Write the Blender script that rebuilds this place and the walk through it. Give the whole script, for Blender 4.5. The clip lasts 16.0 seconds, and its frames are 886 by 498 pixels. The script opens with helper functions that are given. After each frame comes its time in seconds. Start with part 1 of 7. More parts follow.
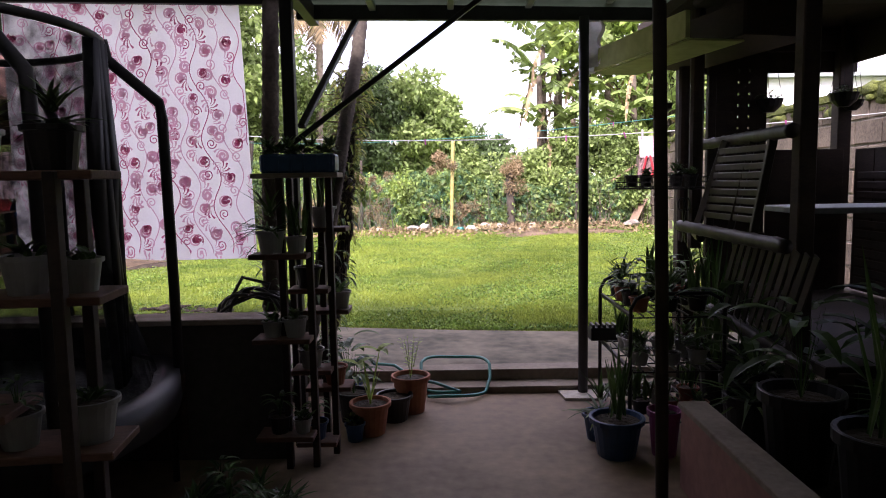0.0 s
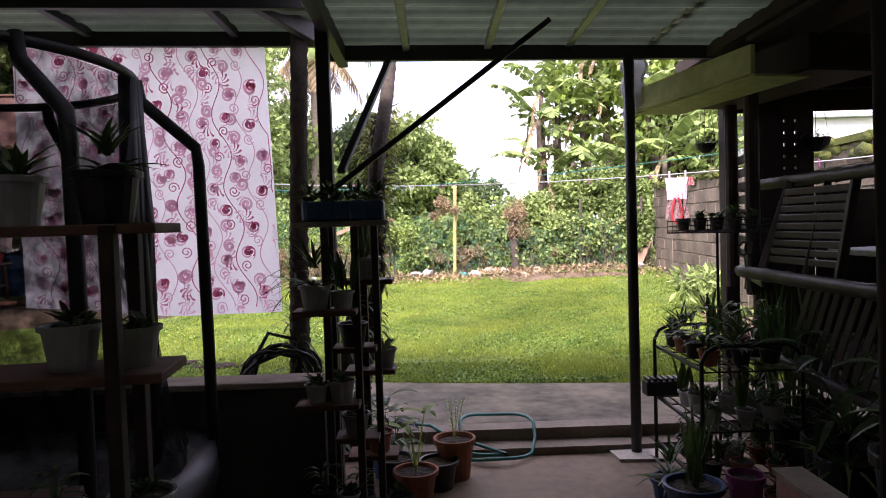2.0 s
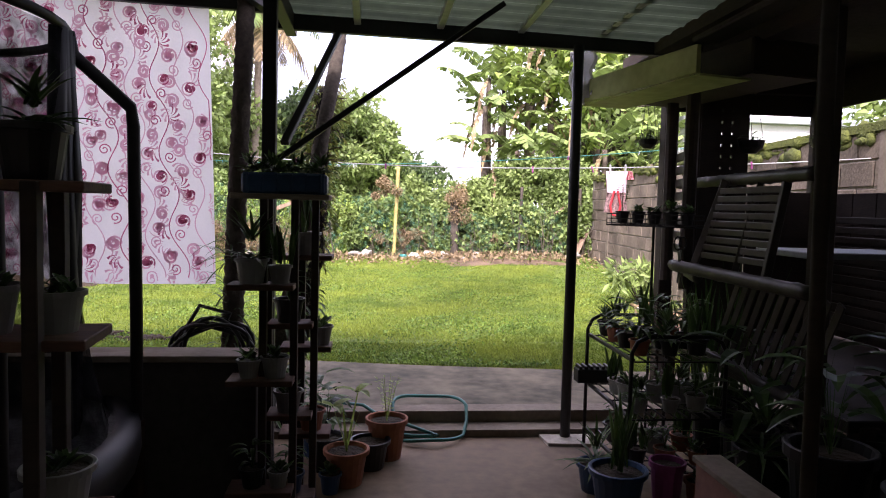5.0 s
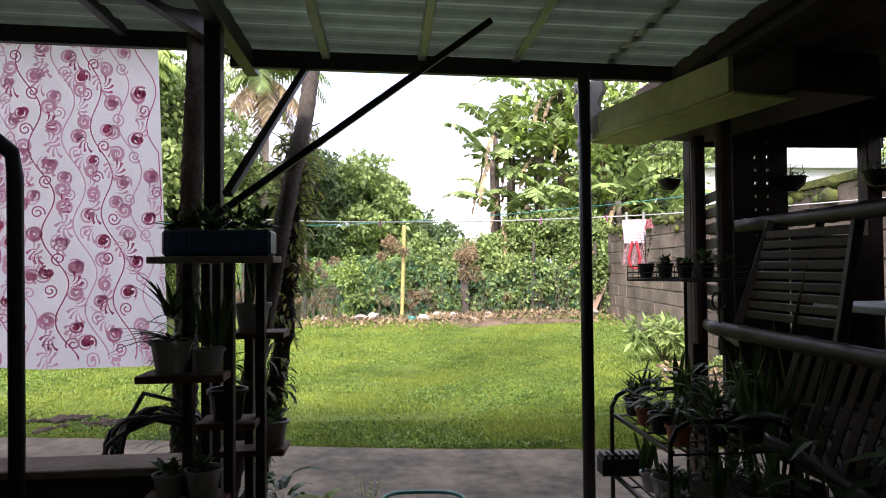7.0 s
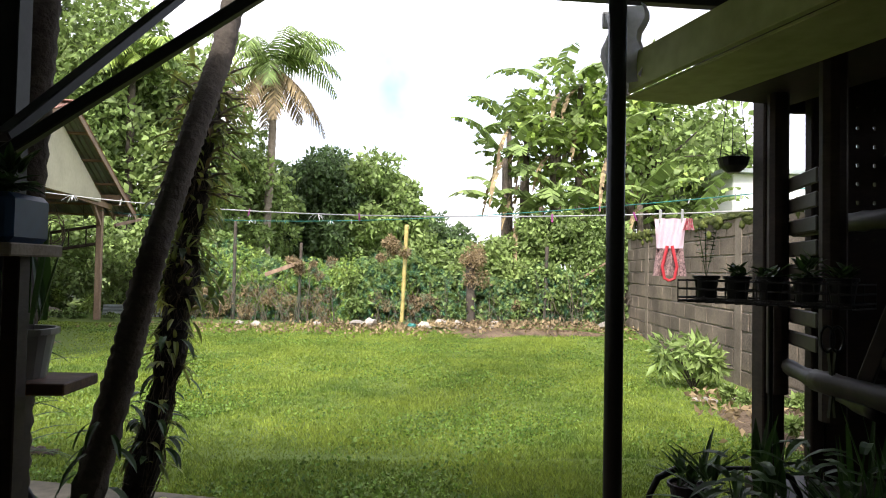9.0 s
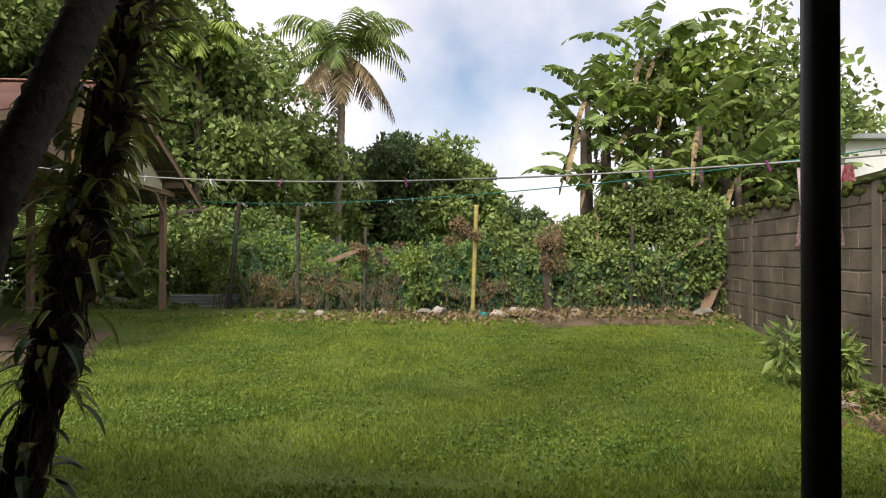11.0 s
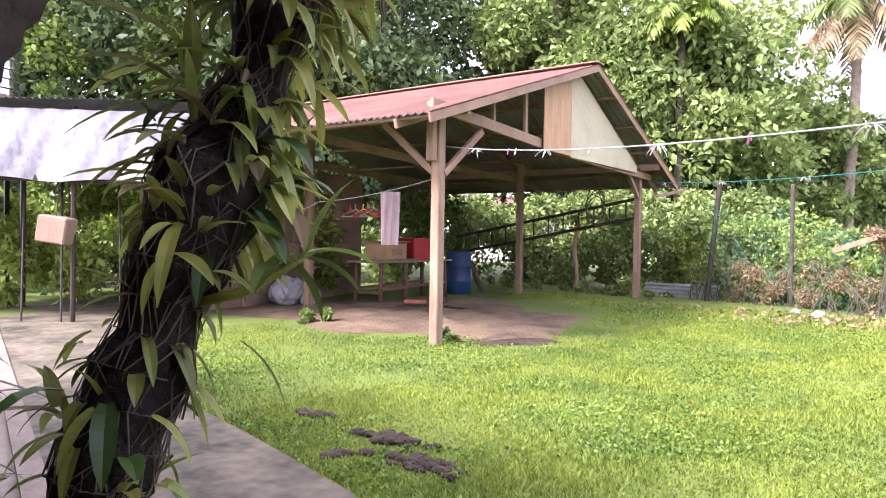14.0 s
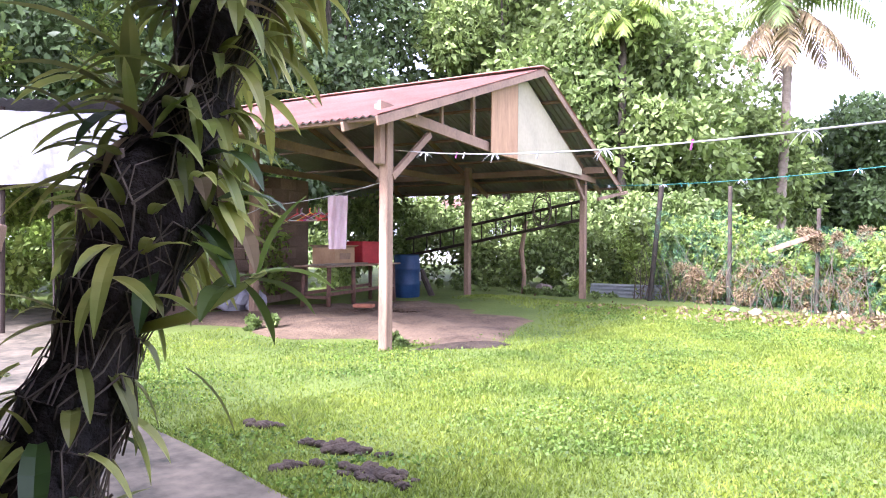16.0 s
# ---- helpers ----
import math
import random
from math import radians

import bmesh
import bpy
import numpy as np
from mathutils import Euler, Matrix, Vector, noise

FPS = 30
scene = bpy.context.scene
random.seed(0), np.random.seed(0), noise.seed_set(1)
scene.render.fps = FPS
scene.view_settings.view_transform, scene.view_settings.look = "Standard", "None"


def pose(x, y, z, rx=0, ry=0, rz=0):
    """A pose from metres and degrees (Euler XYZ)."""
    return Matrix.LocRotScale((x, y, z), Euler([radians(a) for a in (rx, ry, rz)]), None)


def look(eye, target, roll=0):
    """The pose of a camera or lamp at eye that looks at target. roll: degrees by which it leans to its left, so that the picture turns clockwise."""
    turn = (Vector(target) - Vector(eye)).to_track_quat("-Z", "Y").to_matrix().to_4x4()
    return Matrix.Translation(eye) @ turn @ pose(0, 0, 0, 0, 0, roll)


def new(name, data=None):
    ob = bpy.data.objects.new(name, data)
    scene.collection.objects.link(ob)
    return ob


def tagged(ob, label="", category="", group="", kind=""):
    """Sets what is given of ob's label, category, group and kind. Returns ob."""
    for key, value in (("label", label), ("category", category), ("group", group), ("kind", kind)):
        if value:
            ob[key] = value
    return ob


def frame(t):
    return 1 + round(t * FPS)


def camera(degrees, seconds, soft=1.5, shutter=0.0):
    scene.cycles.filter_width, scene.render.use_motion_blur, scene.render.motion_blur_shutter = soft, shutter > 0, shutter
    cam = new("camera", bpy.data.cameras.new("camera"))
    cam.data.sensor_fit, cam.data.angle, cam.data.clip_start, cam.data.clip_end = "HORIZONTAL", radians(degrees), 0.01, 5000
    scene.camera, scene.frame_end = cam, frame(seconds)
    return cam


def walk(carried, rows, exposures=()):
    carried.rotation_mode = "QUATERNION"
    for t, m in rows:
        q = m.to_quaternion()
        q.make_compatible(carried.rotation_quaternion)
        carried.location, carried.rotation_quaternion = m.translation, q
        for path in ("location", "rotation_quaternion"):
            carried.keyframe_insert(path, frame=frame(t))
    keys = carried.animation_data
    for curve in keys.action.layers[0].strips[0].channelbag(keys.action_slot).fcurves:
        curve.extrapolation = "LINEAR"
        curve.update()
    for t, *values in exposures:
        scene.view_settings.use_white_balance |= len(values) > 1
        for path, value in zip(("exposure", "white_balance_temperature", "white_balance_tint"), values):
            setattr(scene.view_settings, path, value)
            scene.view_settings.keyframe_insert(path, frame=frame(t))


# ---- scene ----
cam = camera(66.1, 16.0, soft=1.0)
PATH = [
    (0, (0.052, 0.049, 1.534), (0.047, 2.039, 1.334), -1.0),
    (0.5, (-0.026, 0.200, 1.538), (-0.090, 2.198, 1.462), -1.4),
    (1, (-0.090, 0.305, 1.544), (-0.159, 2.302, 1.455), -1.1),
    (1.5, (-0.216, 0.314, 1.555), (-0.149, 2.310, 1.439), -0.9),
    (2, (-0.284, 0.345, 1.555), (-0.255, 2.344, 1.484), -1.8),
    (2.5, (-0.295, 0.353, 1.559), (-0.238, 2.351, 1.502), -1.9),
    (3, (-0.304, 0.345, 1.565), (-0.253, 2.344, 1.547), -1.8),
    (3.5, (-0.313, 0.340, 1.568), (-0.307, 2.340, 1.559), -1.8),
    (4, (-0.339, 0.347, 1.564), (-0.351, 2.347, 1.567), -1.5),
    (4.5, (-0.329, 0.318, 1.569), (-0.217, 2.314, 1.506), 0.8),
    (4.7, (-0.322, 0.334, 1.543), (-0.108, 2.319, 1.420), 1.6),
    (6.8, (-0.081, 0.936, 1.556), (0.005, 2.934, 1.575), -1.5),
    (7, (-0.078, 1.064, 1.545), (0.082, 3.057, 1.594), -0.5),
    (7.5, (-0.012, 1.375, 1.545), (0.306, 3.350, 1.508), -0.8),
    (8, (0.190, 1.680, 1.545), (0.333, 3.674, 1.608), 2.0),
    (8.2, (0.215, 1.816, 1.559), (0.355, 3.810, 1.623), 1.8),
    (10.3, (0.303, 2.996, 1.529), (0.376, 4.994, 1.526), 0.1),
    (10.5, (0.377, 3.107, 1.522), (0.419, 5.106, 1.499), 0.6),
    (11, (0.382, 3.464, 1.468), (0.272, 5.461, 1.490), 0.2),
    (11.5, (0.508, 4.029, 1.464), (0.420, 6.027, 1.465), 2.4),
    (12, (0.543, 4.267, 1.454), (0.378, 6.258, 1.351), 1.2),
    (12.5, (0.483, 4.411, 1.450), (0.036, 6.360, 1.405), -0.7),
    (13, (0.372, 4.489, 1.460), (-0.237, 6.394, 1.408), -1.6),
    (13.5, (0.252, 4.626, 1.480), (-0.583, 6.440, 1.377), 0.2),
    (14, (0.164, 4.777, 1.445), (-1.195, 6.244, 1.417), 0.9),
    (14.5, (0.151, 4.865, 1.463), (-1.303, 6.238, 1.425), 0.9),
    (15, (0.107, 4.785, 1.438), (-1.252, 6.252, 1.381), -1.1),
    (15.5, (0.145, 4.820, 1.466), (-1.226, 6.276, 1.435), -0.4),
    (16, (0.130, 4.793, 1.465), (-1.113, 6.360, 1.445), 0.4),
]
walk(cam, [(t, look(eye, target, roll)) for t, eye, target, roll in PATH],
     [(0, 1.76, 6080, 33), (4.7, 1.72, 6100, 32), (6.8, 1.55, 6000, 25), (8.2, 1.45, 5950, 17), (9.6, 0.8, 6400, 11), (10.4, 0.2, 6600, 11), (11.5, 0.18, 6550, 12), (12.2, 0.62, 6450, 11), (13.0, 0.9, 6400, 10), (13.6, 1.12, 6250, 14), (14.0, 2.1, 5900, 31), (14.5, 2.32, 5700, 33), (16, 2.42, 5450, 34)])

# ---- world and light ----
world = bpy.data.worlds.new("sky")
scene.world = world
world.use_nodes = True
wn = world.node_tree
sky = wn.nodes.new("ShaderNodeTexSky")
sky.sky_type, sky.sun_disc = "NISHITA", False
sky.sun_elevation, sky.sun_rotation = radians(48), radians(200)
sky.air_density, sky.dust_density, sky.ozone_density = 1.0, 3.0, 1.0
cloud_map = wn.nodes.new("ShaderNodeTexNoise")
cloud_map.inputs["Scale"].default_value, cloud_map.inputs["Detail"].default_value = 2.6, 6
cloud_ramp = wn.nodes.new("ShaderNodeValToRGB")
cloud_ramp.color_ramp.elements[0].position, cloud_ramp.color_ramp.elements[1].position = 0.3, 0.6
coords = wn.nodes.new("ShaderNodeTexCoord")
cloud_mix = wn.nodes.new("ShaderNodeMix")
cloud_mix.data_type = "RGBA"
wn.links.new(coords.outputs["Generated"], cloud_map.inputs["Vector"])
wn.links.new(cloud_map.outputs["Fac"], cloud_ramp.inputs["Fac"])
wn.links.new(cloud_ramp.outputs["Color"], cloud_mix.inputs["Factor"])
wn.links.new(sky.outputs["Color"], cloud_mix.inputs["A"])
cloud_mix.inputs["B"].default_value = (7.3, 7.0, 7.2, 1)
wn.links.new(cloud_mix.outputs["Result"], wn.nodes["Background"].inputs["Color"])
wn.nodes["Background"].inputs["Strength"].default_value = 0.15
sun = new("sun", bpy.data.lights.new("sun", "SUN"))
sun.data.energy, sun.data.angle, sun.data.color = 2.9, radians(14), (1.0, 0.95, 0.86)
sun.matrix_world = look((-20, -50, 60), (0, 12, 0))

# ---- materials ----


def material(name, base, other=None, rough=0.7, metal=0.0, coarse=1.5, fine=25.0, bump=0.25, depth=0.01, spread=0.0, stretch=(1, 1, 1), spec=0.4, through_light=0.0):
    """Two colours mixed at two scales, with fine relief; spread varies the brightness of each piece or leaf."""
    m = bpy.data.materials.new(name)
    m.use_nodes = True
    nt = m.node_tree
    b = nt.nodes["Principled BSDF"]
    other = other or tuple(c * 0.6 for c in base)
    co = nt.nodes.new("ShaderNodeTexCoord")
    mp = nt.nodes.new("ShaderNodeMapping")
    mp.inputs["Scale"].default_value = stretch
    geo = nt.nodes.new("ShaderNodeNewGeometry")
    nt.links.new(geo.outputs["Position"], mp.inputs["Vector"])
    n1, n2 = nt.nodes.new("ShaderNodeTexNoise"), nt.nodes.new("ShaderNodeTexNoise")
    n1.inputs["Scale"].default_value, n1.inputs["Detail"].default_value = coarse, 5
    n2.inputs["Scale"].default_value, n2.inputs["Detail"].default_value = fine, 6
    for n in (n1, n2):
        nt.links.new(mp.outputs["Vector"], n.inputs["Vector"])
    add = nt.nodes.new("ShaderNodeMath")
    add.operation = "MULTIPLY_ADD"
    nt.links.new(n2.outputs["Fac"], add.inputs[0])
    add.inputs[1].default_value = 0.6
    nt.links.new(n1.outputs["Fac"], add.inputs[2])
    ramp = nt.nodes.new("ShaderNodeMapRange")
    ramp.inputs["From Min"].default_value, ramp.inputs["From Max"].default_value = 0.55, 1.05
    nt.links.new(add.outputs[0], ramp.inputs["Value"])
    mix = nt.nodes.new("ShaderNodeMix")
    mix.data_type = "RGBA"
    mix.inputs["A"].default_value, mix.inputs["B"].default_value = (*other, 1), (*base, 1)
    nt.links.new(ramp.outputs["Result"], mix.inputs["Factor"])
    colour = mix.outputs["Result"]
    if spread:
        hsv = nt.nodes.new("ShaderNodeHueSaturation")
        oi = nt.nodes.new("ShaderNodeObjectInfo")
        sm = nt.nodes.new("ShaderNodeMath")
        nt.links.new(geo.outputs["Random Per Island"], sm.inputs[0])
        nt.links.new(oi.outputs["Random"], sm.inputs[1])
        fr = nt.nodes.new("ShaderNodeMath")
        fr.operation = "FRACT"
        nt.links.new(sm.outputs[0], fr.inputs[0])
        mr = nt.nodes.new("ShaderNodeMapRange")
        mr.inputs["To Min"].default_value, mr.inputs["To Max"].default_value = 1 - spread, 1 + spread
        nt.links.new(fr.outputs[0], mr.inputs["Value"])
        nt.links.new(mr.outputs["Result"], hsv.inputs["Value"])
        nt.links.new(colour, hsv.inputs["Color"])
        colour = hsv.outputs["Color"]
    nt.links.new(colour, b.inputs["Base Color"])
    b.inputs["Roughness"].default_value, b.inputs["Metallic"].default_value = rough, metal
    b.inputs["Specular IOR Level"].default_value = spec
    if bump:
        bp = nt.nodes.new("ShaderNodeBump")
        bp.inputs["Strength"].default_value, bp.inputs["Distance"].default_value = bump, depth
        nt.links.new(n2.outputs["Fac"], bp.inputs["Height"])
        nt.links.new(bp.outputs["Normal"], b.inputs["Normal"])
    if through_light:
        tr = nt.nodes.new("ShaderNodeBsdfTranslucent")
        ms = nt.nodes.new("ShaderNodeMixShader")
        ms.inputs["Fac"].default_value = through_light
        nt.links.new(colour, tr.inputs["Color"])
        nt.links.new(b.outputs["BSDF"], ms.inputs[1])
        nt.links.new(tr.outputs["BSDF"], ms.inputs[2])
        nt.links.new(ms.outputs["Shader"], nt.nodes["Material Output"].inputs["Surface"])
    return m


M_LAWN = material("lawn_soil", (0.14, 0.19, 0.03), (0.07, 0.11, 0.016), 0.9, coarse=0.7, fine=30, bump=0.6, depth=0.03)
M_BLADE = material("grass_blade", (0.27, 0.33, 0.042), (0.1, 0.165, 0.02), 0.6, coarse=0.8, fine=5, bump=0, spread=0.35, through_light=0.3)
M_CLOVER = material("clover_leaf", (0.2, 0.3, 0.045), (0.07, 0.14, 0.02), 0.55, coarse=1.2, fine=7, bump=0, spread=0.5, through_light=0.3)
M_FLOOR = material("stained_concrete", (0.25, 0.18, 0.11), (0.12, 0.08, 0.048), 0.75, coarse=1.6, fine=14, bump=0.3, depth=0.006)
M_PAD = material("weathered_concrete", (0.18, 0.15, 0.1), (0.032, 0.031, 0.017), 0.85, coarse=2.4, fine=11, bump=0.5, depth=0.008)
M_STRIP = material("pale_worn_concrete", (0.33, 0.28, 0.22), (0.2, 0.165, 0.125), 0.85, coarse=1.4, fine=12, bump=0.4, depth=0.006)
M_KERB = material("kerb_concrete", (0.26, 0.215, 0.165), (0.14, 0.11, 0.08), 0.85, coarse=3, fine=30, bump=0.4, depth=0.005)
M_DIRT = material("bare_soil", (0.2, 0.14, 0.085), (0.075, 0.05, 0.03), 0.95, coarse=2.5, fine=22, bump=0.9, depth=0.03)
M_DARKDIRT = material("dug_soil", (0.075, 0.055, 0.035), (0.025, 0.018, 0.012), 0.95, coarse=5, fine=30, bump=1, depth=0.03)
M_BLOCK = material("hollow_block", (0.24, 0.19, 0.14), (0.075, 0.06, 0.045), 0.95, coarse=1.6, fine=35, bump=0.6, depth=0.008, spread=0.18)
M_MORTAR = material("mortar", (0.34, 0.31, 0.26), (0.13, 0.115, 0.09), 0.95, coarse=3, fine=40, bump=0.6, depth=0.006)
M_DARKBLOCK = material("old_dark_block", (0.3, 0.21, 0.15), (0.16, 0.11, 0.08), 0.95, coarse=1.6, fine=35, bump=0.6, depth=0.008, spread=0.2)
M_MOSS = material("moss", (0.13, 0.15, 0.025), (0.05, 0.06, 0.015), 0.95, coarse=4, fine=40, bump=0.9, depth=0.02)
M_STEEL = material("dark_painted_steel", (0.028, 0.026, 0.025), (0.012, 0.011, 0.011), 0.5, 0.2, coarse=4, fine=60, bump=0.1, depth=0.002)
M_RUST = material("rusted_steel", (0.09, 0.05, 0.032), (0.03, 0.02, 0.015), 0.8, 0.2, coarse=8, fine=60, bump=0.3, depth=0.002)
M_ROOFUND = material("roof_sheet_underside", (0.19, 0.225, 0.175), (0.1, 0.12, 0.095), 0.55, 0.1, coarse=1, fine=12, bump=0.1, depth=0.003)
M_PINKROOF = material("faded_red_roof", (0.44, 0.25, 0.19), (0.28, 0.15, 0.115), 0.65, 0.0, coarse=1.2, fine=18, bump=0.15, depth=0.003)
M_ZINC = material("zinc_sheet", (0.42, 0.46, 0.45), (0.26, 0.28, 0.27), 0.5, 0.3, coarse=1.2, fine=18, bump=0.15, depth=0.003)
M_LUMBER = material("weathered_lumber", (0.36, 0.245, 0.16), (0.17, 0.11, 0.075), 0.8, coarse=2, fine=26, bump=0.4, depth=0.004, stretch=(5, 5, 0.7))
M_BEAM = material("weathered_beam", (0.34, 0.23, 0.15), (0.19, 0.125, 0.085), 0.8, coarse=2, fine=20, bump=0.4, depth=0.004)
M_PLY = material("plywood_board", (0.52, 0.33, 0.18), (0.36, 0.21, 0.11), 0.7, coarse=3, fine=16, bump=0.2, depth=0.003, stretch=(1, 4, 0.6))
M_CREAM = material("cream_fibre_board", (0.5, 0.46, 0.31), (0.4, 0.36, 0.24), 0.7, coarse=2, fine=14, bump=0.1, depth=0.003)
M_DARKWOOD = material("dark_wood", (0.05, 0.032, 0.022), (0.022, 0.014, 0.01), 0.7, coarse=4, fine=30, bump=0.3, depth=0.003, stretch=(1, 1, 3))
M_REDWOOD = material("red_brown_plank", (0.17, 0.085, 0.055), (0.075, 0.04, 0.028), 0.7, coarse=3, fine=24, bump=0.35, depth=0.003, stretch=(1, 4, 4))
M_GREYPLANK = material("grey_plank", (0.4, 0.33, 0.27), (0.22, 0.17, 0.13), 0.8, coarse=3, fine=24, bump=0.35, depth=0.003, stretch=(1, 4, 4))
# bamboo far below its own tone: the hut's shade is in the colour
M_BAMBOO = material("hut_shade_bamboo", (0.05, 0.038, 0.028), (0.02, 0.016, 0.012), 0.5, coarse=5, fine=30, bump=0.2, depth=0.002, spread=0.2)
M_YBAMBOO = material("yellow_bamboo", (0.52, 0.42, 0.14), (0.3, 0.23, 0.08), 0.5, coarse=5, fine=30, bump=0.2, depth=0.002)
M_BARK = material("palm_bark", (0.1, 0.082, 0.063), (0.04, 0.032, 0.024), 0.95, coarse=6, fine=40, bump=0.8, depth=0.012)
M_PALM = material("coconut_bark", (0.34, 0.28, 0.22), (0.18, 0.145, 0.11), 0.95, coarse=6, fine=40, bump=0.6, depth=0.012)
M_ROOTS = material("root_matted_bark", (0.04, 0.031, 0.025), (0.012, 0.01, 0.009), 0.95, coarse=9, fine=45, bump=1, depth=0.02)
M_ROOT = material("dry_root", (0.17, 0.135, 0.1), (0.06, 0.047, 0.035), 0.9, coarse=9, fine=45, bump=0.4, depth=0.003)
M_CANE = material("dry_cane", (0.26, 0.21, 0.15), (0.1, 0.075, 0.05), 0.8, coarse=9, fine=45, bump=0.4, depth=0.003)
M_LEAF_DARK = material("dark_leaf", (0.12, 0.18, 0.06), (0.065, 0.105, 0.036), 0.55, coarse=0.5, fine=3, bump=0, spread=0.5, through_light=0.25)
M_LEAF_MID = material("mid_leaf", (0.27, 0.35, 0.105), (0.15, 0.22, 0.06), 0.55, coarse=0.5, fine=3, bump=0, spread=0.5, through_light=0.3)
M_LEAF_LIGHT = material("light_leaf", (0.34, 0.43, 0.09), (0.17, 0.26, 0.05), 0.55, coarse=0.6, fine=3, bump=0, spread=0.5, through_light=0.35)
M_LEAF_DRY = material("dry_leaf", (0.36, 0.27, 0.14), (0.18, 0.13, 0.075), 0.9, coarse=1, fine=5, bump=0, spread=0.45, through_light=0.2)
M_ORCHID = material("orchid_leaf", (0.4, 0.4, 0.095), (0.17, 0.24, 0.055), 0.4, coarse=6, fine=20, bump=0.1, depth=0.002, spread=0.45, through_light=0.35)
M_POTLEAF = material("pot_plant_leaf", (0.07, 0.13, 0.03), (0.035, 0.07, 0.018), 0.45, coarse=6, fine=20, bump=0, spread=0.45, through_light=0.3)
M_TERRA = material("terracotta", (0.36, 0.14, 0.075), (0.22, 0.085, 0.05), 0.8, coarse=6, fine=30, bump=0.2, depth=0.002)
M_WHITEPOT = material("white_plastic", (0.36, 0.36, 0.34), (0.25, 0.25, 0.235), 0.5, coarse=4, fine=20, bump=0.05, depth=0.001)
M_BLACKPOT = material("black_plastic", (0.02, 0.02, 0.02), (0.01, 0.01, 0.01), 0.45, coarse=4, fine=20, bump=0.05, depth=0.001)
M_BLUE = material("blue_plastic", (0.028, 0.075, 0.17), (0.015, 0.042, 0.1), 0.45, coarse=3, fine=20, bump=0.05, depth=0.001)
M_PURPLE = material("magenta_plastic", (0.3, 0.06, 0.2), (0.18, 0.03, 0.12), 0.5, coarse=3, fine=20, bump=0.05, depth=0.001)
M_HOSE = material("teal_hose", (0.03, 0.2, 0.17), (0.02, 0.12, 0.1), 0.45, coarse=3, fine=20, bump=0.05, depth=0.001)
M_WHITE = material("white_fabric", (0.8, 0.79, 0.78), (0.6, 0.59, 0.6), 0.9, coarse=3, fine=60, bump=0.2, depth=0.003, through_light=0.35)
M_TARP = material("silver_tarpaulin", (0.36, 0.36, 0.38), (0.2, 0.2, 0.22), 0.5, coarse=1.2, fine=9, bump=0.5, depth=0.03)
M_INOX = material("stainless_steel", (0.55, 0.55, 0.56), (0.42, 0.42, 0.44), 0.22, 1.0, coarse=1, fine=20, bump=0.03, depth=0.002)
M_RED = material("red_plastic", (0.5, 0.045, 0.05), (0.33, 0.02, 0.03), 0.45, coarse=3, fine=20, bump=0.05, depth=0.001)
M_CARD = material("cardboard", (0.45, 0.3, 0.17), (0.32, 0.2, 0.11), 0.85, coarse=3, fine=25, bump=0.15, depth=0.002)
M_STONE = material("pale_rubble", (0.5, 0.46, 0.4), (0.24, 0.2, 0.16), 0.9, coarse=5, fine=30, bump=0.6, depth=0.01, spread=0.3)
# render kept dark: the shade under the roofs is put into its colour
M_INWALL = material("shade_dark_render", (0.1, 0.09, 0.08), (0.05, 0.045, 0.04), 0.9, coarse=1.2, fine=22, bump=0.3, depth=0.006)
M_PINK = material("pink_painted_wall", (0.3, 0.15, 0.12), (0.17, 0.09, 0.075), 0.8, coarse=1.5, fine=22, bump=0.3, depth=0.005)
M_LIME = material("lime_fascia_and_bounce", (0.58, 0.64, 0.27), (0.36, 0.4, 0.15), 0.7, coarse=2.5, fine=14, bump=0.1, depth=0.003)

# ---- building tools ----


def mesh_from(name, verts, faces):
    me = bpy.data.meshes.new(name)
    me.from_pydata([tuple(v) for v in verts] if not isinstance(verts, np.ndarray) else verts.tolist(), [], faces if isinstance(faces, list) else faces.tolist())
    me.update()
    return me


def part(name, bm, mat, parent=None, label="", smooth=False):
    """Links a bmesh or a mesh as one object, under parent if there is one."""
    if isinstance(bm, bmesh.types.BMesh):
        me = bpy.data.meshes.new(name)
        bmesh.ops.recalc_face_normals(bm, faces=bm.faces[:])
        bm.to_mesh(me)
        bm.free()
    else:
        me = bm
    if smooth:
        me.polygons.foreach_set("use_smooth", [True] * len(me.polygons))
    if not me.materials:
        me.materials.append(mat)
    ob = new(name, me)
    if parent is not None:
        ob.parent = parent
    if label:
        tagged(ob, label)
    return ob


def thing(name, label, category, group="", at=(0, 0, 0), kind=""):
    ob = new(name)
    ob.location = at
    ob.empty_display_size = 0.1
    bpy.context.view_layer.update()
    return tagged(ob, label, category, group, kind)


def box(size, m=Matrix(), bevel=0.0, bm=None):
    bm = bm or bmesh.new()
    made = bmesh.ops.create_cube(bm, size=1, matrix=m @ Matrix.Diagonal((*size, 1)))
    if bevel:
        edges = list({e for v in made["verts"] for e in v.link_edges})
        bmesh.ops.bevel(bm, geom=edges, offset=bevel, segments=1, affect="EDGES")
    return bm


def between(a, b, up=(0, 0, 1)):
    """A pose midway between a and b whose z runs from a to b, and the length."""
    a, b = Vector(a), Vector(b)
    d = b - a
    q = d.to_track_quat("Z", "Y").to_matrix().to_4x4()
    return Matrix.Translation((a + b) / 2) @ q, d.length


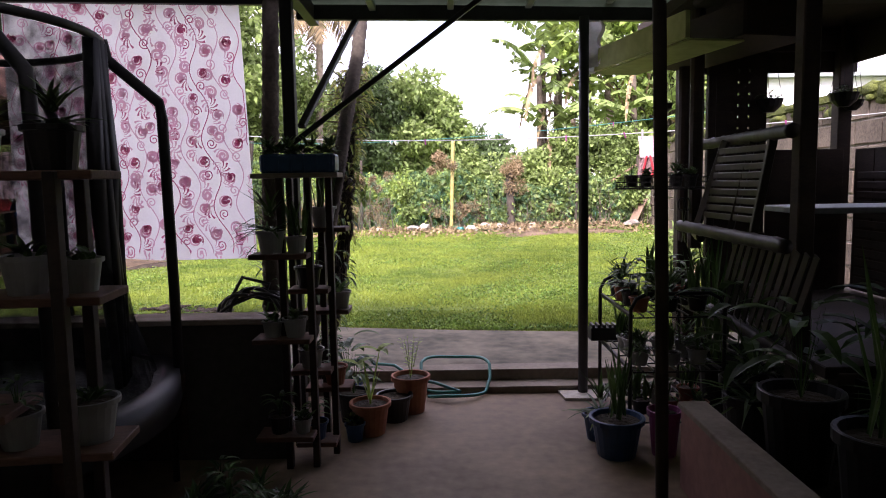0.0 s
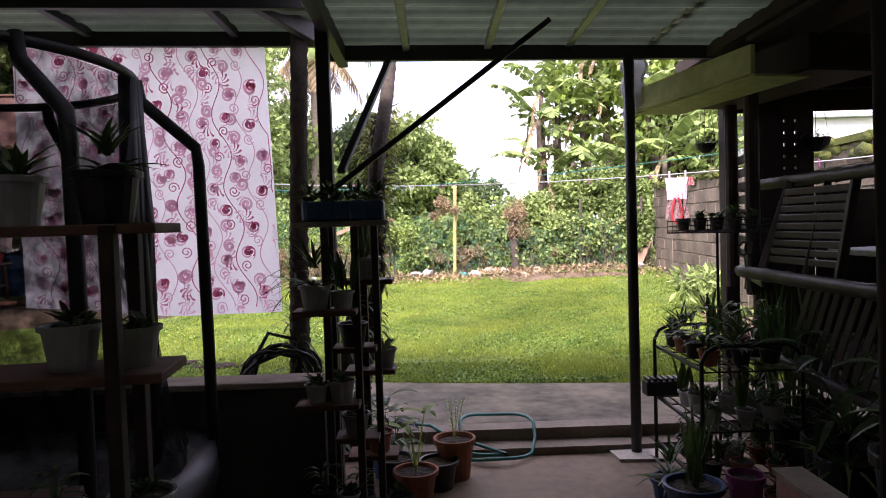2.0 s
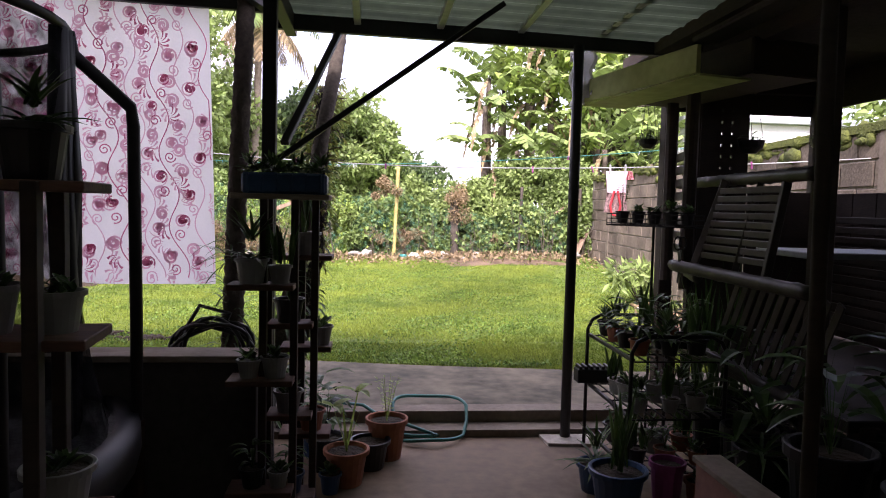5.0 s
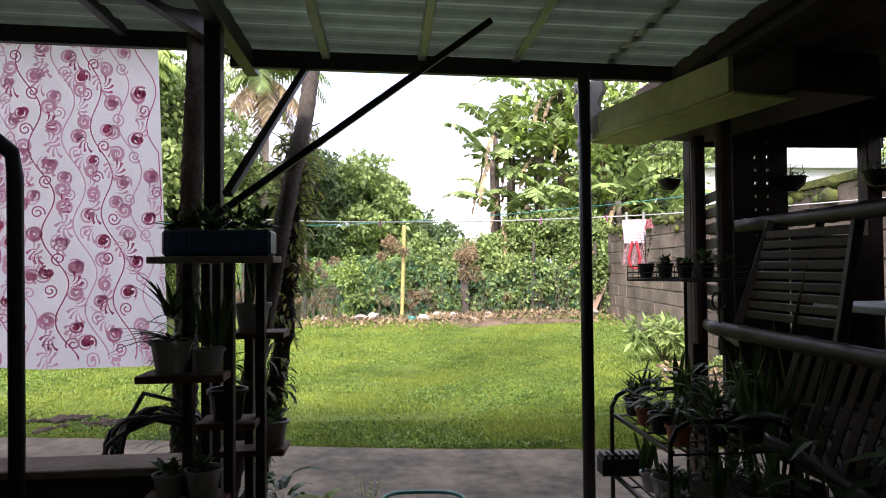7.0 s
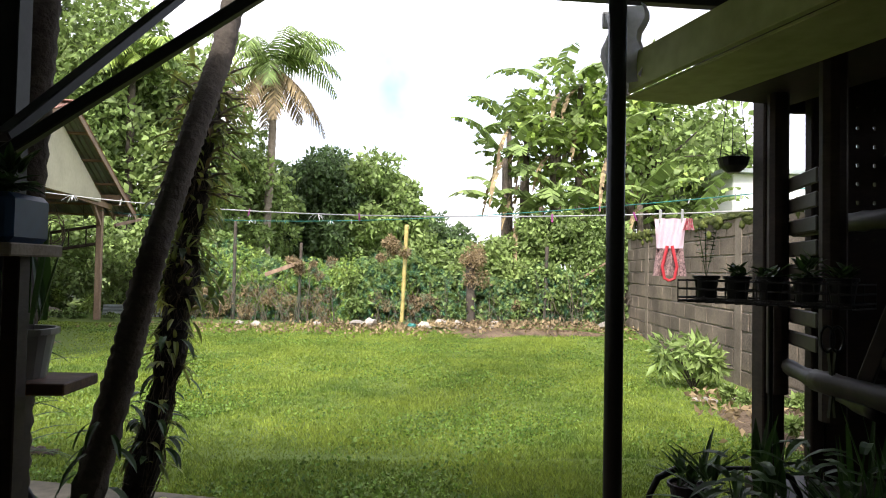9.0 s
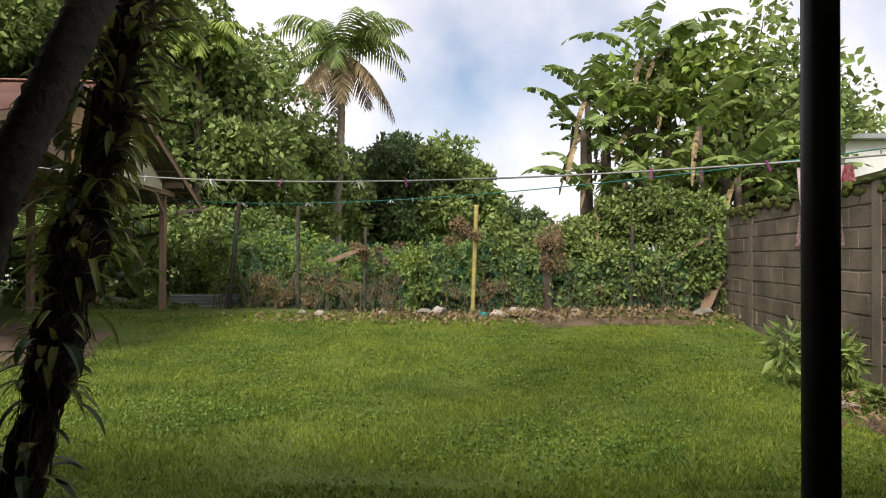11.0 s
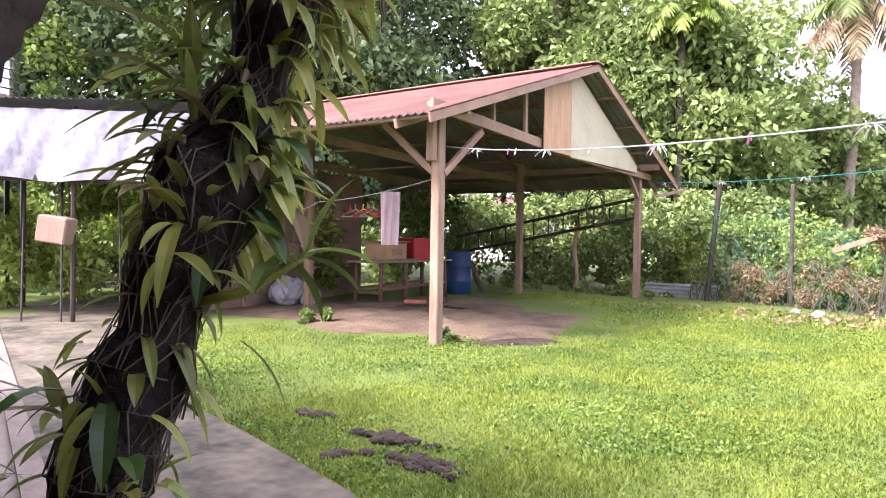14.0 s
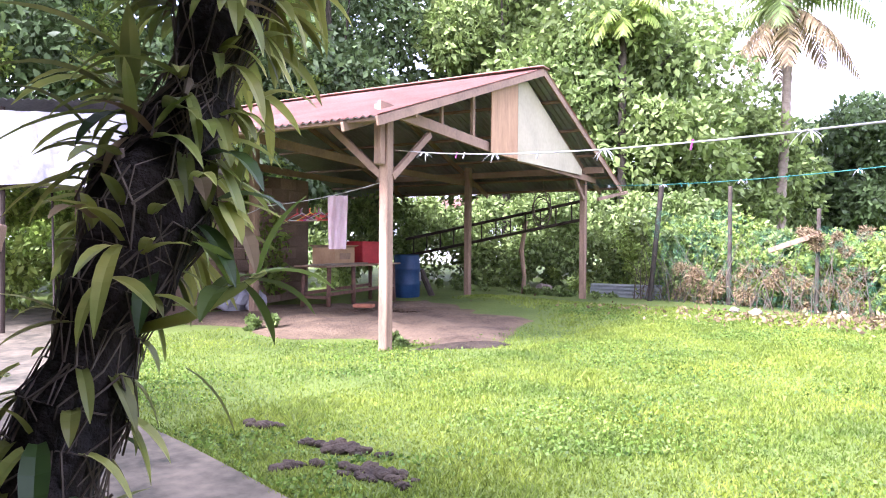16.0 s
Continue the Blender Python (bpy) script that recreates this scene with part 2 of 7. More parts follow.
def bar(a, b, w, d, bevel=0.004, bm=None):
    """A squared bar from a to b: for level bars w is across and d is the height."""
    a, b = Vector(a), Vector(b)
    z = (b - a).normalized()
    side = z.cross(Vector((0, 0, 1)))
    side = side.normalized() if side.length > 0.05 else Vector((1, 0, 0))
    up = side.cross(z)
    m = Matrix((side, up, z)).transposed().to_4x4()
    m.translation = (a + b) / 2
    return box((w, d, (b - a).length), m, bevel, bm)


def tube(points, radii, sides=8, bm=None, closed=False, wobble=0.0):
    """A round rod along points; radii: one for all or one for each."""
    bm = bm or bmesh.new()
    pts = [Vector(p) for p in points]
    n = len(pts)
    if not isinstance(radii, (list, tuple)):
        radii = [radii] * n
    rings, ref = [], None
    for i, p in enumerate(pts):
        if closed:
            d = pts[(i + 1) % n] - pts[i - 1]
        else:
            d = pts[min(i + 1, n - 1)] - pts[max(i - 1, 0)]
        d.normalize()
        if ref is None:
            ref = d.orthogonal().normalized()
        ref = (ref - d * ref.dot(d)).normalized()
        bi = d.cross(ref)
        ring = []
        for k in range(sides):
            a = 2 * math.pi * k / sides
            r = radii[i] * (1 + (random.uniform(-wobble, wobble) if wobble else 0))
            ring.append(bm.verts.new(p + (ref * math.cos(a) + bi * math.sin(a)) * r))
        rings.append(ring)
    for i in range(n if closed else n - 1):
        r0, r1 = rings[i], rings[(i + 1) % n]
        for k in range(sides):
            bm.faces.new((r0[k], r0[(k + 1) % sides], r1[(k + 1) % sides], r1[k]))
    if not closed:
        bm.faces.new(rings[0][::-1])
        bm.faces.new(rings[-1])
    return bm


def lathe(profile, sides=24, m=Matrix(), bm=None):
    """A turned body from (radius, height) pairs."""
    bm = bm or bmesh.new()
    rings = []
    for r, z in profile:
        rings.append([bm.verts.new(m @ Vector((max(r, 1e-4) * math.cos(2 * math.pi * k / sides), max(r, 1e-4) * math.sin(2 * math.pi * k / sides), z))) for k in range(sides)])
    for r0, r1 in zip(rings, rings[1:]):
        for k in range(sides):
            bm.faces.new((r0[k], r0[(k + 1) % sides], r1[(k + 1) % sides], r1[k]))
    bm.faces.new(rings[0][::-1])
    bm.faces.new(rings[-1])
    return bm


def slab(outline, z0, z1, bm=None):
    """A flat plate with the given outline."""
    bm = bm or bmesh.new()
    low = [bm.verts.new((x, y, z0)) for x, y in outline]
    top = [bm.verts.new((x, y, z1)) for x, y in outline]
    n = len(outline)
    for i in range(n):
        bm.faces.new((low[i], low[(i + 1) % n], top[(i + 1) % n], top[i]))
    bm.faces.new(top)
    bm.faces.new(low[::-1])
    return bm


def sheet(origin, across, along, pitch, height, thick=0.004, cuts=4):
    """A corrugated sheet: ribs run along the second vector and repeat over the first."""
    o, u, v = Vector(origin), Vector(across), Vector(along)
    nrm = u.cross(v).normalized()
    count = max(1, int(u.length / pitch))
    bm = bmesh.new()
    rows = []
    for i in range(count * cuts + 1):
        s = i / (count * cuts)
        lift = height * 0.5 * (1 + math.cos(2 * math.pi * i / cuts))
        p = o + u * s + nrm * lift
        rows.append((bm.verts.new(p), bm.verts.new(p + v)))
    for (a, b), (c, d) in zip(rows, rows[1:]):
        bm.faces.new((a, c, d, b))
    bmesh.ops.solidify(bm, geom=bm.faces[:], thickness=thick)
    return bm


# foliage: many small folded leaves in one mesh
LEAF = np.array([(0, 0, 0), (-0.34, 0.42, 0.1), (0.34, 0.42, 0.1), (0, 1.0, -0.12), (0, 0.45, 0.0)])
LEAF_F = np.array([(0, 4, 1), (0, 2, 4), (1, 4, 3), (4, 2, 3)])


def leaves(name, places, size, rng, width=0.5, droop=0.3, outward=None, vary=0.35):
    """Leaves at places (n x 3), turned at random; outward: rough directions in which they point."""
    n = len(places)
    d = rng.normal(size=(n, 3))
    if outward is not None:
        d = d * 0.7 + outward
    d[:, 2] -= droop
    d /= np.linalg.norm(d, axis=1)[:, None]
    r = rng.normal(size=(n, 3))
    s = np.cross(d, r)
    s /= np.linalg.norm(s, axis=1)[:, None]
    u = np.cross(s, d)
    k = size * (1 + rng.uniform(-vary, vary, n))[:, None, None]
    v = places[:, None, :] + k * (LEAF[None, :, 0:1] * width * 2 * s[:, None, :] + LEAF[None, :, 1:2] * d[:, None, :] + LEAF[None, :, 2:3] * u[:, None, :])
    f = (LEAF_F[None] + 5 * np.arange(n)[:, None, None]).reshape(-1, 3)
    me = bpy.data.meshes.new(name)
    me.vertices.add(n * 5)
    me.vertices.foreach_set("co", v.reshape(-1).astype(np.float32))
    me.loops.add(len(f) * 3)
    me.loops.foreach_set("vertex_index", f.reshape(-1).astype(np.int32))
    me.polygons.add(len(f))
    me.polygons.foreach_set("loop_start", (np.arange(len(f)) * 3).astype(np.int32))
    me.update(calc_edges=True)
    return me


def clump_points(rng, centres, radii, per, squash=0.8, shell=0.55):
    """Points in loose balls round the centres, thicker near their skins; also the outward directions."""
    pts, out = [], []
    for c, r in zip(centres, radii):
        d = rng.normal(size=(per, 3))
        d /= np.linalg.norm(d, axis=1)[:, None]
        rad = r * (shell + (1 - shell) * rng.random(per) ** 0.7) * (1 + 0.25 * np.sin(d[:, 0] * 5 + c[1]) * np.cos(d[:, 2] * 4 + c[0]))
        p = d * rad[:, None]
        p[:, 2] *= squash
        pts.append(p + np.array(c))
        out.append(d)
    return np.concatenate(pts), np.concatenate(out)


def crown_centres(rng, centre, spread, count, low=-0.5):
    """Clump centres inside an egg of half-axes spread."""
    out = []
    while len(out) < count:
        p = rng.uniform(-1, 1, 3)
        if p @ p < 1 and p[2] > low:
            out.append(np.array(centre) + p * np.array(spread))
    return out


def broad_tree(label, foot, height, spread, mat, seed, leaf=0.22, clumps=26, per=900, lean=(0, 0), category="tree", trunk=0.22, low=-0.6, group="", bare=0.4):
    rng = np.random.default_rng(seed)
    t = thing("tree", label, category, group, foot)
    top = Vector((lean[0], lean[1], height * 0.62))
    rnd = random.Random(seed)
    bm = tube([(0, 0, -0.1), (lean[0] * 0.2 + 0.1, lean[1] * 0.2, height * 0.2), (lean[0] * 0.6 - 0.05, lean[1] * 0.6, height * bare), top], [trunk, trunk * 0.8, trunk * 0.65, trunk * 0.4], 9, wobble=0.08)
    centres = crown_centres(rng, (lean[0], lean[1], height - spread[2]), spread, clumps, low)
    for c in centres[: min(14, clumps)]:
        s = Vector((lean[0] * 0.5, lean[1] * 0.5, height * rnd.uniform(bare * 0.8, 0.6)))
        mid = s.lerp(Vector(c), 0.5) + Vector((0, 0, 0.1 * height * rnd.uniform(-0.3, 0.6)))
        tube([s, mid, c], [trunk * 0.38, trunk * 0.22, trunk * 0.06], 6, bm)
    part("trunk", bm, M_BARK, t, smooth=True)
    radii = [min(spread) * rnd.uniform(0.28, 0.5) for _ in centres]
    p, o = clump_points(rng, centres, radii, per)
    part("crown", leaves("crown", p, leaf, rng, 0.42, 0.35, o * 0.5), mat, t)
    return t

# ---- ground, floor and paving ----
G = 0.10


def ground_sheet():
    xs = [-3000, -300, -60, -30, -14.5] + [round(-14 + 0.5 * i, 2) for i in range(41)] + [7, 9, 12, 20, 40, 300, 3000]
    ys = [-3000, -300, -40, -8] + [5.3, 5.8, 6.2] + [round(6.5 + 0.5 * i, 2) for i in range(33)] + [24, 27, 32, 40, 60, 100, 300, 3000]
    bm = bmesh.new()
    grid = []
    for y in ys:
        row = []
        for x in xs:
            z = G - 0.004
            if 7.5 < y < 60 and -14 < x < 9:
                z += 0.025 * math.sin(x * 1.3 + y * 0.7) * math.cos(y * 0.9 - x * 0.4)
                z += 0.1 * max(0.0, min(1.0, (y - 15.5) / 2.5)) * max(0.0, min(1.0, (x + 2) / 6)) + 0.16 * max(0.0, min(1.0, (y - 12) / 5))
            if -8 < y < 5.9 or (y < 6.4 and x < -1):
                z = -0.12 if -15 < x < 4.2 else G - 0.004
            row.append(bm.verts.new((x, y, z)))
        grid.append(row)
    for r0, r1 in zip(grid, grid[1:]):
        for i in range(len(xs) - 1):
            bm.faces.new((r0[i], r0[i + 1], r1[i + 1], r1[i]))
    ob = part("ground", bm, M_LAWN, smooth=True)
    return tagged(ob, "short yellow-green lawn on uneven soil", "lawn", kind="structure")


ground_sheet()


def ground_z(x, y):
    z = G - 0.004
    if y > 7.5:
        z += 0.025 * math.sin(x * 1.3 + y * 0.7) * math.cos(y * 0.9 - x * 0.4)
        z += 0.1 * max(0.0, min(1.0, (y - 15.5) / 2.5)) * max(0.0, min(1.0, (x + 2) / 6)) + 0.16 * max(0.0, min(1.0, (y - 12) / 5))
    return z


PAD_EDGE = [(4.2, 6.1), (2.4, 6.16), (1.2, 6.3), (0.2, 6.42), (-0.85, 6.62), (-1.7, 6.85), (-2.6, 7.07), (-3.2, 7.16), (-4.0, 7.27), (-4.8, 7.35), (-6.2, 7.75), (-8.2, 8.6), (-9.6, 9.5), (-14, 10.4)]
KERB_IN = [(-0.95, 5.0), (-3.66, 5.84), (-6.9, 6.55), (-14.5, 8.2)]
KERB_OUT = [(-0.98, 5.15), (-3.62, 5.97), (-6.86, 6.67), (-14.5, 8.33)]
tagged(part("floor", slab([(4.2, 4.83), (-14.5, 4.83), (-14.5, -7.5), (4.2, -7.5)], -0.15, 0.0), M_FLOOR), "stained brown concrete carport floor", "floor", kind="structure")
tagged(part("step", slab([(4.2, 4.83), (4.2, 5.0), (-0.95, 5.0), (-0.95, 4.83)], -0.15, 0.05), M_KERB), "low worn concrete step", "step", kind="structure")
tagged(part("kerb", slab([(4.2, 5.0), (4.2, 5.18)] + KERB_OUT + KERB_IN[::-1], -0.15, 0.13), M_KERB), "raised concrete kerb at the carport edge", "kerb", kind="structure")
tagged(part("floor_strip", slab([(-0.95, 4.83)] + KERB_IN + [(-14.5, 4.83)], -0.15, 0.085), M_STRIP), "pale worn concrete strip inside the kerb", "pavement", kind="structure")
tagged(part("pavement", slab([(4.2, 5.18)] + KERB_OUT + [(-14.5, 10.4)] + PAD_EDGE[::-1], -0.15, 0.115), M_PAD), "weathered concrete apron beside the lawn", "pavement", kind="structure")

# ---- carport: post, roof ----
post = thing("carport_post", "dark painted round steel post on a concrete footing", "post", at=(1.02, 4.78, 0))
part("shaft", tube([(0, 0, 0.0), (0, 0, 2.62)], 0.034, 12), M_STEEL, post, smooth=True)
part("footing", slab([(-0.15, -0.14), (0.13, -0.16), (0.19, 0.03), (0.08, 0.045), (-0.17, 0.04)], 0.0, 0.02), M_STONE, post)

# ---- plants' leaves as curved blades ----


def blades(name, specs, segs=4):
    """specs: (base, direction, length, width, bend); pointed blades that curve down by bend, folded along the middle."""
    v, f = [], []
    for base, d, length, width, bend in specs:
        d = Vector(d).normalized()
        side = d.cross(Vector((0, 0, 1)))
        side = side.normalized() if side.length > 0.03 else Vector((1, 0, 0))
        p, i0 = Vector(base), len(v)
        for i in range(segs + 1):
            s = i / segs
            w = width * (0.35 + 1.3 * s - 1.62 * s * s) if i < segs else width * 0.03
            up = side.cross(d)
            v += [p - side * w + up * w * 0.3, p, p + side * w + up * w * 0.3]
            if i:
                a = i0 + 3 * (i - 1)
                f += [(a, a + 1, a + 4, a + 3), (a + 1, a + 2, a + 5, a + 4)]
            d = (d + Vector((0, 0, -bend / segs))).normalized()
            p = p + d * (length / segs)
    return mesh_from(name, v, f)


def rosette(rnd, n, length, width, rise, bend, spread=1.0, base=(0, 0, 0), jitter=0.02):
    out = []
    for i in range(n):
        a = i * 2.399 + rnd.uniform(-0.4, 0.4)
        r = rise * rnd.uniform(0.6, 1.5)
        d = (math.cos(a) * spread, math.sin(a) * spread, r)
        b = (base[0] + rnd.uniform(-jitter, jitter), base[1] + rnd.uniform(-jitter, jitter), base[2] + rnd.uniform(0, jitter))
        out.append((b, d, length * rnd.uniform(0.6, 1.15), width * rnd.uniform(0.75, 1.2), bend * rnd.uniform(0.6, 1.4)))
    return out


def plant_specs(style, rnd, s):
    """The blades of a pot plant of about s metres in height."""
    if style == "sword":
        return rosette(rnd, 12, s, 0.022, 2.6, 0.25, 0.5, jitter=0.05)
    if style == "spiky":
        return rosette(rnd, 26, s * 0.62, 0.016, 0.5, 0.7) + rosette(rnd, 18, s * 0.55, 0.014, 1.4, 0.5, base=(0, 0, s * 0.25))
    if style == "leafy":
        out = []
        for i in range(16):
            a, h = i * 2.399, s * rnd.uniform(0.15, 0.75)
            b = (math.cos(a) * s * 0.12, math.sin(a) * s * 0.12, h)
            out.append((b, (math.cos(a), math.sin(a), rnd.uniform(0.2, 0.9)), s * 0.42, s * 0.09, 1.1))
            out.append(((0, 0, 0), (b[0], b[1], h), h, 0.004, 0.1))
        return out
    if style == "succulent":
        return rosette(rnd, 22, s * 0.5, 0.018, 0.9, 0.3, jitter=0.03)
    out = []  # sprig
    for i in range(7):
        a = i * 2.399
        d = Vector((math.cos(a) * 0.25, math.sin(a) * 0.25, 1)).normalized()
        out.append(((0, 0, 0), d, s, 0.003, 0.1))
        for k in range(9):
            q = d * s * (0.3 + 0.075 * k)
            b = rnd.uniform(0, 6.28)
            out.append((q, (math.cos(b), math.sin(b), 0.4), s * 0.13, 0.008, 0.4))
    return out


def pot(at, r, h, mat, style, size, label, name="potted_plant", category="potted plant", group="", leaf=None, seed=0, square=False):
    rnd = random.Random(seed + int(at[0] * 977) + int(at[1] * 431))
    t = thing(name, label, category, group, at)
    t.rotation_euler[2] = rnd.uniform(0, 6)
    body = part("pot", lathe([(r * 0.7, 0), (r * 0.72, 0.004), (r * 0.93, h * 0.86), (r * 1.05, h * 0.87), (r * 1.06, h * 0.99), (r * 1.02, h), (r * 0.93, h * 0.99), (r * 0.88, h * 0.86), (r * 0.1, h * 0.85)], 20), mat, t, smooth=False)
    part("soil", lathe([(r * 0.9, h * 0.84), (r * 0.88, h * 0.885), (r * 0.4, h * 0.9), (0.001, h * 0.91)], 14), M_DARKDIRT, body)
    if style:
        ob = part("foliage", blades("foliage", plant_specs(style, rnd, size)), leaf or M_POTLEAF, t)
        ob.location = (0, 0, h * 0.88)
    return t


# ---- carport: roof, beams, braces ----
def carport_roof():
    t = tagged(thing("roof", "green-grey ribbed metal carport roof on steel purlins", "roof", at=(0, 0, 0)), kind="structure")
    part("roof_sheet", sheet((-0.95, -4, 2.79), (0, 9.05, 0), (2.75, 0, -0.08), 0.19, 0.028, 0.003, 6), M_ROOFUND, t)
    for y in (4.93, 3.62, 2.3, 1.0, -0.5, -2.2):
        part("purlin", bar((-0.95, y, 2.715), (1.75, y, 2.66), 0.05, 0.1), M_STEEL, t)
    for x in (-0.42, 0.12, 0.66, 1.2):
        part("rafter", bar((x, -3.9, 2.745), (x, 5.03, 2.735), 0.045, 0.05), M_ZINC, t)
    return t


carport_roof()


def side_roof():
    t = tagged(thing("roof", "dark ribbed metal roof over the plant shelves", "roof"), kind="structure")
    part("roof_sheet", sheet((-7, -4, 3.12), (0, 9.3, 0), (6.03, 0, -0.18), 0.19, 0.028, 0.003, 6), M_ROOFUND, t)
    for y in (5.12, 4.3, 3.2, 2.1, 0.9, -0.6, -2.4):
        part("purlin", bar((-7, y, 3.03), (-0.95, y, 2.86), 0.05, 0.1), M_STEEL, t)
    for x in (-1.6, -2.6, -3.6, -4.8):
        part("rafter", bar((x, -3.9, 3.06 + (x + 0.95) * -0.028 - 0.17), (x, 5.2, 2.9 + (x + 0.95) * -0.028), 0.05, 0.06), M_STEEL, t)
    return t


side_roof()
truss = thing("roof_truss", "dark steel roof truss with diagonal braces", "truss", at=(0, 0, 0))
part("beam", bar((-1.75, 4.3, 3.17), (-0.82, 5.08, 2.74), 0.07, 0.11), M_STEEL, truss)
part("beam", bar((-0.86, 0.0, 2.77), (-0.86, 5.08, 2.71), 0.07, 0.11), M_STEEL, truss)
part("brace", bar((-0.53, 4.98, 2.7), (-0.77, 4.06, 1.86), 0.045, 0.03), M_STEEL, truss)
part("brace", bar((0.4, 4.14, 2.67), (-0.84, 4.01, 1.74), 0.035, 0.03), M_STEEL, truss)
lp = thing("carport_post", "dark square steel post under the roof corner", "post", at=(-0.88, 4.28, 0))
part("shaft", box((0.075, 0.075, 2.7), pose(0, 0, 1.35), 0.004), M_STEEL, lp)
part("foot_plate", box((0.16, 0.16, 0.012), pose(0, 0, 0.006), 0.002), M_RUST, lp)
for px, py, h in ((1.3, -1.2, 2.64), (-0.86, -2.4, 2.66), (-6.8, 5.0, 2.95), (-6.8, -2.0, 2.95)):
    q = thing("carport_post", "dark square steel post under the roof", "post", at=(px, py, 0))
    part("shaft", box((0.075, 0.075, h), pose(0, 0, h / 2), 0.004), M_STEEL, q)

# house slab, and unseen walls added to close the place
tagged(part("ceiling", box((2.7, 9.3, 0.3), pose(2.98, -0.2, 2.74), 0.01), M_INWALL), "concrete slab over the house porch, coloured dark for shade", "ceiling", kind="structure")
EAVE = pose(1.27, 4.49, 0, 0, 0, 12.4)
# the roof's shadow on the concrete beam is given by a dark material
tagged(part("eave_slab", box((0.5, 1.25, 0.2), EAVE @ pose(0.6, 0, 2.42), 0.012), M_DARKWOOD), "concrete eave beam beside the carport, coloured dark for roof shadow", "eave", kind="structure")
tagged(part("fascia", box((0.03, 1.25, 0.15), EAVE @ pose(0, 0, 2.365), 0.003), M_LIME), "pale lime painted fascia board with stains", "fascia", kind="structure")
# pale soffit: green light thrown up by the lawn is put into its colour
tagged(part("soffit", box((0.34, 1.23, 0.012), EAVE @ pose(0.19, 0, 2.286), 0.002), M_LIME), "stained pale soffit under the eave, tinted lime for lawn bounce", "soffit", kind="structure")
pp_ = thing("porch_post", "slim dark bamboo pole under the carport roof", "pole", at=(0.57, 1.6, 0))
part("pole", tube([(0, 0, 0), (-0.03, -0.03, 1.3), (-0.07, -0.06, 2.66)], 0.015, 9, wobble=0.05), M_DARKWOOD, pp_, smooth=True)
tagged(part("wall_south", box((12, 0.15, 3.2), pose(-1.5, -4.6, 1.6)), M_INWALL), "plain unseen grey wall behind the carport", "wall", kind="structure")
tagged(part("wall_west", box((0.15, 8.6, 3.2), pose(-7.1, -0.3, 1.6)), M_INWALL), "plain unseen grey wall closing the carport", "wall", kind="structure")
tagged(part("wall_house", box((0.15, 7.3, 2.6), pose(3.7, -0.95, 1.3)), M_INWALL), "plain unseen dark house wall beside the porch", "wall", kind="structure")

# low wall with its coping
lw = tagged(thing("wall_low", "low dark rendered wall with a brown coping", "low wall", at=(-3.4, 3.8, 0)), kind="structure")
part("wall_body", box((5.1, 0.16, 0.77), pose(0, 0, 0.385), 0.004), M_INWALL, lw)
for i in range(6):
    part("coping", box((0.845, 0.21, 0.032), pose(-2.12 + 0.85 * i, 0, 0.786), 0.005), M_GREYPLANK, lw)


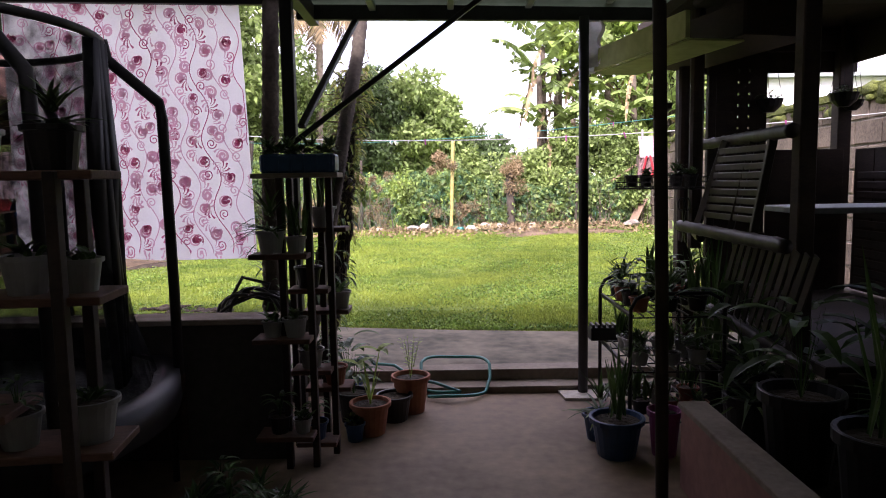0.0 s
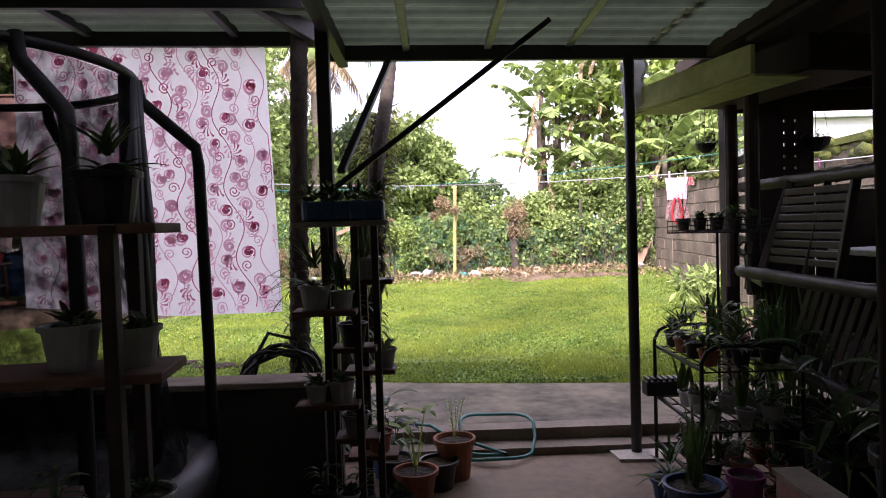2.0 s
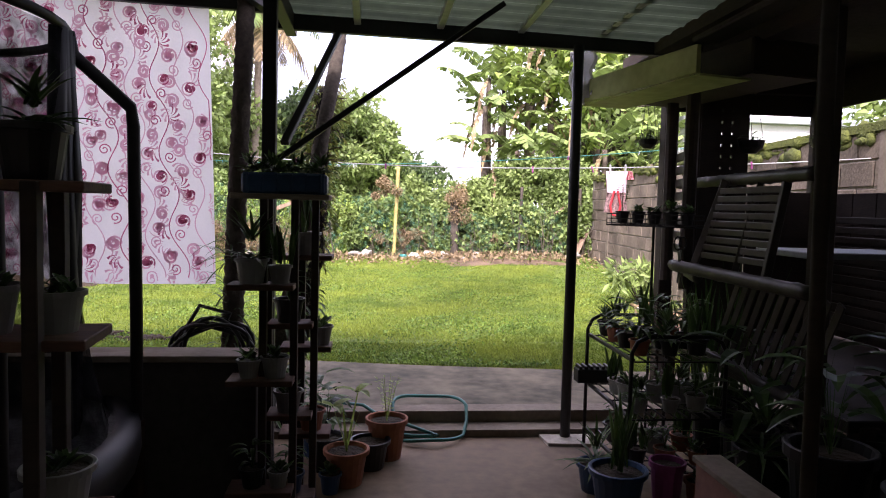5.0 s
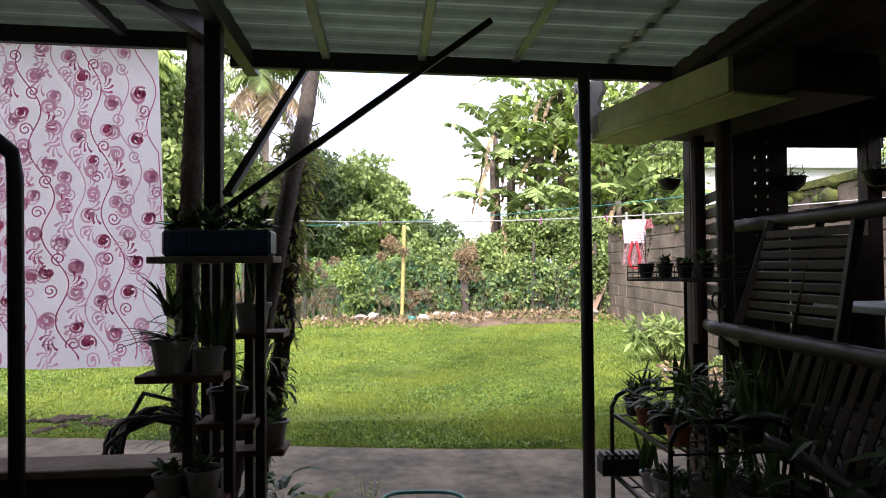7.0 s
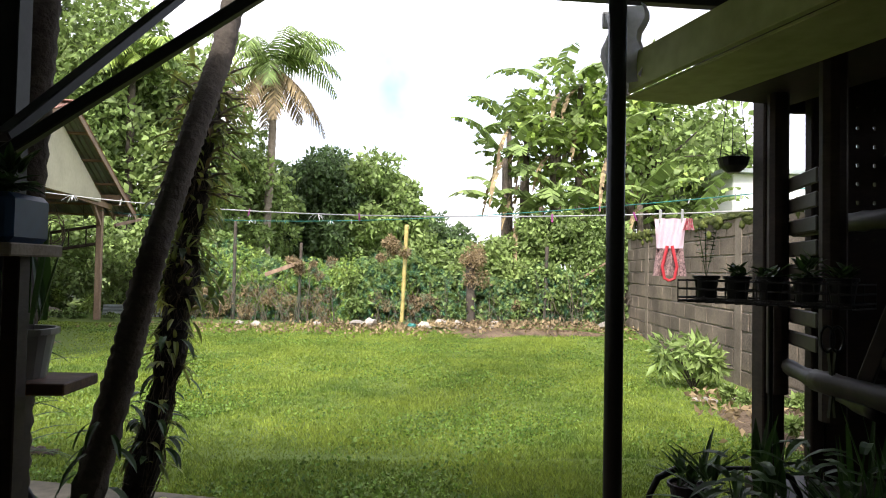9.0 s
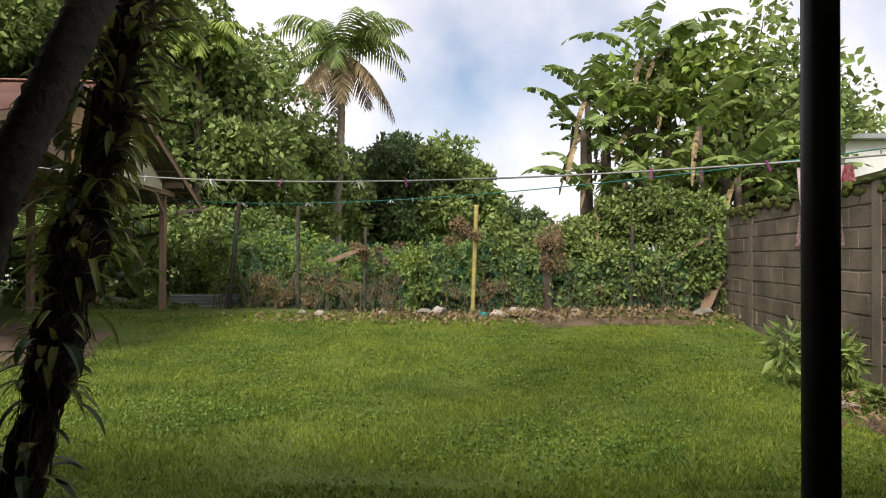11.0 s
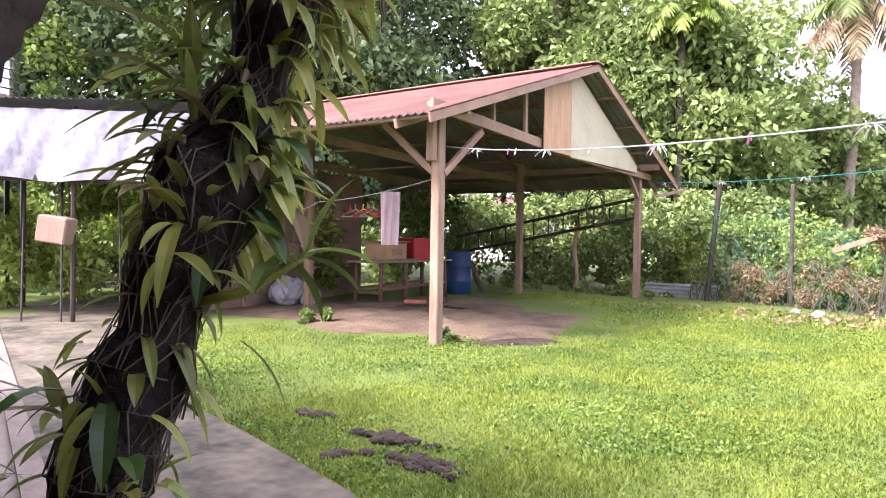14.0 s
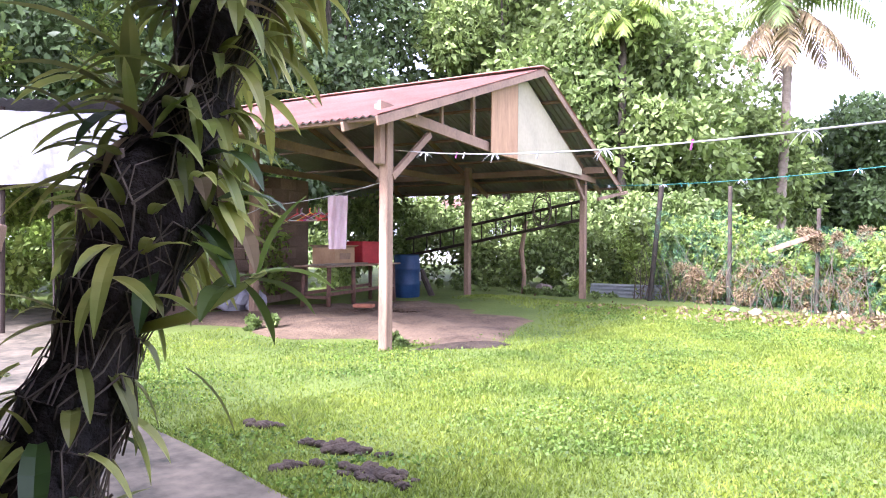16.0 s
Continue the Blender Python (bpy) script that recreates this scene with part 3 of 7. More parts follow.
# ---- trampoline ----
def trampoline():
    c = Vector((-2.24, 3.02, 0))
    t = thing("trampoline", "round black trampoline with padded poles and hanging safety net", "trampoline", at=c)
    ring = [(1.0 * math.cos(a), 1.0 * math.sin(a), 0.58) for a in [2 * math.pi * k / 40 for k in range(40)]]
    part("frame_ring", tube(ring, 0.022, 8, closed=True), M_STEEL, t, smooth=True)
    bm = bmesh.new()
    rows = []
    for r in (0.0, 0.3, 0.6, 0.8, 0.9, 1.0):
        rows.append([bm.verts.new((r * math.cos(2 * math.pi * k / 40), r * math.sin(2 * math.pi * k / 40), 0.585 - 0.05 * max(0, 0.8 - r) + 0.012 * math.sin(7 * k + 9 * r) + (0.02 if r == 0.9 else 0))) for k in range(40)])
    for a, b in zip(rows, rows[1:]):
        for k in range(40):
            bm.faces.new((a[k], a[(k + 1) % 40], b[(k + 1) % 40], b[k]))
    bmesh.ops.remove_doubles(bm, verts=bm.verts[:], dist=1e-5)
    part("mat", bm, M_MAT, t, "wrinkled grey trampoline mat", smooth=True)
    band = lathe([(1.015, 0.44), (1.03, 0.5), (1.025, 0.6), (0.93, 0.612)], 40)
    for f in list(band.faces):
        if len(f.verts) > 4:
            band.faces.remove(f)
    part("spring_cover", band, M_BLACKPOT, t, smooth=True)
    for k in range(6):
        a = math.radians(27 + 60 * k)
        u = Vector((math.cos(a), math.sin(a), 0))
        part("leg", tube([u * 0.98 + Vector((0, 0, 0.0)), u * 0.98 + Vector((0, 0, 0.57))], 0.018, 8), M_STEEL, t, smooth=True)
        s = u.cross(Vector((0, 0, 1)))
        foot = part("pole_socket", tube([u * 1.02 + Vector((0, 0, 0.22)), u * 1.02 + Vector((0, 0, 0.56))], 0.033, 10), M_RUST, t)
        part("pole", tube([u * 1.02 + Vector((0, 0, 0.25)), u * 1.02 + Vector((0, 0, 1.0)), u * 1.01 + Vector((0, 0, 1.86)), u * 1.0 + Vector((0, 0, 1.94)), u * 0.78 + s * 0.02 + Vector((0, 0, 2.13)), u * 0.76 + s * 0.02 + Vector((0, 0, 2.22))], 0.027, 10), M_STEEL, t, "black foam-padded net pole", smooth=True)
    ring = [(0.76 * math.cos(a), 0.76 * math.sin(a), 2.2) for a in [2 * math.pi * k / 40 for k in range(40)]]
    part("top_ring", tube(ring, 0.02, 8, closed=True), M_STEEL, t, smooth=True)
    net = bmesh.new()
    rnd = random.Random(4)
    rows = []
    for j in range(9):
        z = 2.18 - j * 0.2
        row = []
        for k in range(60):
            a = 2 * math.pi * k / 60
            r = 0.755 - 0.1 * math.sin(math.pi * j / 8) + 0.02 * math.sin(9 * a + j) + 0.012 * rnd.random() + 0.02 * j
            row.append(net.verts.new((r * math.cos(a), r * math.sin(a), z)))
        rows.append(row)
    for a, b in zip(rows, rows[1:]):
        for k in range(60):
            net.faces.new((a[k], a[(k + 1) % 60], b[(k + 1) % 60], b[k]))
    part("safety_net", net, M_NET, t, "sagging black mesh safety net", smooth=True)
    bunch = bmesh.new()
    for k in range(7):
        a = math.radians(8 + 3 * k)
        tube([(0.75 * math.cos(a), 0.75 * math.sin(a), 2.19), ((0.74 + 0.02 * (k % 3)) * math.cos(a), 0.74 * math.sin(a), 1.6), ((0.75 + 0.03 * (k % 2)) * math.cos(a), 0.75 * math.sin(a), 1.1), (0.78 * math.cos(a), 0.78 * math.sin(a), 0.6)], [0.03, 0.035, 0.028, 0.02], 7, bunch, wobble=0.2)
    part("gathered_net", bunch, M_BLACKPOT, t, "black net drawn together in folds", smooth=True)
    return t


def net_material(name, colour, density, cell):
    """Fine mesh: most of it is gap, with threads on a grid of the given size."""
    m = bpy.data.materials.new(name)
    m.use_nodes = True
    nt = m.node_tree
    b = nt.nodes["Principled BSDF"]
    b.inputs["Base Color"].default_value = (*colour, 1)
    b.inputs["Roughness"].default_value = 0.95
    b.inputs["Specular IOR Level"].default_value = 0.05
    co = nt.nodes.new("ShaderNodeTexCoord")
    no = nt.nodes.new("ShaderNodeTexNoise")
    no.inputs["Scale"].default_value = cell
    no.inputs["Detail"].default_value = 3
    nt.links.new(co.outputs["Object"], no.inputs["Vector"])
    mr = nt.nodes.new("ShaderNodeMapRange")
    mr.inputs["From Min"].default_value, mr.inputs["From Max"].default_value = 0.35, 0.65
    mr.inputs["To Min"].default_value, mr.inputs["To Max"].default_value = density - 0.2, density + 0.2
    nt.links.new(no.outputs["Fac"], mr.inputs["Value"])
    nt.links.new(mr.outputs["Result"], b.inputs["Alpha"])
    return m


M_NET = net_material("black_net", (0.006, 0.006, 0.007), 0.62, 14)
M_GREEN_NET = net_material("green_net", (0.08, 0.2, 0.12), 0.07, 9)
M_MAT = material("trampoline_mat", (0.13, 0.13, 0.13), (0.06, 0.06, 0.06), 0.7, coarse=5, fine=30, bump=0.5, depth=0.02)
trampoline()


# ---- plant shelves ----
def plank_stand(name, label, at, turn, uprights, boards, up_mat, board_mat):
    """uprights: (x, y, height); boards: (x0, x1, y, z, depth)."""
    t = thing(name, label, "plant stand", at=at)
    t.rotation_euler[2] = radians(turn)
    for x, y, h in uprights:
        part("upright", box((0.035, 0.045, h), pose(x, y, h / 2), 0.003), up_mat, t)
    for x0, x1, y, z, d in boards:
        part("shelf_board", box((x1 - x0, d, 0.026), pose((x0 + x1) / 2, y, z), 0.003), board_mat, t)
    return t


plank_stand("plant_stand", "stepped wooden plant stand with red-brown plank shelves", (-0.7, 3.82, 0), 0,
            [(-0.1, -0.22, 1.562), (0.04, -0.2, 1.562), (0.12, -0.02, 1.562), (0.04, 0.16, 1.562), (-0.12, 0.1, 1.562)],
            [(-0.25, 0.05, -0.25, 0.2, 0.17), (-0.25, 0.05, -0.25, 0.72, 0.17), (-0.25, 0.05, -0.25, 1.16, 0.17),
             (-0.08, 0.14, -0.08, 0.1, 0.16), (-0.1, 0.12, -0.06, 0.5, 0.16), (-0.1, 0.12, -0.06, 0.95, 0.16),
             (-0.06, 0.2, 0.12, 0.35, 0.17), (-0.06, 0.2, 0.12, 0.8, 0.17), (-0.06, 0.2, 0.12, 1.27, 0.17)], M_DARKWOOD, M_REDWOOD)
tb = tagged(part("shelf_plank", box((0.46, 0.2, 0.026), pose(-0.735, 3.74, 1.575), 0.003), M_GREYPLANK), "grey plank across the top of the plant stand", "plank")
tray = thing("planter_box", "long dark blue plastic planter box with seedlings", "planter", at=(-0.72, 3.74, 1.588))
tray_body = part("box_body", box((0.40, 0.15, 0.1), pose(0, 0, 0.05), 0.012), M_BLUE, tray)
for i in range(6):
    part("rib", box((0.012, 0.158, 0.09), pose(-0.17 + i * 0.068, 0, 0.05), 0.003), M_BLUE, tray_body)
rnd = random.Random(2)
for i in range(7):
    ob = part("seedling", blades("seedling", plant_specs("succulent" if i % 2 else "spiky", rnd, 0.13)), M_POTLEAF, tray)
    ob.location = (-0.17 + i * 0.057, rnd.uniform(-0.03, 0.03), 0.1)
gp = "pots on the stepped plant stand"
for x, y, z, r, st, sz, mt in ((-0.85, 3.57, 1.173, 0.075, "spiky", 0.34, M_WHITEPOT), (-0.72, 3.57, 1.173, 0.055, "sword", 0.2, M_WHITEPOT), (-0.86, 3.57, 0.733, 0.055, "succulent", 0.12, M_WHITEPOT),
                               (-0.74, 3.57, 0.733, 0.065, "succulent", 0.14, M_WHITEPOT), (-0.84, 3.57, 0.213, 0.06, "leafy", 0.2, M_BLACKPOT), (-0.72, 3.57, 0.213, 0.05, "succulent", 0.12, M_WHITEPOT),
                               (-0.7, 3.76, 0.963, 0.075, "leafy", 0.2, M_BLACKPOT), (-0.7, 3.76, 0.513, 0.07, "succulent", 0.14, M_WHITEPOT), (-0.68, 3.74, 0.113, 0.065, "leafy", 0.18, M_BLUE),
                               (-0.64, 3.94, 1.283, 0.075, "sword", 0.22, M_WHITEPOT), (-0.56, 3.94, 0.813, 0.065, "succulent", 0.16, M_WHITEPOT), (-0.6, 3.94, 0.363, 0.07, "leafy", 0.2, M_TERRA)):
    pot((x, y, z), r, r * 1.55, mt, st, sz, {M_WHITEPOT: "small white plastic pot with a green plant", M_BLACKPOT: "small black plastic pot with a green plant", M_BLUE: "small blue plastic pot with a leafy plant", M_TERRA: "small terracotta pot with a leafy plant"}[mt], group=gp)

plank_stand("plant_stand", "dark wooden plank plant stand beside the trampoline", (-1.3, 2.1, 0), 6,
            [(0.22, -0.12, 1.58), (0.2, 0.13, 1.58), (-0.22, -0.12, 2.0), (-0.25, 0.13, 1.9), (-0.8, -0.12, 1.75), (-0.8, 0.13, 1.75)],
            [(-0.95, 0.33, 0, 1.57, 0.24), (-0.95, 0.33, 0, 1.2, 0.24), (-0.95, 0.05, -0.02, 0.86, 0.24), (-0.5, 0.33, 0.02, 0.72, 0.24), (-0.95, 0.33, 0, 0.3, 0.24)], M_DARKWOOD, M_REDWOOD)
gp = "pots on the dark plank stand"
for x, y, z, r, st, sz, mt in ((-1.12, 2.12, 1.583, 0.085, "spiky", 0.22, M_BLACKPOT), (-1.35, 2.1, 1.583, 0.08, "succulent", 0.22, M_WHITEPOT), (-1.6, 2.08, 1.583, 0.085, "leafy", 0.22, M_WHITEPOT), (-1.85, 2.05, 1.583, 0.085, "leafy", 0.25, M_WHITEPOT),
                               (-1.07, 2.13, 1.213, 0.065, "succulent", 0.1, M_WHITEPOT), (-1.22, 2.1, 1.213, 0.075, "succulent", 0.12, M_WHITEPOT), (-1.6, 2.06, 1.213, 0.08, "leafy", 0.2, M_WHITEPOT),
                               (-1.08, 2.15, 0.733, 0.085, "succulent", 0.12, M_WHITEPOT), (-1.28, 2.1, 0.733, 0.07, "leafy", 0.16, M_WHITEPOT), (-1.7, 2.05, 0.873, 0.08, "leafy", 0.2, M_BLACKPOT)):
    pot((x, y, z), r, r * 1.6, mt, st, sz, "white plastic pot with a small green plant" if mt is M_WHITEPOT else "black plastic pot with a spiky plant", group=gp)
# plants crowded on the floor before the low wall
gp = "plants on the floor by the low wall"
for i in range(13):
    rr = random.Random(50 + i)
    pot((-1.06 + (i % 4) * 0.13 + rr.uniform(-0.03, 0.03), 2.66 + (i // 4) * 0.17 + rr.uniform(-0.03, 0.03), 0), 0.06, 0.1, M_BLACKPOT, ("leafy", "spiky", "succulent")[i % 3], 0.22, "small black pot with dark green leaves on the floor", group=gp)

# ---- pots at the step ----
pot((-0.19, 4.49, 0), 0.125, 0.25, M_TERRA, "sprig", 0.3, "large terracotta pot with a wispy flowering sprig", seed=3, leaf=M_LEAF_LIGHT)
pot((-0.42, 4.1, 0), 0.122, 0.2, M_TERRA, None, 0.3, "brown terracotta pot with an upright leafy plant", name="potted_plant", seed=4)
pp = [o for o in scene.objects if o.name.startswith("potted_plant")][-1]
sp = []
for i, (a, h) in enumerate(((0.3, 0.36), (2.2, 0.28), (3.8, 0.32), (5.2, 0.24), (1.2, 0.2))):
    d = Vector((math.cos(a) * 0.3, math.sin(a) * 0.3, 1))
    sp.append(((0, 0, 0.18), d, h, 0.012, 0.15))
    if i < 2:
        tip = Vector((0, 0, 0.18)) + d.normalized() * h * 0.9
        for k in range(3):
            b = a + k * 2.1
            sp.append((tip, (math.cos(b), math.sin(b), 0.7), 0.16, 0.042, 0.9))
part("foliage", blades("foliage", sp), M_LEAF_LIGHT, pp)
pot((-0.29, 4.33, 0), 0.115, 0.17, M_BLACKPOT, None, 0, "empty black plastic pot full of soil")
pot((-0.55, 4.32, 0), 0.11, 0.2, M_BLACKPOT, "leafy", 0.4, "black plastic pot with long drooping leaves")
pot((-0.62, 4.55, 0), 0.1, 0.2, M_BLUE, "leafy", 0.45, "blue plastic pot with broad green leaves")
pot((-0.5, 3.98, 0), 0.06, 0.11, M_BLUE, "succulent", 0.12, "small blue pot beside the plant stand")
hose = thing("garden_hose", "looped teal garden hose lying over the step", "hose", at=(0.08, 4.95, 0))
hp = []
for k in range(34):
    a = 2 * math.pi * k / 30 - 2.2
    y = 0.3 * math.sin(a)
    z = 0.02 if y < -0.14 else (0.075 if y < 0.03 else 0.15)
    hp.append((0.27 * math.cos(a) + 0.002 * k, y + 0.001 * k, z + 0.012 * math.sin(3 * a) + 0.0007 * k + 0.01))
hp += [(-0.12, -0.12, 0.09), (-0.25, -0.05, 0.09), (-0.42, 0.1, 0.16), (-0.6, 0.24, 0.14)]
part("hose_loop", tube(hp, 0.012, 8), M_HOSE, hose, smooth=True)

# ---- trunks and orchids ----


def ringed_trunk(name, label, pts, radii, category, rings=0.045, bark=None):
    base = Vector(pts[0])
    t = thing(name, label, category, at=base)
    fine, rad = [], []
    total = sum((Vector(b) - Vector(a)).length for a, b in zip(pts, pts[1:]))
    n = int(total / rings)
    for i in range(n + 1):
        s = i / n * (len(pts) - 1)
        k = min(int(s), len(pts) - 2)
        p = Vector(pts[k]).lerp(Vector(pts[k + 1]), s - k) - base
        fine.append(p)
        r = radii[k] + (radii[k + 1] - radii[k]) * (s - k)
        rad.append(r * (1.07 if i % 2 else 0.95))
    part("trunk", tube(fine, rad, 12, wobble=0.04), bark or M_BARK, t, smooth=True)
    return t


def frond(base, d, length, rnd, droop, leaflets=26, wide=0.55, lw=0.022):
    """The rachis and leaflets of one palm frond, as points and faces."""
    v, f = [], []
    d = Vector(d).normalized()
    p = Vector(base)
    side = d.cross(Vector((0, 0, 1))).normalized()
    step = length / leaflets
    for i in range(leaflets):
        s = i / leaflets
        if i > 2:
            ll = wide * (math.sin(math.pi * min(1, 0.15 + s * 0.9)) ** 0.6) * rnd.uniform(0.8, 1.1)
            for sg in (-1, 1):
                q = (side * sg + d * 0.55 + Vector((0, 0, -0.35 - 0.5 * rnd.random()))).normalized()
                t1, t2 = p + q * ll * 0.5, p + q * ll + Vector((0, 0, -0.25 * ll))
                n = d * lw * 1.6
                a = len(v)
                v += [p - n * 0.5, p + n * 0.5, t1 + n * 0.6, t1 - n * 0.6, t2]
                f += [(a, a + 1, a + 2, a + 3), (a + 3, a + 2, a + 4)]
        n = side * 0.02 * (1 - s) + side * 0.004
        a = len(v)
        q = p + d * step
        v += [p - n, p + n, q + n, q - n]
        f += [(a, a + 1, a + 2, a + 3)]
        p = q
        d = (d + Vector((0, 0, -droop / leaflets * (0.5 + 1.5 * s)))).normalized()
    return v, f


def palm_crown(t, top, count, length, seed, mat, dry=0, wide=0.55, lw=0.022):
    rnd = random.Random(seed)
    for k in range(count + dry):
        a = k * 2.399
        old = k >= count
        rise = -0.6 if old else rnd.uniform(-0.15, 1.6)
        v, f = frond(top, (math.cos(a), math.sin(a), rise), length * rnd.uniform(0.8, 1.1), rnd, 1.9 if not old else 1.2, wide=wide, lw=lw)
        part("frond", mesh_from("frond", v, f), M_LEAF_DRY if old else mat, t)


TC = ringed_trunk("areca_palm", "slim ringed palm trunk with plants tied to it", [(-1.22, 4.94, 0.085), (-1.18, 4.93, 1.6), (-1.12, 4.96, 3.2), (-1.05, 5.1, 5.5)], [0.075, 0.06, 0.055, 0.05], "palm tree")
palm_crown(TC, (0.2, 0.08, 5.4), 9, 1.5, 3, M_LEAF_MID)
rnd = random.Random(8)
sp = []
for i in range(90):
    z, a = rnd.uniform(0.55, 1.35), rnd.uniform(0, 6.28)
    sp.append(((0.06 * math.cos(a), 0.06 * math.sin(a), z - 0.1), (math.cos(a), math.sin(a), rnd.uniform(-0.3, 0.9)), rnd.uniform(0.12, 0.26), 0.012, 0.8))
part("bromeliads", blades("bromeliads", sp), M_POTLEAF, TC, "dark spiky leaves clinging to the trunk")
coil = thing("hose_coil", "coil of black hose hung round the palm trunk", "hose", at=(-1.3, 4.86, 0.62))
cp = []
for k in range(150):
    a = 2 * math.pi * k / 24
    rr = 0.2 + 0.03 * math.sin(k * 0.61)
    cp.append((rr * 1.15 * math.cos(a) + 0.02 * math.sin(k * 0.3), -0.05 + 0.05 * math.sin(k * 0.47), rr * math.sin(a) - 0.05))
cp += [(0.1, 0.0, 0.2), (-0.1, 0.02, 0.25), (-0.22, 0.03, 0.05), (-0.27, 0.02, -0.3), (-0.3, 0.0, -0.5)]
part("coil", tube(cp, 0.014, 6), M_BLACKPOT, coil, smooth=True)
TA = ringed_trunk("areca_palm", "leaning ringed palm trunk beside the paving", [(-1.0, 4.72, 0.0), (-0.79, 4.86, 1.1), (-0.7, 4.93, 1.6), (-0.65, 5.15, 2.05), (-0.59, 5.38, 2.5), (-0.5, 5.6, 3.4), (-0.36, 5.9, 6.5)], [0.06, 0.055, 0.05, 0.05, 0.05, 0.05, 0.045], "palm tree")
palm_crown(TA, (0.64, 1.18, 6.4), 9, 1.5, 5, M_LEAF_MID)
rnd = random.Random(18)
sp = []
for i in range(54):
    s, a = rnd.uniform(0.05, 0.42), rnd.uniform(0, 6.28)
    b = Vector((0.49 * s, 0.3 * s, 2.5 * s)) + Vector((0.06 * math.cos(a), 0.06 * math.sin(a), 0))
    sp.append((b, (math.cos(a), -abs(math.sin(a)), rnd.uniform(-0.5, 0.6)), rnd.uniform(0.08, 0.16), rnd.uniform(0.016, 0.026), rnd.uniform(1.0, 2.2)))
part("climber", blades("climber", sp, 5), M_POTLEAF, TA, "dark drooping leaves climbing the trunk")["kind"] = "stuff"


def orchid_log():
    pts = [(-0.86, 4.9, 0.05), (-0.77, 5.0, 0.6), (-0.69, 5.09, 1.12), (-0.685, 5.19, 1.4), (-0.69, 5.31, 1.68), (-0.68, 5.42, 2.05), (-0.66, 5.5, 2.4)]
    base = Vector(pts[0])
    t = thing("orchid_log", "old leaning trunk matted with roots and covered in orchids", "orchid trunk", at=base)
    fine, rad = [], []
    rnd = random.Random(21)
    for i in range(41):
        s = i / 40 * 6
        k = min(int(s), 5)
        fine.append(Vector(pts[k]).lerp(Vector(pts[k + 1]), s - k) - base)
        rad.append(0.05 - 0.0001 * i + 0.008 * math.sin(i * 0.9) + 0.006 * math.sin(i * 2.3) + 0.012 * math.exp(-((i - 22) / 3.0) ** 2))
    part("trunk", tube(fine, rad, 18, wobble=0.2), M_ROOTS, t, smooth=True)

    def skin(i, a, out=0.0):
        d = (fine[min(i + 1, 40)] - fine[max(i - 1, 0)]).normalized()
        e1 = d.orthogonal().normalized()
        e2 = d.cross(e1)
        n = e1 * math.cos(a) + e2 * math.sin(a)
        return fine[i] + n * (rad[i] + out), n, d

    bm = bmesh.new()
    for k in range(620):
        i, a = rnd.randrange(1, 39), rnd.uniform(0, 6.28)
        line = []
        up = rnd.choice((-1, 1))
        for j in range(rnd.randrange(3, 8)):
            p, n, d = skin(min(40, max(0, i)), a, rnd.uniform(-0.002, 0.014))
            line.append(p)
            i += up * rnd.choice((0, 1, 1))
            a += rnd.uniform(-0.7, 0.7)
        tube(line, rnd.uniform(0.0007, 0.0018), 4, bm)
    part("aerial_roots", bm, M_ROOT, t, "tangle of thin dry aerial roots")["kind"] = "stuff"
    canes = bmesh.new()
    sp, old = [], []
    for k in range(310):
        i = rnd.choice((rnd.randrange(3, 41), rnd.randrange(21, 30), rnd.randrange(30, 41), rnd.randrange(30, 41)))
        a = rnd.uniform(0, 6.28)
        p, n, d = skin(i, a, -0.008)
        top = i > 29
        cl = rnd.uniform(0.05, 0.17) if top else rnd.uniform(0.015, 0.075)
        cd = (n + d * rnd.uniform(-0.3, 0.8) + Vector((0, 0, rnd.uniform(-0.5, 0.4)))).normalized()
        q = p + cd * cl
        if rnd.random() < (0.4 if top else 0.12):
            tube([p, p.lerp(q, 0.5) + Vector((0, 0, 0.012)), q], [0.004, 0.006, 0.003], 6, canes)
        for j in range(rnd.randrange(1, 4)):
            b = p.lerp(q, rnd.uniform(0.3, 1.0))
            ld = (cd * 1.2 + Vector((rnd.uniform(-0.9, 0.9), rnd.uniform(-0.9, 0.9), rnd.uniform(-0.8, 0.6)))).normalized()
            (old if rnd.random() < 0.08 else sp).append((b, ld, rnd.uniform(0.055, 0.125), rnd.uniform(0.012, 0.021), rnd.uniform(0.4, 2.0)))
    # long arching leaves of the clump that leans towards the carport
    for k in range(16):
        b = fine[25] + Vector((rnd.uniform(-0.07, 0.0), rnd.uniform(-0.1, -0.02), rnd.uniform(-0.1, 0.09)))
        sp.append((b, (rnd.uniform(-0.9, -0.1), rnd.uniform(-0.9, -0.2), rnd.uniform(0.0, 0.9)), rnd.uniform(0.1, 0.17), rnd.uniform(0.013, 0.02), rnd.uniform(0.6, 1.5)))
    # short leaves along the lower trunk
    for k in range(200):
        i, a = rnd.randrange(2, 31), rnd.uniform(0, 6.28)
        p, n, d = skin(i, a, -0.004)
        ld = (n + d * rnd.uniform(-0.4, 0.9) + Vector((rnd.uniform(-0.5, 0.5), rnd.uniform(-0.5, 0.5), rnd.uniform(-0.7, 0.4)))).normalized()
        sp.append((p, ld, rnd.uniform(0.04, 0.095), rnd.uniform(0.011, 0.018), rnd.uniform(0.5, 2.2)))
    part("canes", canes, M_CANE, t, "dry brown orchid canes")["kind"] = "stuff"
    part("orchid_leaves", blades("orchid_leaves", sp, 6), M_ORCHID, t, "long yellow-green orchid leaves")
    part("dry_leaves", blades("dry_leaves", old, 6), M_LEAF_DRY, t, "withered brown orchid leaves")
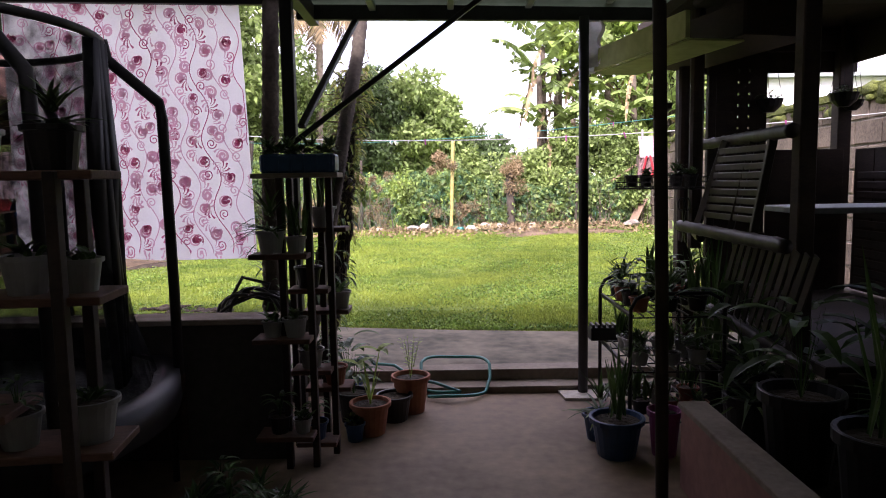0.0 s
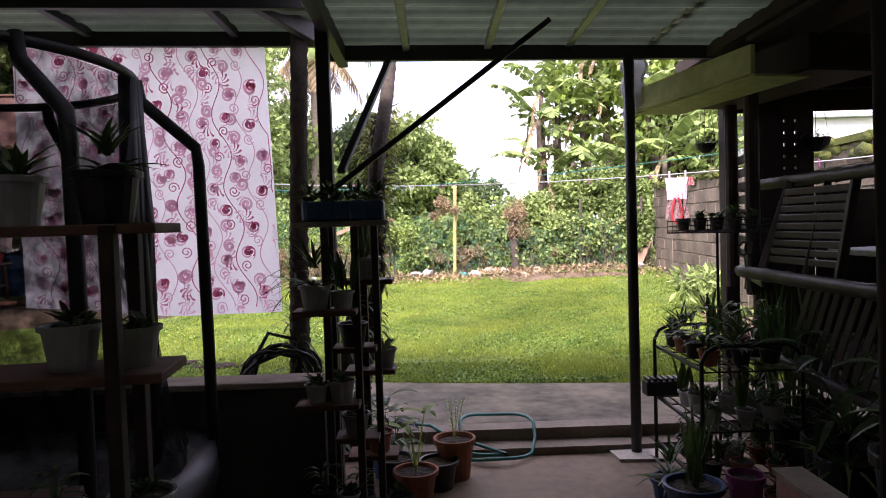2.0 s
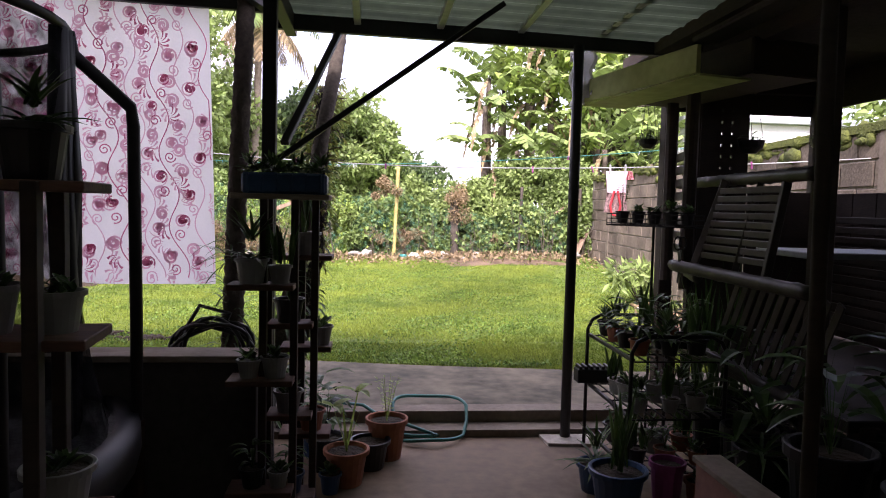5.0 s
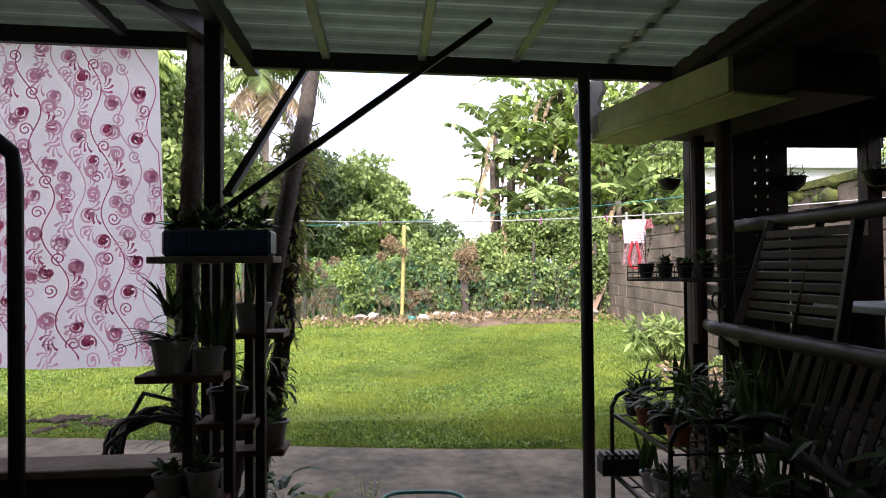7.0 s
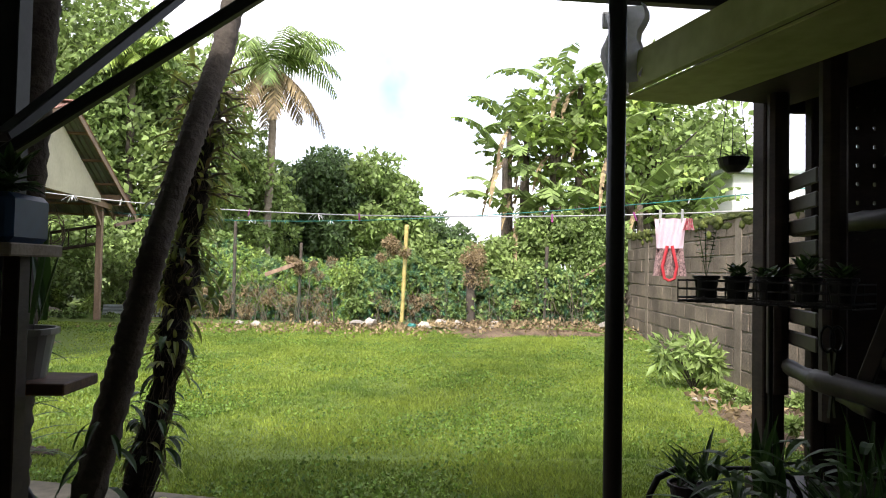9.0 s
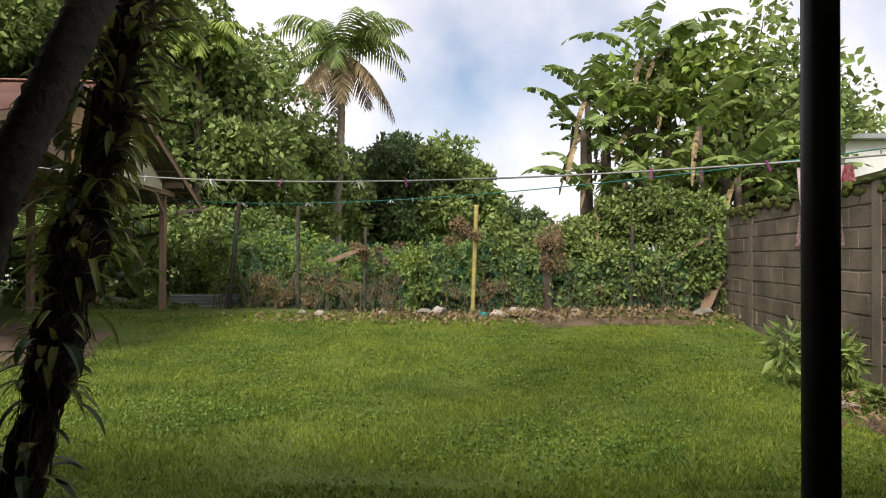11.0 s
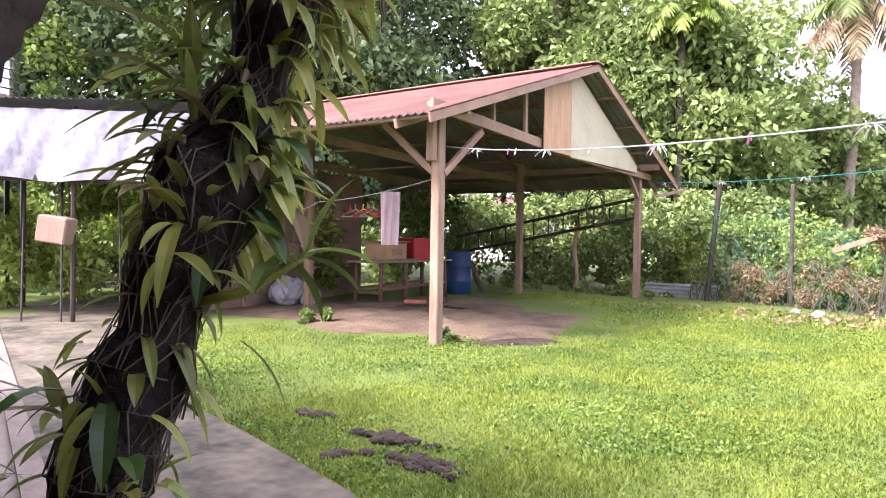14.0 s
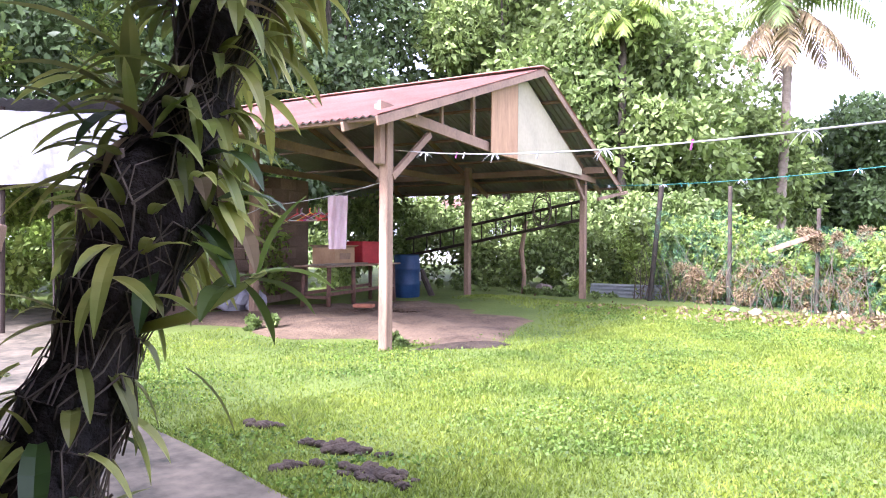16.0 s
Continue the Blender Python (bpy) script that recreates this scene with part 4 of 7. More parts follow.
    # one stout shoot that reaches out over the lawn
    sh = bmesh.new()
    p0, n, d = skin(21, 0, -0.02)
    p0 = fine[19] + Vector((0.03, 0.02, 0))
    path = [p0, p0 + Vector((0.04, 0.045, 0.015)), p0 + Vector((0.075, 0.085, 0.045)), p0 + Vector((0.1, 0.115, 0.07))]
    tube(path, [0.006, 0.008, 0.006, 0.003], 8, sh)
    shoot = part("shoot", sh, M_ORCHID, t, "stout green orchid shoot", smooth=True)
    sp = []
    for u, dd, ln in ((0.95, (0.1, 0.25, 1.0), 0.15), (0.9, (0.25, 0.8, 0.4), 0.15), (0.85, (0.2, 0.9, 0.1), 0.14), (0.8, (0.1, 0.6, -0.5), 0.12), (0.75, (0.1, -0.3, 0.6), 0.12), (0.6, (-0.1, 0.5, 0.5), 0.11), (0.7, (0.4, -0.5, 0.2), 0.13)):
        sp.append((p0.lerp(path[3], u), dd, ln * 0.78, 0.024, 1.1))
    part("shoot_leaves", blades("shoot_leaves", sp, 6), M_LEAF_LIGHT, t, "broad bright green leaves")
    # hanging leafy plants on the side towards the carport
    sp = []
    for zi, cnt in ((24, 8), (11, 26), (15, 6), (33, 12), (5, 20)):
        for k in range(cnt):
            a = rnd.uniform(0, 6.28)
            b = fine[zi] + Vector((0.06 * math.cos(a), 0.06 * math.sin(a), rnd.uniform(-0.14, 0.12)))
            sp.append((b, (math.cos(a) * 0.8 + 0.2, math.sin(a) * 0.6 - 0.1, rnd.uniform(-0.2, 0.6)), rnd.uniform(0.06, 0.12), rnd.uniform(0.016, 0.026), rnd.uniform(1.0, 2.2)))
    part("hanging_leaves", blades("hanging_leaves", sp, 5), M_POTLEAF, t, "drooping dark green leaves")["kind"] = "stuff"


orchid_log()


# ---- printed curtain ----
def curtain():
    U0, U1, Z0, Z1 = -1.36, -3.2, 0.98, 2.92
    W = U0 - U1

    def cloth(u, v):
        """A point of the cloth; u from its free edge, v from the top, both in metres."""
        x = U0 - u + 0.16 * (1 - v / (Z1 - Z0)) * (u < 0) - 0.05 * max(0, 1 - u / 0.5) * (1 - v / 1.94)
        fold = 0.03 * math.sin(u * 5.1 + 0.6 * math.sin(v * 1.3)) * (0.4 + v / 2.2) + 0.012 * math.sin(u * 13 + v)
        return Vector((x, 5.12 + 0.12 * u / W + fold, Z1 - v - 0.025 * math.sin(u * 2.3) * (v > 1.9) + 0.05 * u / W))

    t = thing("curtain", "white cotton curtain printed with pink roses and vines", "curtain", at=(0, 0, 0))
    nu, nv = 110, 50
    v = [cloth(W * i / nu, (Z1 - Z0) * j / nv) for j in range(nv + 1) for i in range(nu + 1)]
    f = [(j * (nu + 1) + i, j * (nu + 1) + i + 1, (j + 1) * (nu + 1) + i + 1, (j + 1) * (nu + 1) + i) for j in range(nv) for i in range(nu)]
    part("cloth", mesh_from("cloth", v, f), M_CLOTH, t, smooth=True)
    pv = {"strong": ([], []), "faded": ([], [])}

    def ribbon(line, width, tone):
        vs, fs = pv[tone]
        a = len(vs)
        for k, (u, w) in enumerate(line):
            q = line[min(k + 1, len(line) - 1)]
            r = line[max(k - 1, 0)]
            du, dv = q[0] - r[0], q[1] - r[1]
            n = math.hypot(du, dv) or 1
            wd = width(k / (len(line) - 1)) if callable(width) else width
            for sg in (-1, 1):
                uu, ww = u - sg * dv / n * wd, w + sg * du / n * wd
                uu, ww = min(max(uu, 0.004), W - 0.004), min(max(ww, 0.004), Z1 - Z0 - 0.004)
                vs.append(cloth(uu, ww) + Vector((0, -0.003, 0)))
            if k:
                b = a + 2 * k
                fs.append((b - 2, b - 1, b + 1, b))

    def swirl(u, w, r, turns, start, hand, width, tone):
        ribbon([(u + hand * r * (1 - 0.8 * k / 26) * math.cos(start + turns * 2 * math.pi * k / 26), w + r * (1 - 0.8 * k / 26) * math.sin(start + turns * 2 * math.pi * k / 26)) for k in range(27)], width, tone)

    def rose(u, w, r, tone, a0):
        swirl(u, w, r, 1.25, a0, 1, r * 0.13, tone)
        swirl(u - r * 0.28, w - r * 0.1, r * 0.5, 0.9, a0 + 2, 1, lambda q: r * (0.1 + 0.24 * math.sin(math.pi * q)), tone)
        swirl(u + r * 0.32, w + r * 0.02, r * 0.5, 0.9, a0 + 4, -1, lambda q: r * (0.1 + 0.24 * math.sin(math.pi * q)), tone)
        swirl(u + r * 0.3, w + r * 0.25, r * 1.35, 1.5, a0, 1, lambda q: r * (0.05 + 0.09 * math.sin(math.pi * q)), "faded")

    def sprig(u, w, a, tone):
        for k in range(4):
            b = a + (k - 1.5) * 0.55
            ribbon([(u + (0.02 + 0.055 * s / 6) * math.cos(b + 0.12 * s), w + (0.02 + 0.055 * s / 6) * math.sin(b + 0.12 * s)) for s in range(7)], lambda s: 0.002 + 0.007 * s * s, tone)

    rr = random.Random(14)
    for c in range(11):
        u0 = -0.02 + 0.175 * c
        tone = "strong" if c % 2 == 0 else "faded"
        ph = rr.uniform(0, 6.28)
        lean = rr.uniform(0.1, 0.16)
        ribbon([(u0 + lean * (1 - w) + 0.05 * math.sin(2 * math.pi * w / 0.5 + ph), w) for w in [0.02 + 0.02 * k for k in range(95)] if w < Z1 - Z0 - 0.01 and 0.01 < u0 + lean * (1 - w) + 0.05 * math.sin(2 * math.pi * w / 0.5 + ph) < W - 0.01], 0.0038, tone)
        w0 = rr.uniform(0.03, 0.2)
        for k in range(8):
            w = w0 + 0.235 * k + rr.uniform(-0.04, 0.04)
            if w > Z1 - Z0 - 0.06:
                continue
            side = 1 if math.sin(2 * math.pi * w / 0.5 + ph) < 0 else -1
            uc = u0 + lean * (1 - w)
            ru = uc + side * 0.055
            if not 0.05 < ru < W - 0.05:
                continue
            rt = "strong" if rr.random() < (0.75 if c % 2 == 0 else 0.25) else "faded"
            rose(ru, w, rr.uniform(0.036, 0.045), rt, rr.uniform(0, 6))
            swirl(ru - side * 0.02, w + 0.1, 0.04, 1.5, rr.uniform(0, 3), side, 0.004, tone)
            sprig(uc - side * 0.06, w + 0.06, 1.57 + side * 1.3, tone)
            sprig(uc - side * 0.075, w + 0.17, 1.57 + side * 1.6, "faded")
            gu = uc - side * 0.09
            if 0.06 < gu < W - 0.06:
                swirl(gu, w - 0.04, 0.045, 1.6, rr.uniform(0, 6), -side, lambda q: 0.003 + 0.009 * math.sin(math.pi * q), "faded")
    for tone, mt in (("strong", M_PRINT), ("faded", M_PRINT2)):
        vs, fs = pv[tone]
        part("printed_pattern", mesh_from("printed_pattern", vs, fs), mt, t, "crimson rose and vine print" if tone == "strong" else "faded pink rose and vine print")
    part("curtain_rod", tube([(-1.25, 5.12, 2.93), (-3.35, 5.24, 2.98)], 0.012, 8), M_STEEL, t)


M_CLOTH = material("curtain_cloth", (0.9, 0.85, 0.86), (0.84, 0.78, 0.8), 0.95, coarse=2, fine=80, bump=0.15, depth=0.002, through_light=0.72)
M_PRINT = material("crimson_print", (0.66, 0.22, 0.34), (0.56, 0.16, 0.28), 0.95, coarse=6, fine=60, bump=0, through_light=0.75)
M_PRINT2 = material("faded_print", (0.82, 0.5, 0.62), (0.76, 0.44, 0.56), 0.95, coarse=6, fine=60, bump=0, through_light=0.75)
curtain()

# ---- plant rack and pots by the porch ----
def plant_rack():
    t = thing("plant_rack", "dark metal plant rack with curved ends and mesh tiers", "plant rack", at=(1.38, 4.25, 0))
    for y in (-0.36, 0.4):
        part("end_frame", tube([(-0.27, y, 0), (-0.27, y, 0.78), (-0.24, y, 0.84), (-0.18, y, 0.87), (0.18, y, 0.87), (0.24, y, 0.84), (0.27, y, 0.78), (0.27, y, 0)], 0.012, 8), M_STEEL, t, smooth=True)
    for z in (0.74, 0.42, 0.12):
        for x in (-0.26, 0.26):
            part("tier_rail", bar((x, -0.36, z), (x, 0.4, z), 0.02, 0.02, 0.002), M_STEEL, t)
        part("tier_mesh", grille(-0.26, 0.26, -0.36, 0.4, z, 9, 5, 0.004), M_STEEL, t)
    return t


def grille(x0, x1, y0, y1, z, n, m, r):
    bm = bmesh.new()
    for i in range(n):
        x = x0 + (x1 - x0) * i / (n - 1)
        bar((x, y0, z), (x, y1, z), r * 2, r * 2, 0, bm)
    for i in range(m):
        y = y0 + (y1 - y0) * i / (m - 1)
        bar((x0, y, z - r * 2), (x1, y, z - r * 2), r * 2, r * 2, 0, bm)
    return bm


plant_rack()
gp = "pots on the metal rack"
rnd = random.Random(31)
styles = ("leafy", "spiky", "sword", "leafy", "succulent")
for tier, z, rmax in ((0, 0.755, 0.07), (1, 0.435, 0.075), (2, 0.135, 0.08)):
    for i in range(10 if tier == 0 else 7):
        x, y = 1.2 + (i % 3) * 0.17 + rnd.uniform(-0.02, 0.02), 3.98 + (i // 3) * 0.19 + rnd.uniform(-0.02, 0.02)
        r = rnd.uniform(0.05, rmax)
        mt = rnd.choice((M_TERRA, M_BLACKPOT, M_WHITEPOT, M_BLACKPOT))
        pot((x, y, z), r, r * 1.5, mt, styles[(i + tier) % 5], 0.3 if tier == 0 else 0.18, {M_TERRA: "terracotta pot with dark green leaves", M_BLACKPOT: "black plastic pot with dark green leaves", M_WHITEPOT: "white plastic pot with dark green leaves"}[mt], group=gp)
crate = thing("planter_tray", "black notched plastic planter tray", "planter", at=(1.16, 4.62, 0.435))
part("tray_body", box((0.26, 0.1, 0.09), pose(0, 0, 0.045), 0.006), M_BLACKPOT, crate)
for i in range(7):
    part("notch", box((0.02, 0.1, 0.022), pose(-0.11 + i * 0.037, 0, 0.1), 0.003), M_BLACKPOT, crate)
pot((0.99, 3.71, 0), 0.145, 0.22, M_BLUE, "sword", 0.42, "large blue plastic pot with variegated snake plant", seed=2)
pot((0.95, 3.95, 0), 0.1, 0.16, M_BLUE, "spiky", 0.36, "blue plastic pot with narrow pointed leaves", seed=5)
pot((1.25, 3.7, 0), 0.09, 0.26, M_PURPLE, None, 0, "tall magenta plastic pot of soil")
pot((1.42, 3.66, 0), 0.085, 0.17, M_TERRA, "succulent", 0.14, "terracotta pot with a small succulent")
# sansevierias and broad plants standing behind the rack
gp = "pots behind the metal rack"
for i, (x, y, st, sz, r) in enumerate(((1.75, 4.2, "sword", 0.75, 0.13), (1.9, 3.9, "spiky", 0.8, 0.13), (1.72, 3.75, "leafy", 0.75, 0.14), (2.0, 4.4, "sword", 0.85, 0.12), (1.95, 3.55, "leafy", 0.7, 0.14), (1.8, 4.6, "sword", 0.8, 0.11), (1.62, 3.45, "spiky", 0.6, 0.14))):
    pot((x, y, 0), r, 0.42, M_BLACKPOT, st, sz, "tall black pot with dense dark foliage", group=gp)

# low pink planter wall
pk = tagged(thing("planter_wall", "low pink painted planter wall with grey coping", "planter wall", at=(1.25, 2.5, 0)), kind="structure")
part("wall_body", box((0.1, 1.6, 0.4), pose(0, 0, 0.2), 0.004), M_PINK, pk)
part("coping", box((0.14, 1.64, 0.03), pose(0.01, 0, 0.415), 0.004), M_KERB, pk)
part("return_body", box((1.3, 0.1, 0.38), pose(0.7, -0.85, 0.19), 0.004), M_PINK, pk)
part("planting_soil", box((1.2, 1.5, 0.2), pose(0.68, 0.0, 0.1), 0.01), M_DARKDIRT, pk)
gp = "large pots inside the planter"
for i, (x, y, st) in enumerate(((1.6, 2.95, "leafy"), (2.0, 2.7, "spiky"), (1.65, 2.45, "sword"), (2.1, 3.1, "leafy"), (1.75, 2.05, "leafy"), (2.2, 2.3, "sword"))):
    pot((x, y, 0.2), 0.17, 0.4, M_BLACKPOT, st, 0.6, "large dark pot with leafy plant in the planter", group=gp, seed=i)


# ---- bamboo hut ----
def bamboo(a, b, r, knots=0.28):
    a, b = Vector(a), Vector(b)
    n = max(2, int((b - a).length / 0.05))
    pts = [a.lerp(b, i / n) for i in range(n + 1)]
    every = max(2, int(knots / 0.05))
    return tube(pts, [r * (1.13 if i % every == every // 2 else 1.0) for i in range(n + 1)], 8)


hut = thing("bamboo_hut", "bamboo hut coloured dark for porch shade, with slatted sides, rails and benches", "bamboo hut", at=(2.2, 4.6, 0))
H0 = Vector((2.2, 4.6, 0))


def hp_(x, y, z):
    return Vector((x, y, z)) - H0


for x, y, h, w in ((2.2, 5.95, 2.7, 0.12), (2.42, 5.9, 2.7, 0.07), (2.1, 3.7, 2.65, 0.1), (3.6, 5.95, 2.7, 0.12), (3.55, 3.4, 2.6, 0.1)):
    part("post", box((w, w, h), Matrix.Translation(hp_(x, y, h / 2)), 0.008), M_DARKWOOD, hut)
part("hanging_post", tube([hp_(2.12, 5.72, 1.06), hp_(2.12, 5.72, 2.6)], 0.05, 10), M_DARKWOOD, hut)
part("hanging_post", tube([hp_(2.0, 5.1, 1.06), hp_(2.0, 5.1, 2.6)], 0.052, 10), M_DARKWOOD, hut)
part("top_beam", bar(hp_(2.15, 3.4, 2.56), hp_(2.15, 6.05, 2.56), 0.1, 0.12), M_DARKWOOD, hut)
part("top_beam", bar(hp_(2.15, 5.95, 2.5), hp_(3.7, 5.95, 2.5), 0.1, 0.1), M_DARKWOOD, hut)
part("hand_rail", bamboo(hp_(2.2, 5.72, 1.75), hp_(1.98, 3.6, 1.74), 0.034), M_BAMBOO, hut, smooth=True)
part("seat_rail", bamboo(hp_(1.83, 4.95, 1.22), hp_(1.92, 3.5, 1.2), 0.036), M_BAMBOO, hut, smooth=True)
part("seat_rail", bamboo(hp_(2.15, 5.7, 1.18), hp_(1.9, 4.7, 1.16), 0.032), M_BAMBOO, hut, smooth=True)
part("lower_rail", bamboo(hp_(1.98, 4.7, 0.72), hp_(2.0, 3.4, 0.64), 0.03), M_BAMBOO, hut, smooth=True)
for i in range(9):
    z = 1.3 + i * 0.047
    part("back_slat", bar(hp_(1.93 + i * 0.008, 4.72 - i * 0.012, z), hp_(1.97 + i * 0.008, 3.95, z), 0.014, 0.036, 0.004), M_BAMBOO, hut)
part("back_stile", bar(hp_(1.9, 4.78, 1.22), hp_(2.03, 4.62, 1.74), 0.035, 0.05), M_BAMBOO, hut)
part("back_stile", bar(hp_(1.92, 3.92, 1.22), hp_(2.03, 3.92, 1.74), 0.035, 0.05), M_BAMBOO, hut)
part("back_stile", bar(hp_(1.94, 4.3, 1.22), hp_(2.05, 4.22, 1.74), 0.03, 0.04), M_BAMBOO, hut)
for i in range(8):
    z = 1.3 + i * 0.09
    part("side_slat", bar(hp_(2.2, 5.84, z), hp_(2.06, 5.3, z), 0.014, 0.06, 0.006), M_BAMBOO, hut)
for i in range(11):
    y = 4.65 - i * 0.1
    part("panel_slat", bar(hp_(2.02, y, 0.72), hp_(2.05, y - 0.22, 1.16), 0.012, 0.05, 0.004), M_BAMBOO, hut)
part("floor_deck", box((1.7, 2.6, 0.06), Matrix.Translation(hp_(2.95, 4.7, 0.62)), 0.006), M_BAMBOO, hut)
part("table_top", box((0.9, 0.6, 0.035), Matrix.Translation(hp_(2.85, 4.55, 1.33)), 0.006), M_ZINC, hut, "pale patterned table top")
for x, y in ((2.2, 3.5), (3.6, 3.5), (2.2, 5.9), (3.6, 5.9)):
    part("stilt", box((0.11, 0.11, 0.62), Matrix.Translation(hp_(x + 0.02, y - 0.06, 0.31)), 0.006), M_DARKWOOD, hut)
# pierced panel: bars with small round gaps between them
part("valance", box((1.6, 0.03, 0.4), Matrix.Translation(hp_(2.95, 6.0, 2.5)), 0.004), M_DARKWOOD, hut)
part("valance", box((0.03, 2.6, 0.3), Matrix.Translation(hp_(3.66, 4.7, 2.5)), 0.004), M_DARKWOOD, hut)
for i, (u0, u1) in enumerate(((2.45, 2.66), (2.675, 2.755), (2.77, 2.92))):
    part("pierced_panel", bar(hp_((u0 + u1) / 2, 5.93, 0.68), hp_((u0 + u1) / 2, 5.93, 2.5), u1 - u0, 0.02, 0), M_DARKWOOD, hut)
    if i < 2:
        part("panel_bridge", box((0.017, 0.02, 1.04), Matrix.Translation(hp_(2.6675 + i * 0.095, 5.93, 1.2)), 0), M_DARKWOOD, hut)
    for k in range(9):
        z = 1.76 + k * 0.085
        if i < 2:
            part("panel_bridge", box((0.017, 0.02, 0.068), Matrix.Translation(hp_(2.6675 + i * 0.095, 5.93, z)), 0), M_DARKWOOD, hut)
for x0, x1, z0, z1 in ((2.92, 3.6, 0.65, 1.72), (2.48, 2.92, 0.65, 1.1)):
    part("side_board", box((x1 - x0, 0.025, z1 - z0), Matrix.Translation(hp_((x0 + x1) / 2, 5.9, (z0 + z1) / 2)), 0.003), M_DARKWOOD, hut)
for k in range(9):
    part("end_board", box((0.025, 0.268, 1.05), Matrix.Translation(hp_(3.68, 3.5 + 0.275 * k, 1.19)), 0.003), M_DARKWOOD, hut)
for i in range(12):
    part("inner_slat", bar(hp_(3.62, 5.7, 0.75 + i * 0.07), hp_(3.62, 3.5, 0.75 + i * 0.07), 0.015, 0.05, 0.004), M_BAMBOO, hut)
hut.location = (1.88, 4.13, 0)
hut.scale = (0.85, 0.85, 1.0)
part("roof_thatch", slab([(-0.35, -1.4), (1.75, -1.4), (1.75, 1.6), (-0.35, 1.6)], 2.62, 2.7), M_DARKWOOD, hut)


def basket_shelf():
    t = thing("wire_basket", "black wire basket shelf on a thin pole with pots", "wire basket", at=(1.47, 4.52, 0))
    part("pole", tube([(0, 0.0, 0), (0, 0, 1.46)], 0.012, 8), M_STEEL, t)
    bm = grille(-0.13, 0.13, -0.4, 0.4, 1.46, 7, 17, 0.0025)
    for z in (1.47, 1.5, 1.53):
        for x in (-0.13, 0.13):
            bar((x, -0.4, z), (x, 0.4, z), 0.006, 0.006, 0, bm)
        for y in (-0.4, 0.4):
            bar((-0.13, y, z), (0.13, y, z), 0.006, 0.006, 0, bm)
    for k in range(17):
        for x in (-0.13, 0.13):
            bar((x, -0.4 + 0.05 * k, 1.46), (x, -0.4 + 0.05 * k, 1.535), 0.004, 0.004, 0, bm)
    part("basket", bm, M_STEEL, t)
    t.rotation_euler[2] = radians(37)
    t.scale = (0.8, 0.7, 1.0)
    return t


basket_shelf()
gp = "pots in the wire basket"
for i, (x, y, st, sz) in enumerate(((1.33, 4.7, "sprig", 0.2), (1.4, 4.61, "succulent", 0.1), (1.47, 4.52, "succulent", 0.1), (1.54, 4.43, "spiky", 0.12), (1.6, 4.34, "succulent", 0.12))):
    pot((x, y, 1.468), 0.045, 0.08, M_BLACKPOT, st, sz, "small black pot in the wire basket", group=gp)
sc = thing("shears", "pair of garden shears hanging from the basket", "shears", at=(1.56, 4.33, 1.26))
for s in (-1, 1):
    part("handle", tube([(s * 0.016 + 0.022 * math.cos(a), 0, 0.1 + 0.04 * math.sin(a)) for a in [2 * math.pi * k / 12 for k in range(12)]], 0.005, 6, closed=True), M_BLACKPOT, sc)
    part("blade", bar((s * 0.012, 0, 0.07), (-s * 0.01, 0, -0.14), 0.014, 0.004, 0), M_STEEL, sc)
part("hook", tube([(0, 0, 0.12), (0, 0, 0.2)], 0.002, 5), M_STEEL, sc)


def hanging_pot(at, r, top):
    t = thing("hanging_pot", "dark hanging pot with trailing plant on wires", "hanging pot", "hanging pots", at)
    part("pot", lathe([(r * 0.4, 0), (r * 0.85, r * 0.4), (r, r * 0.9), (r * 1.04, r * 0.95), (r * 0.9, r * 0.95), (0.01, r * 0.85)], 16), M_BLACKPOT, t)
    for k in range(3):
        a = 2.1 * k
        part("wire", tube([(r * math.cos(a), r * math.sin(a), r * 0.95), (0, 0, top - at[2])], 0.002, 4), M_STEEL, t)
    ob = part("foliage", blades("foliage", rosette(random.Random(int(at[1] * 50)), 30, r * 1.2, 0.01, 0.8, 1.3, jitter=r * 0.5)), M_POTLEAF, t)
    ob.location = (0, 0, r * 0.85)


for at, r in (((1.74, 5.33, 2.02), 0.07), ((2.5, 5.24, 2.0), 0.1), ((2.92, 5.0, 2.01), 0.1), ((3.1, 5.2, 2.0), 0.08)):
    hanging_pot(at, r, 2.62)
rag = thing("rag", "white cloth hung at the roof corner", "cloth", at=(1.09, 5.12, 2.2))
rag.rotation_euler[2] = radians(-77.6)
nu, nv = 14, 10
vv = [Vector((0.24 * i / nu - 0.02, 0.05 * math.sin(i * 1.1) + 0.02 * math.sin(j), 0.42 - 0.36 * j / nv * (1 - 0.2 * (i / nu) ** 2))) for j in range(nv + 1) for i in range(nu + 1)]
part("cloth", mesh_from("cloth", vv, [(j * (nu + 1) + i, j * (nu + 1) + i + 1, (j + 1) * (nu + 1) + i + 1, (j + 1) * (nu + 1) + i) for j in range(nv) for i in range(nu)]), M_WHITE, rag, smooth=True)
part("peg", box((0.02, 0.06, 0.07), pose(0.0, 0.0, 0.42), 0.003), M_WHITEPOT, rag)

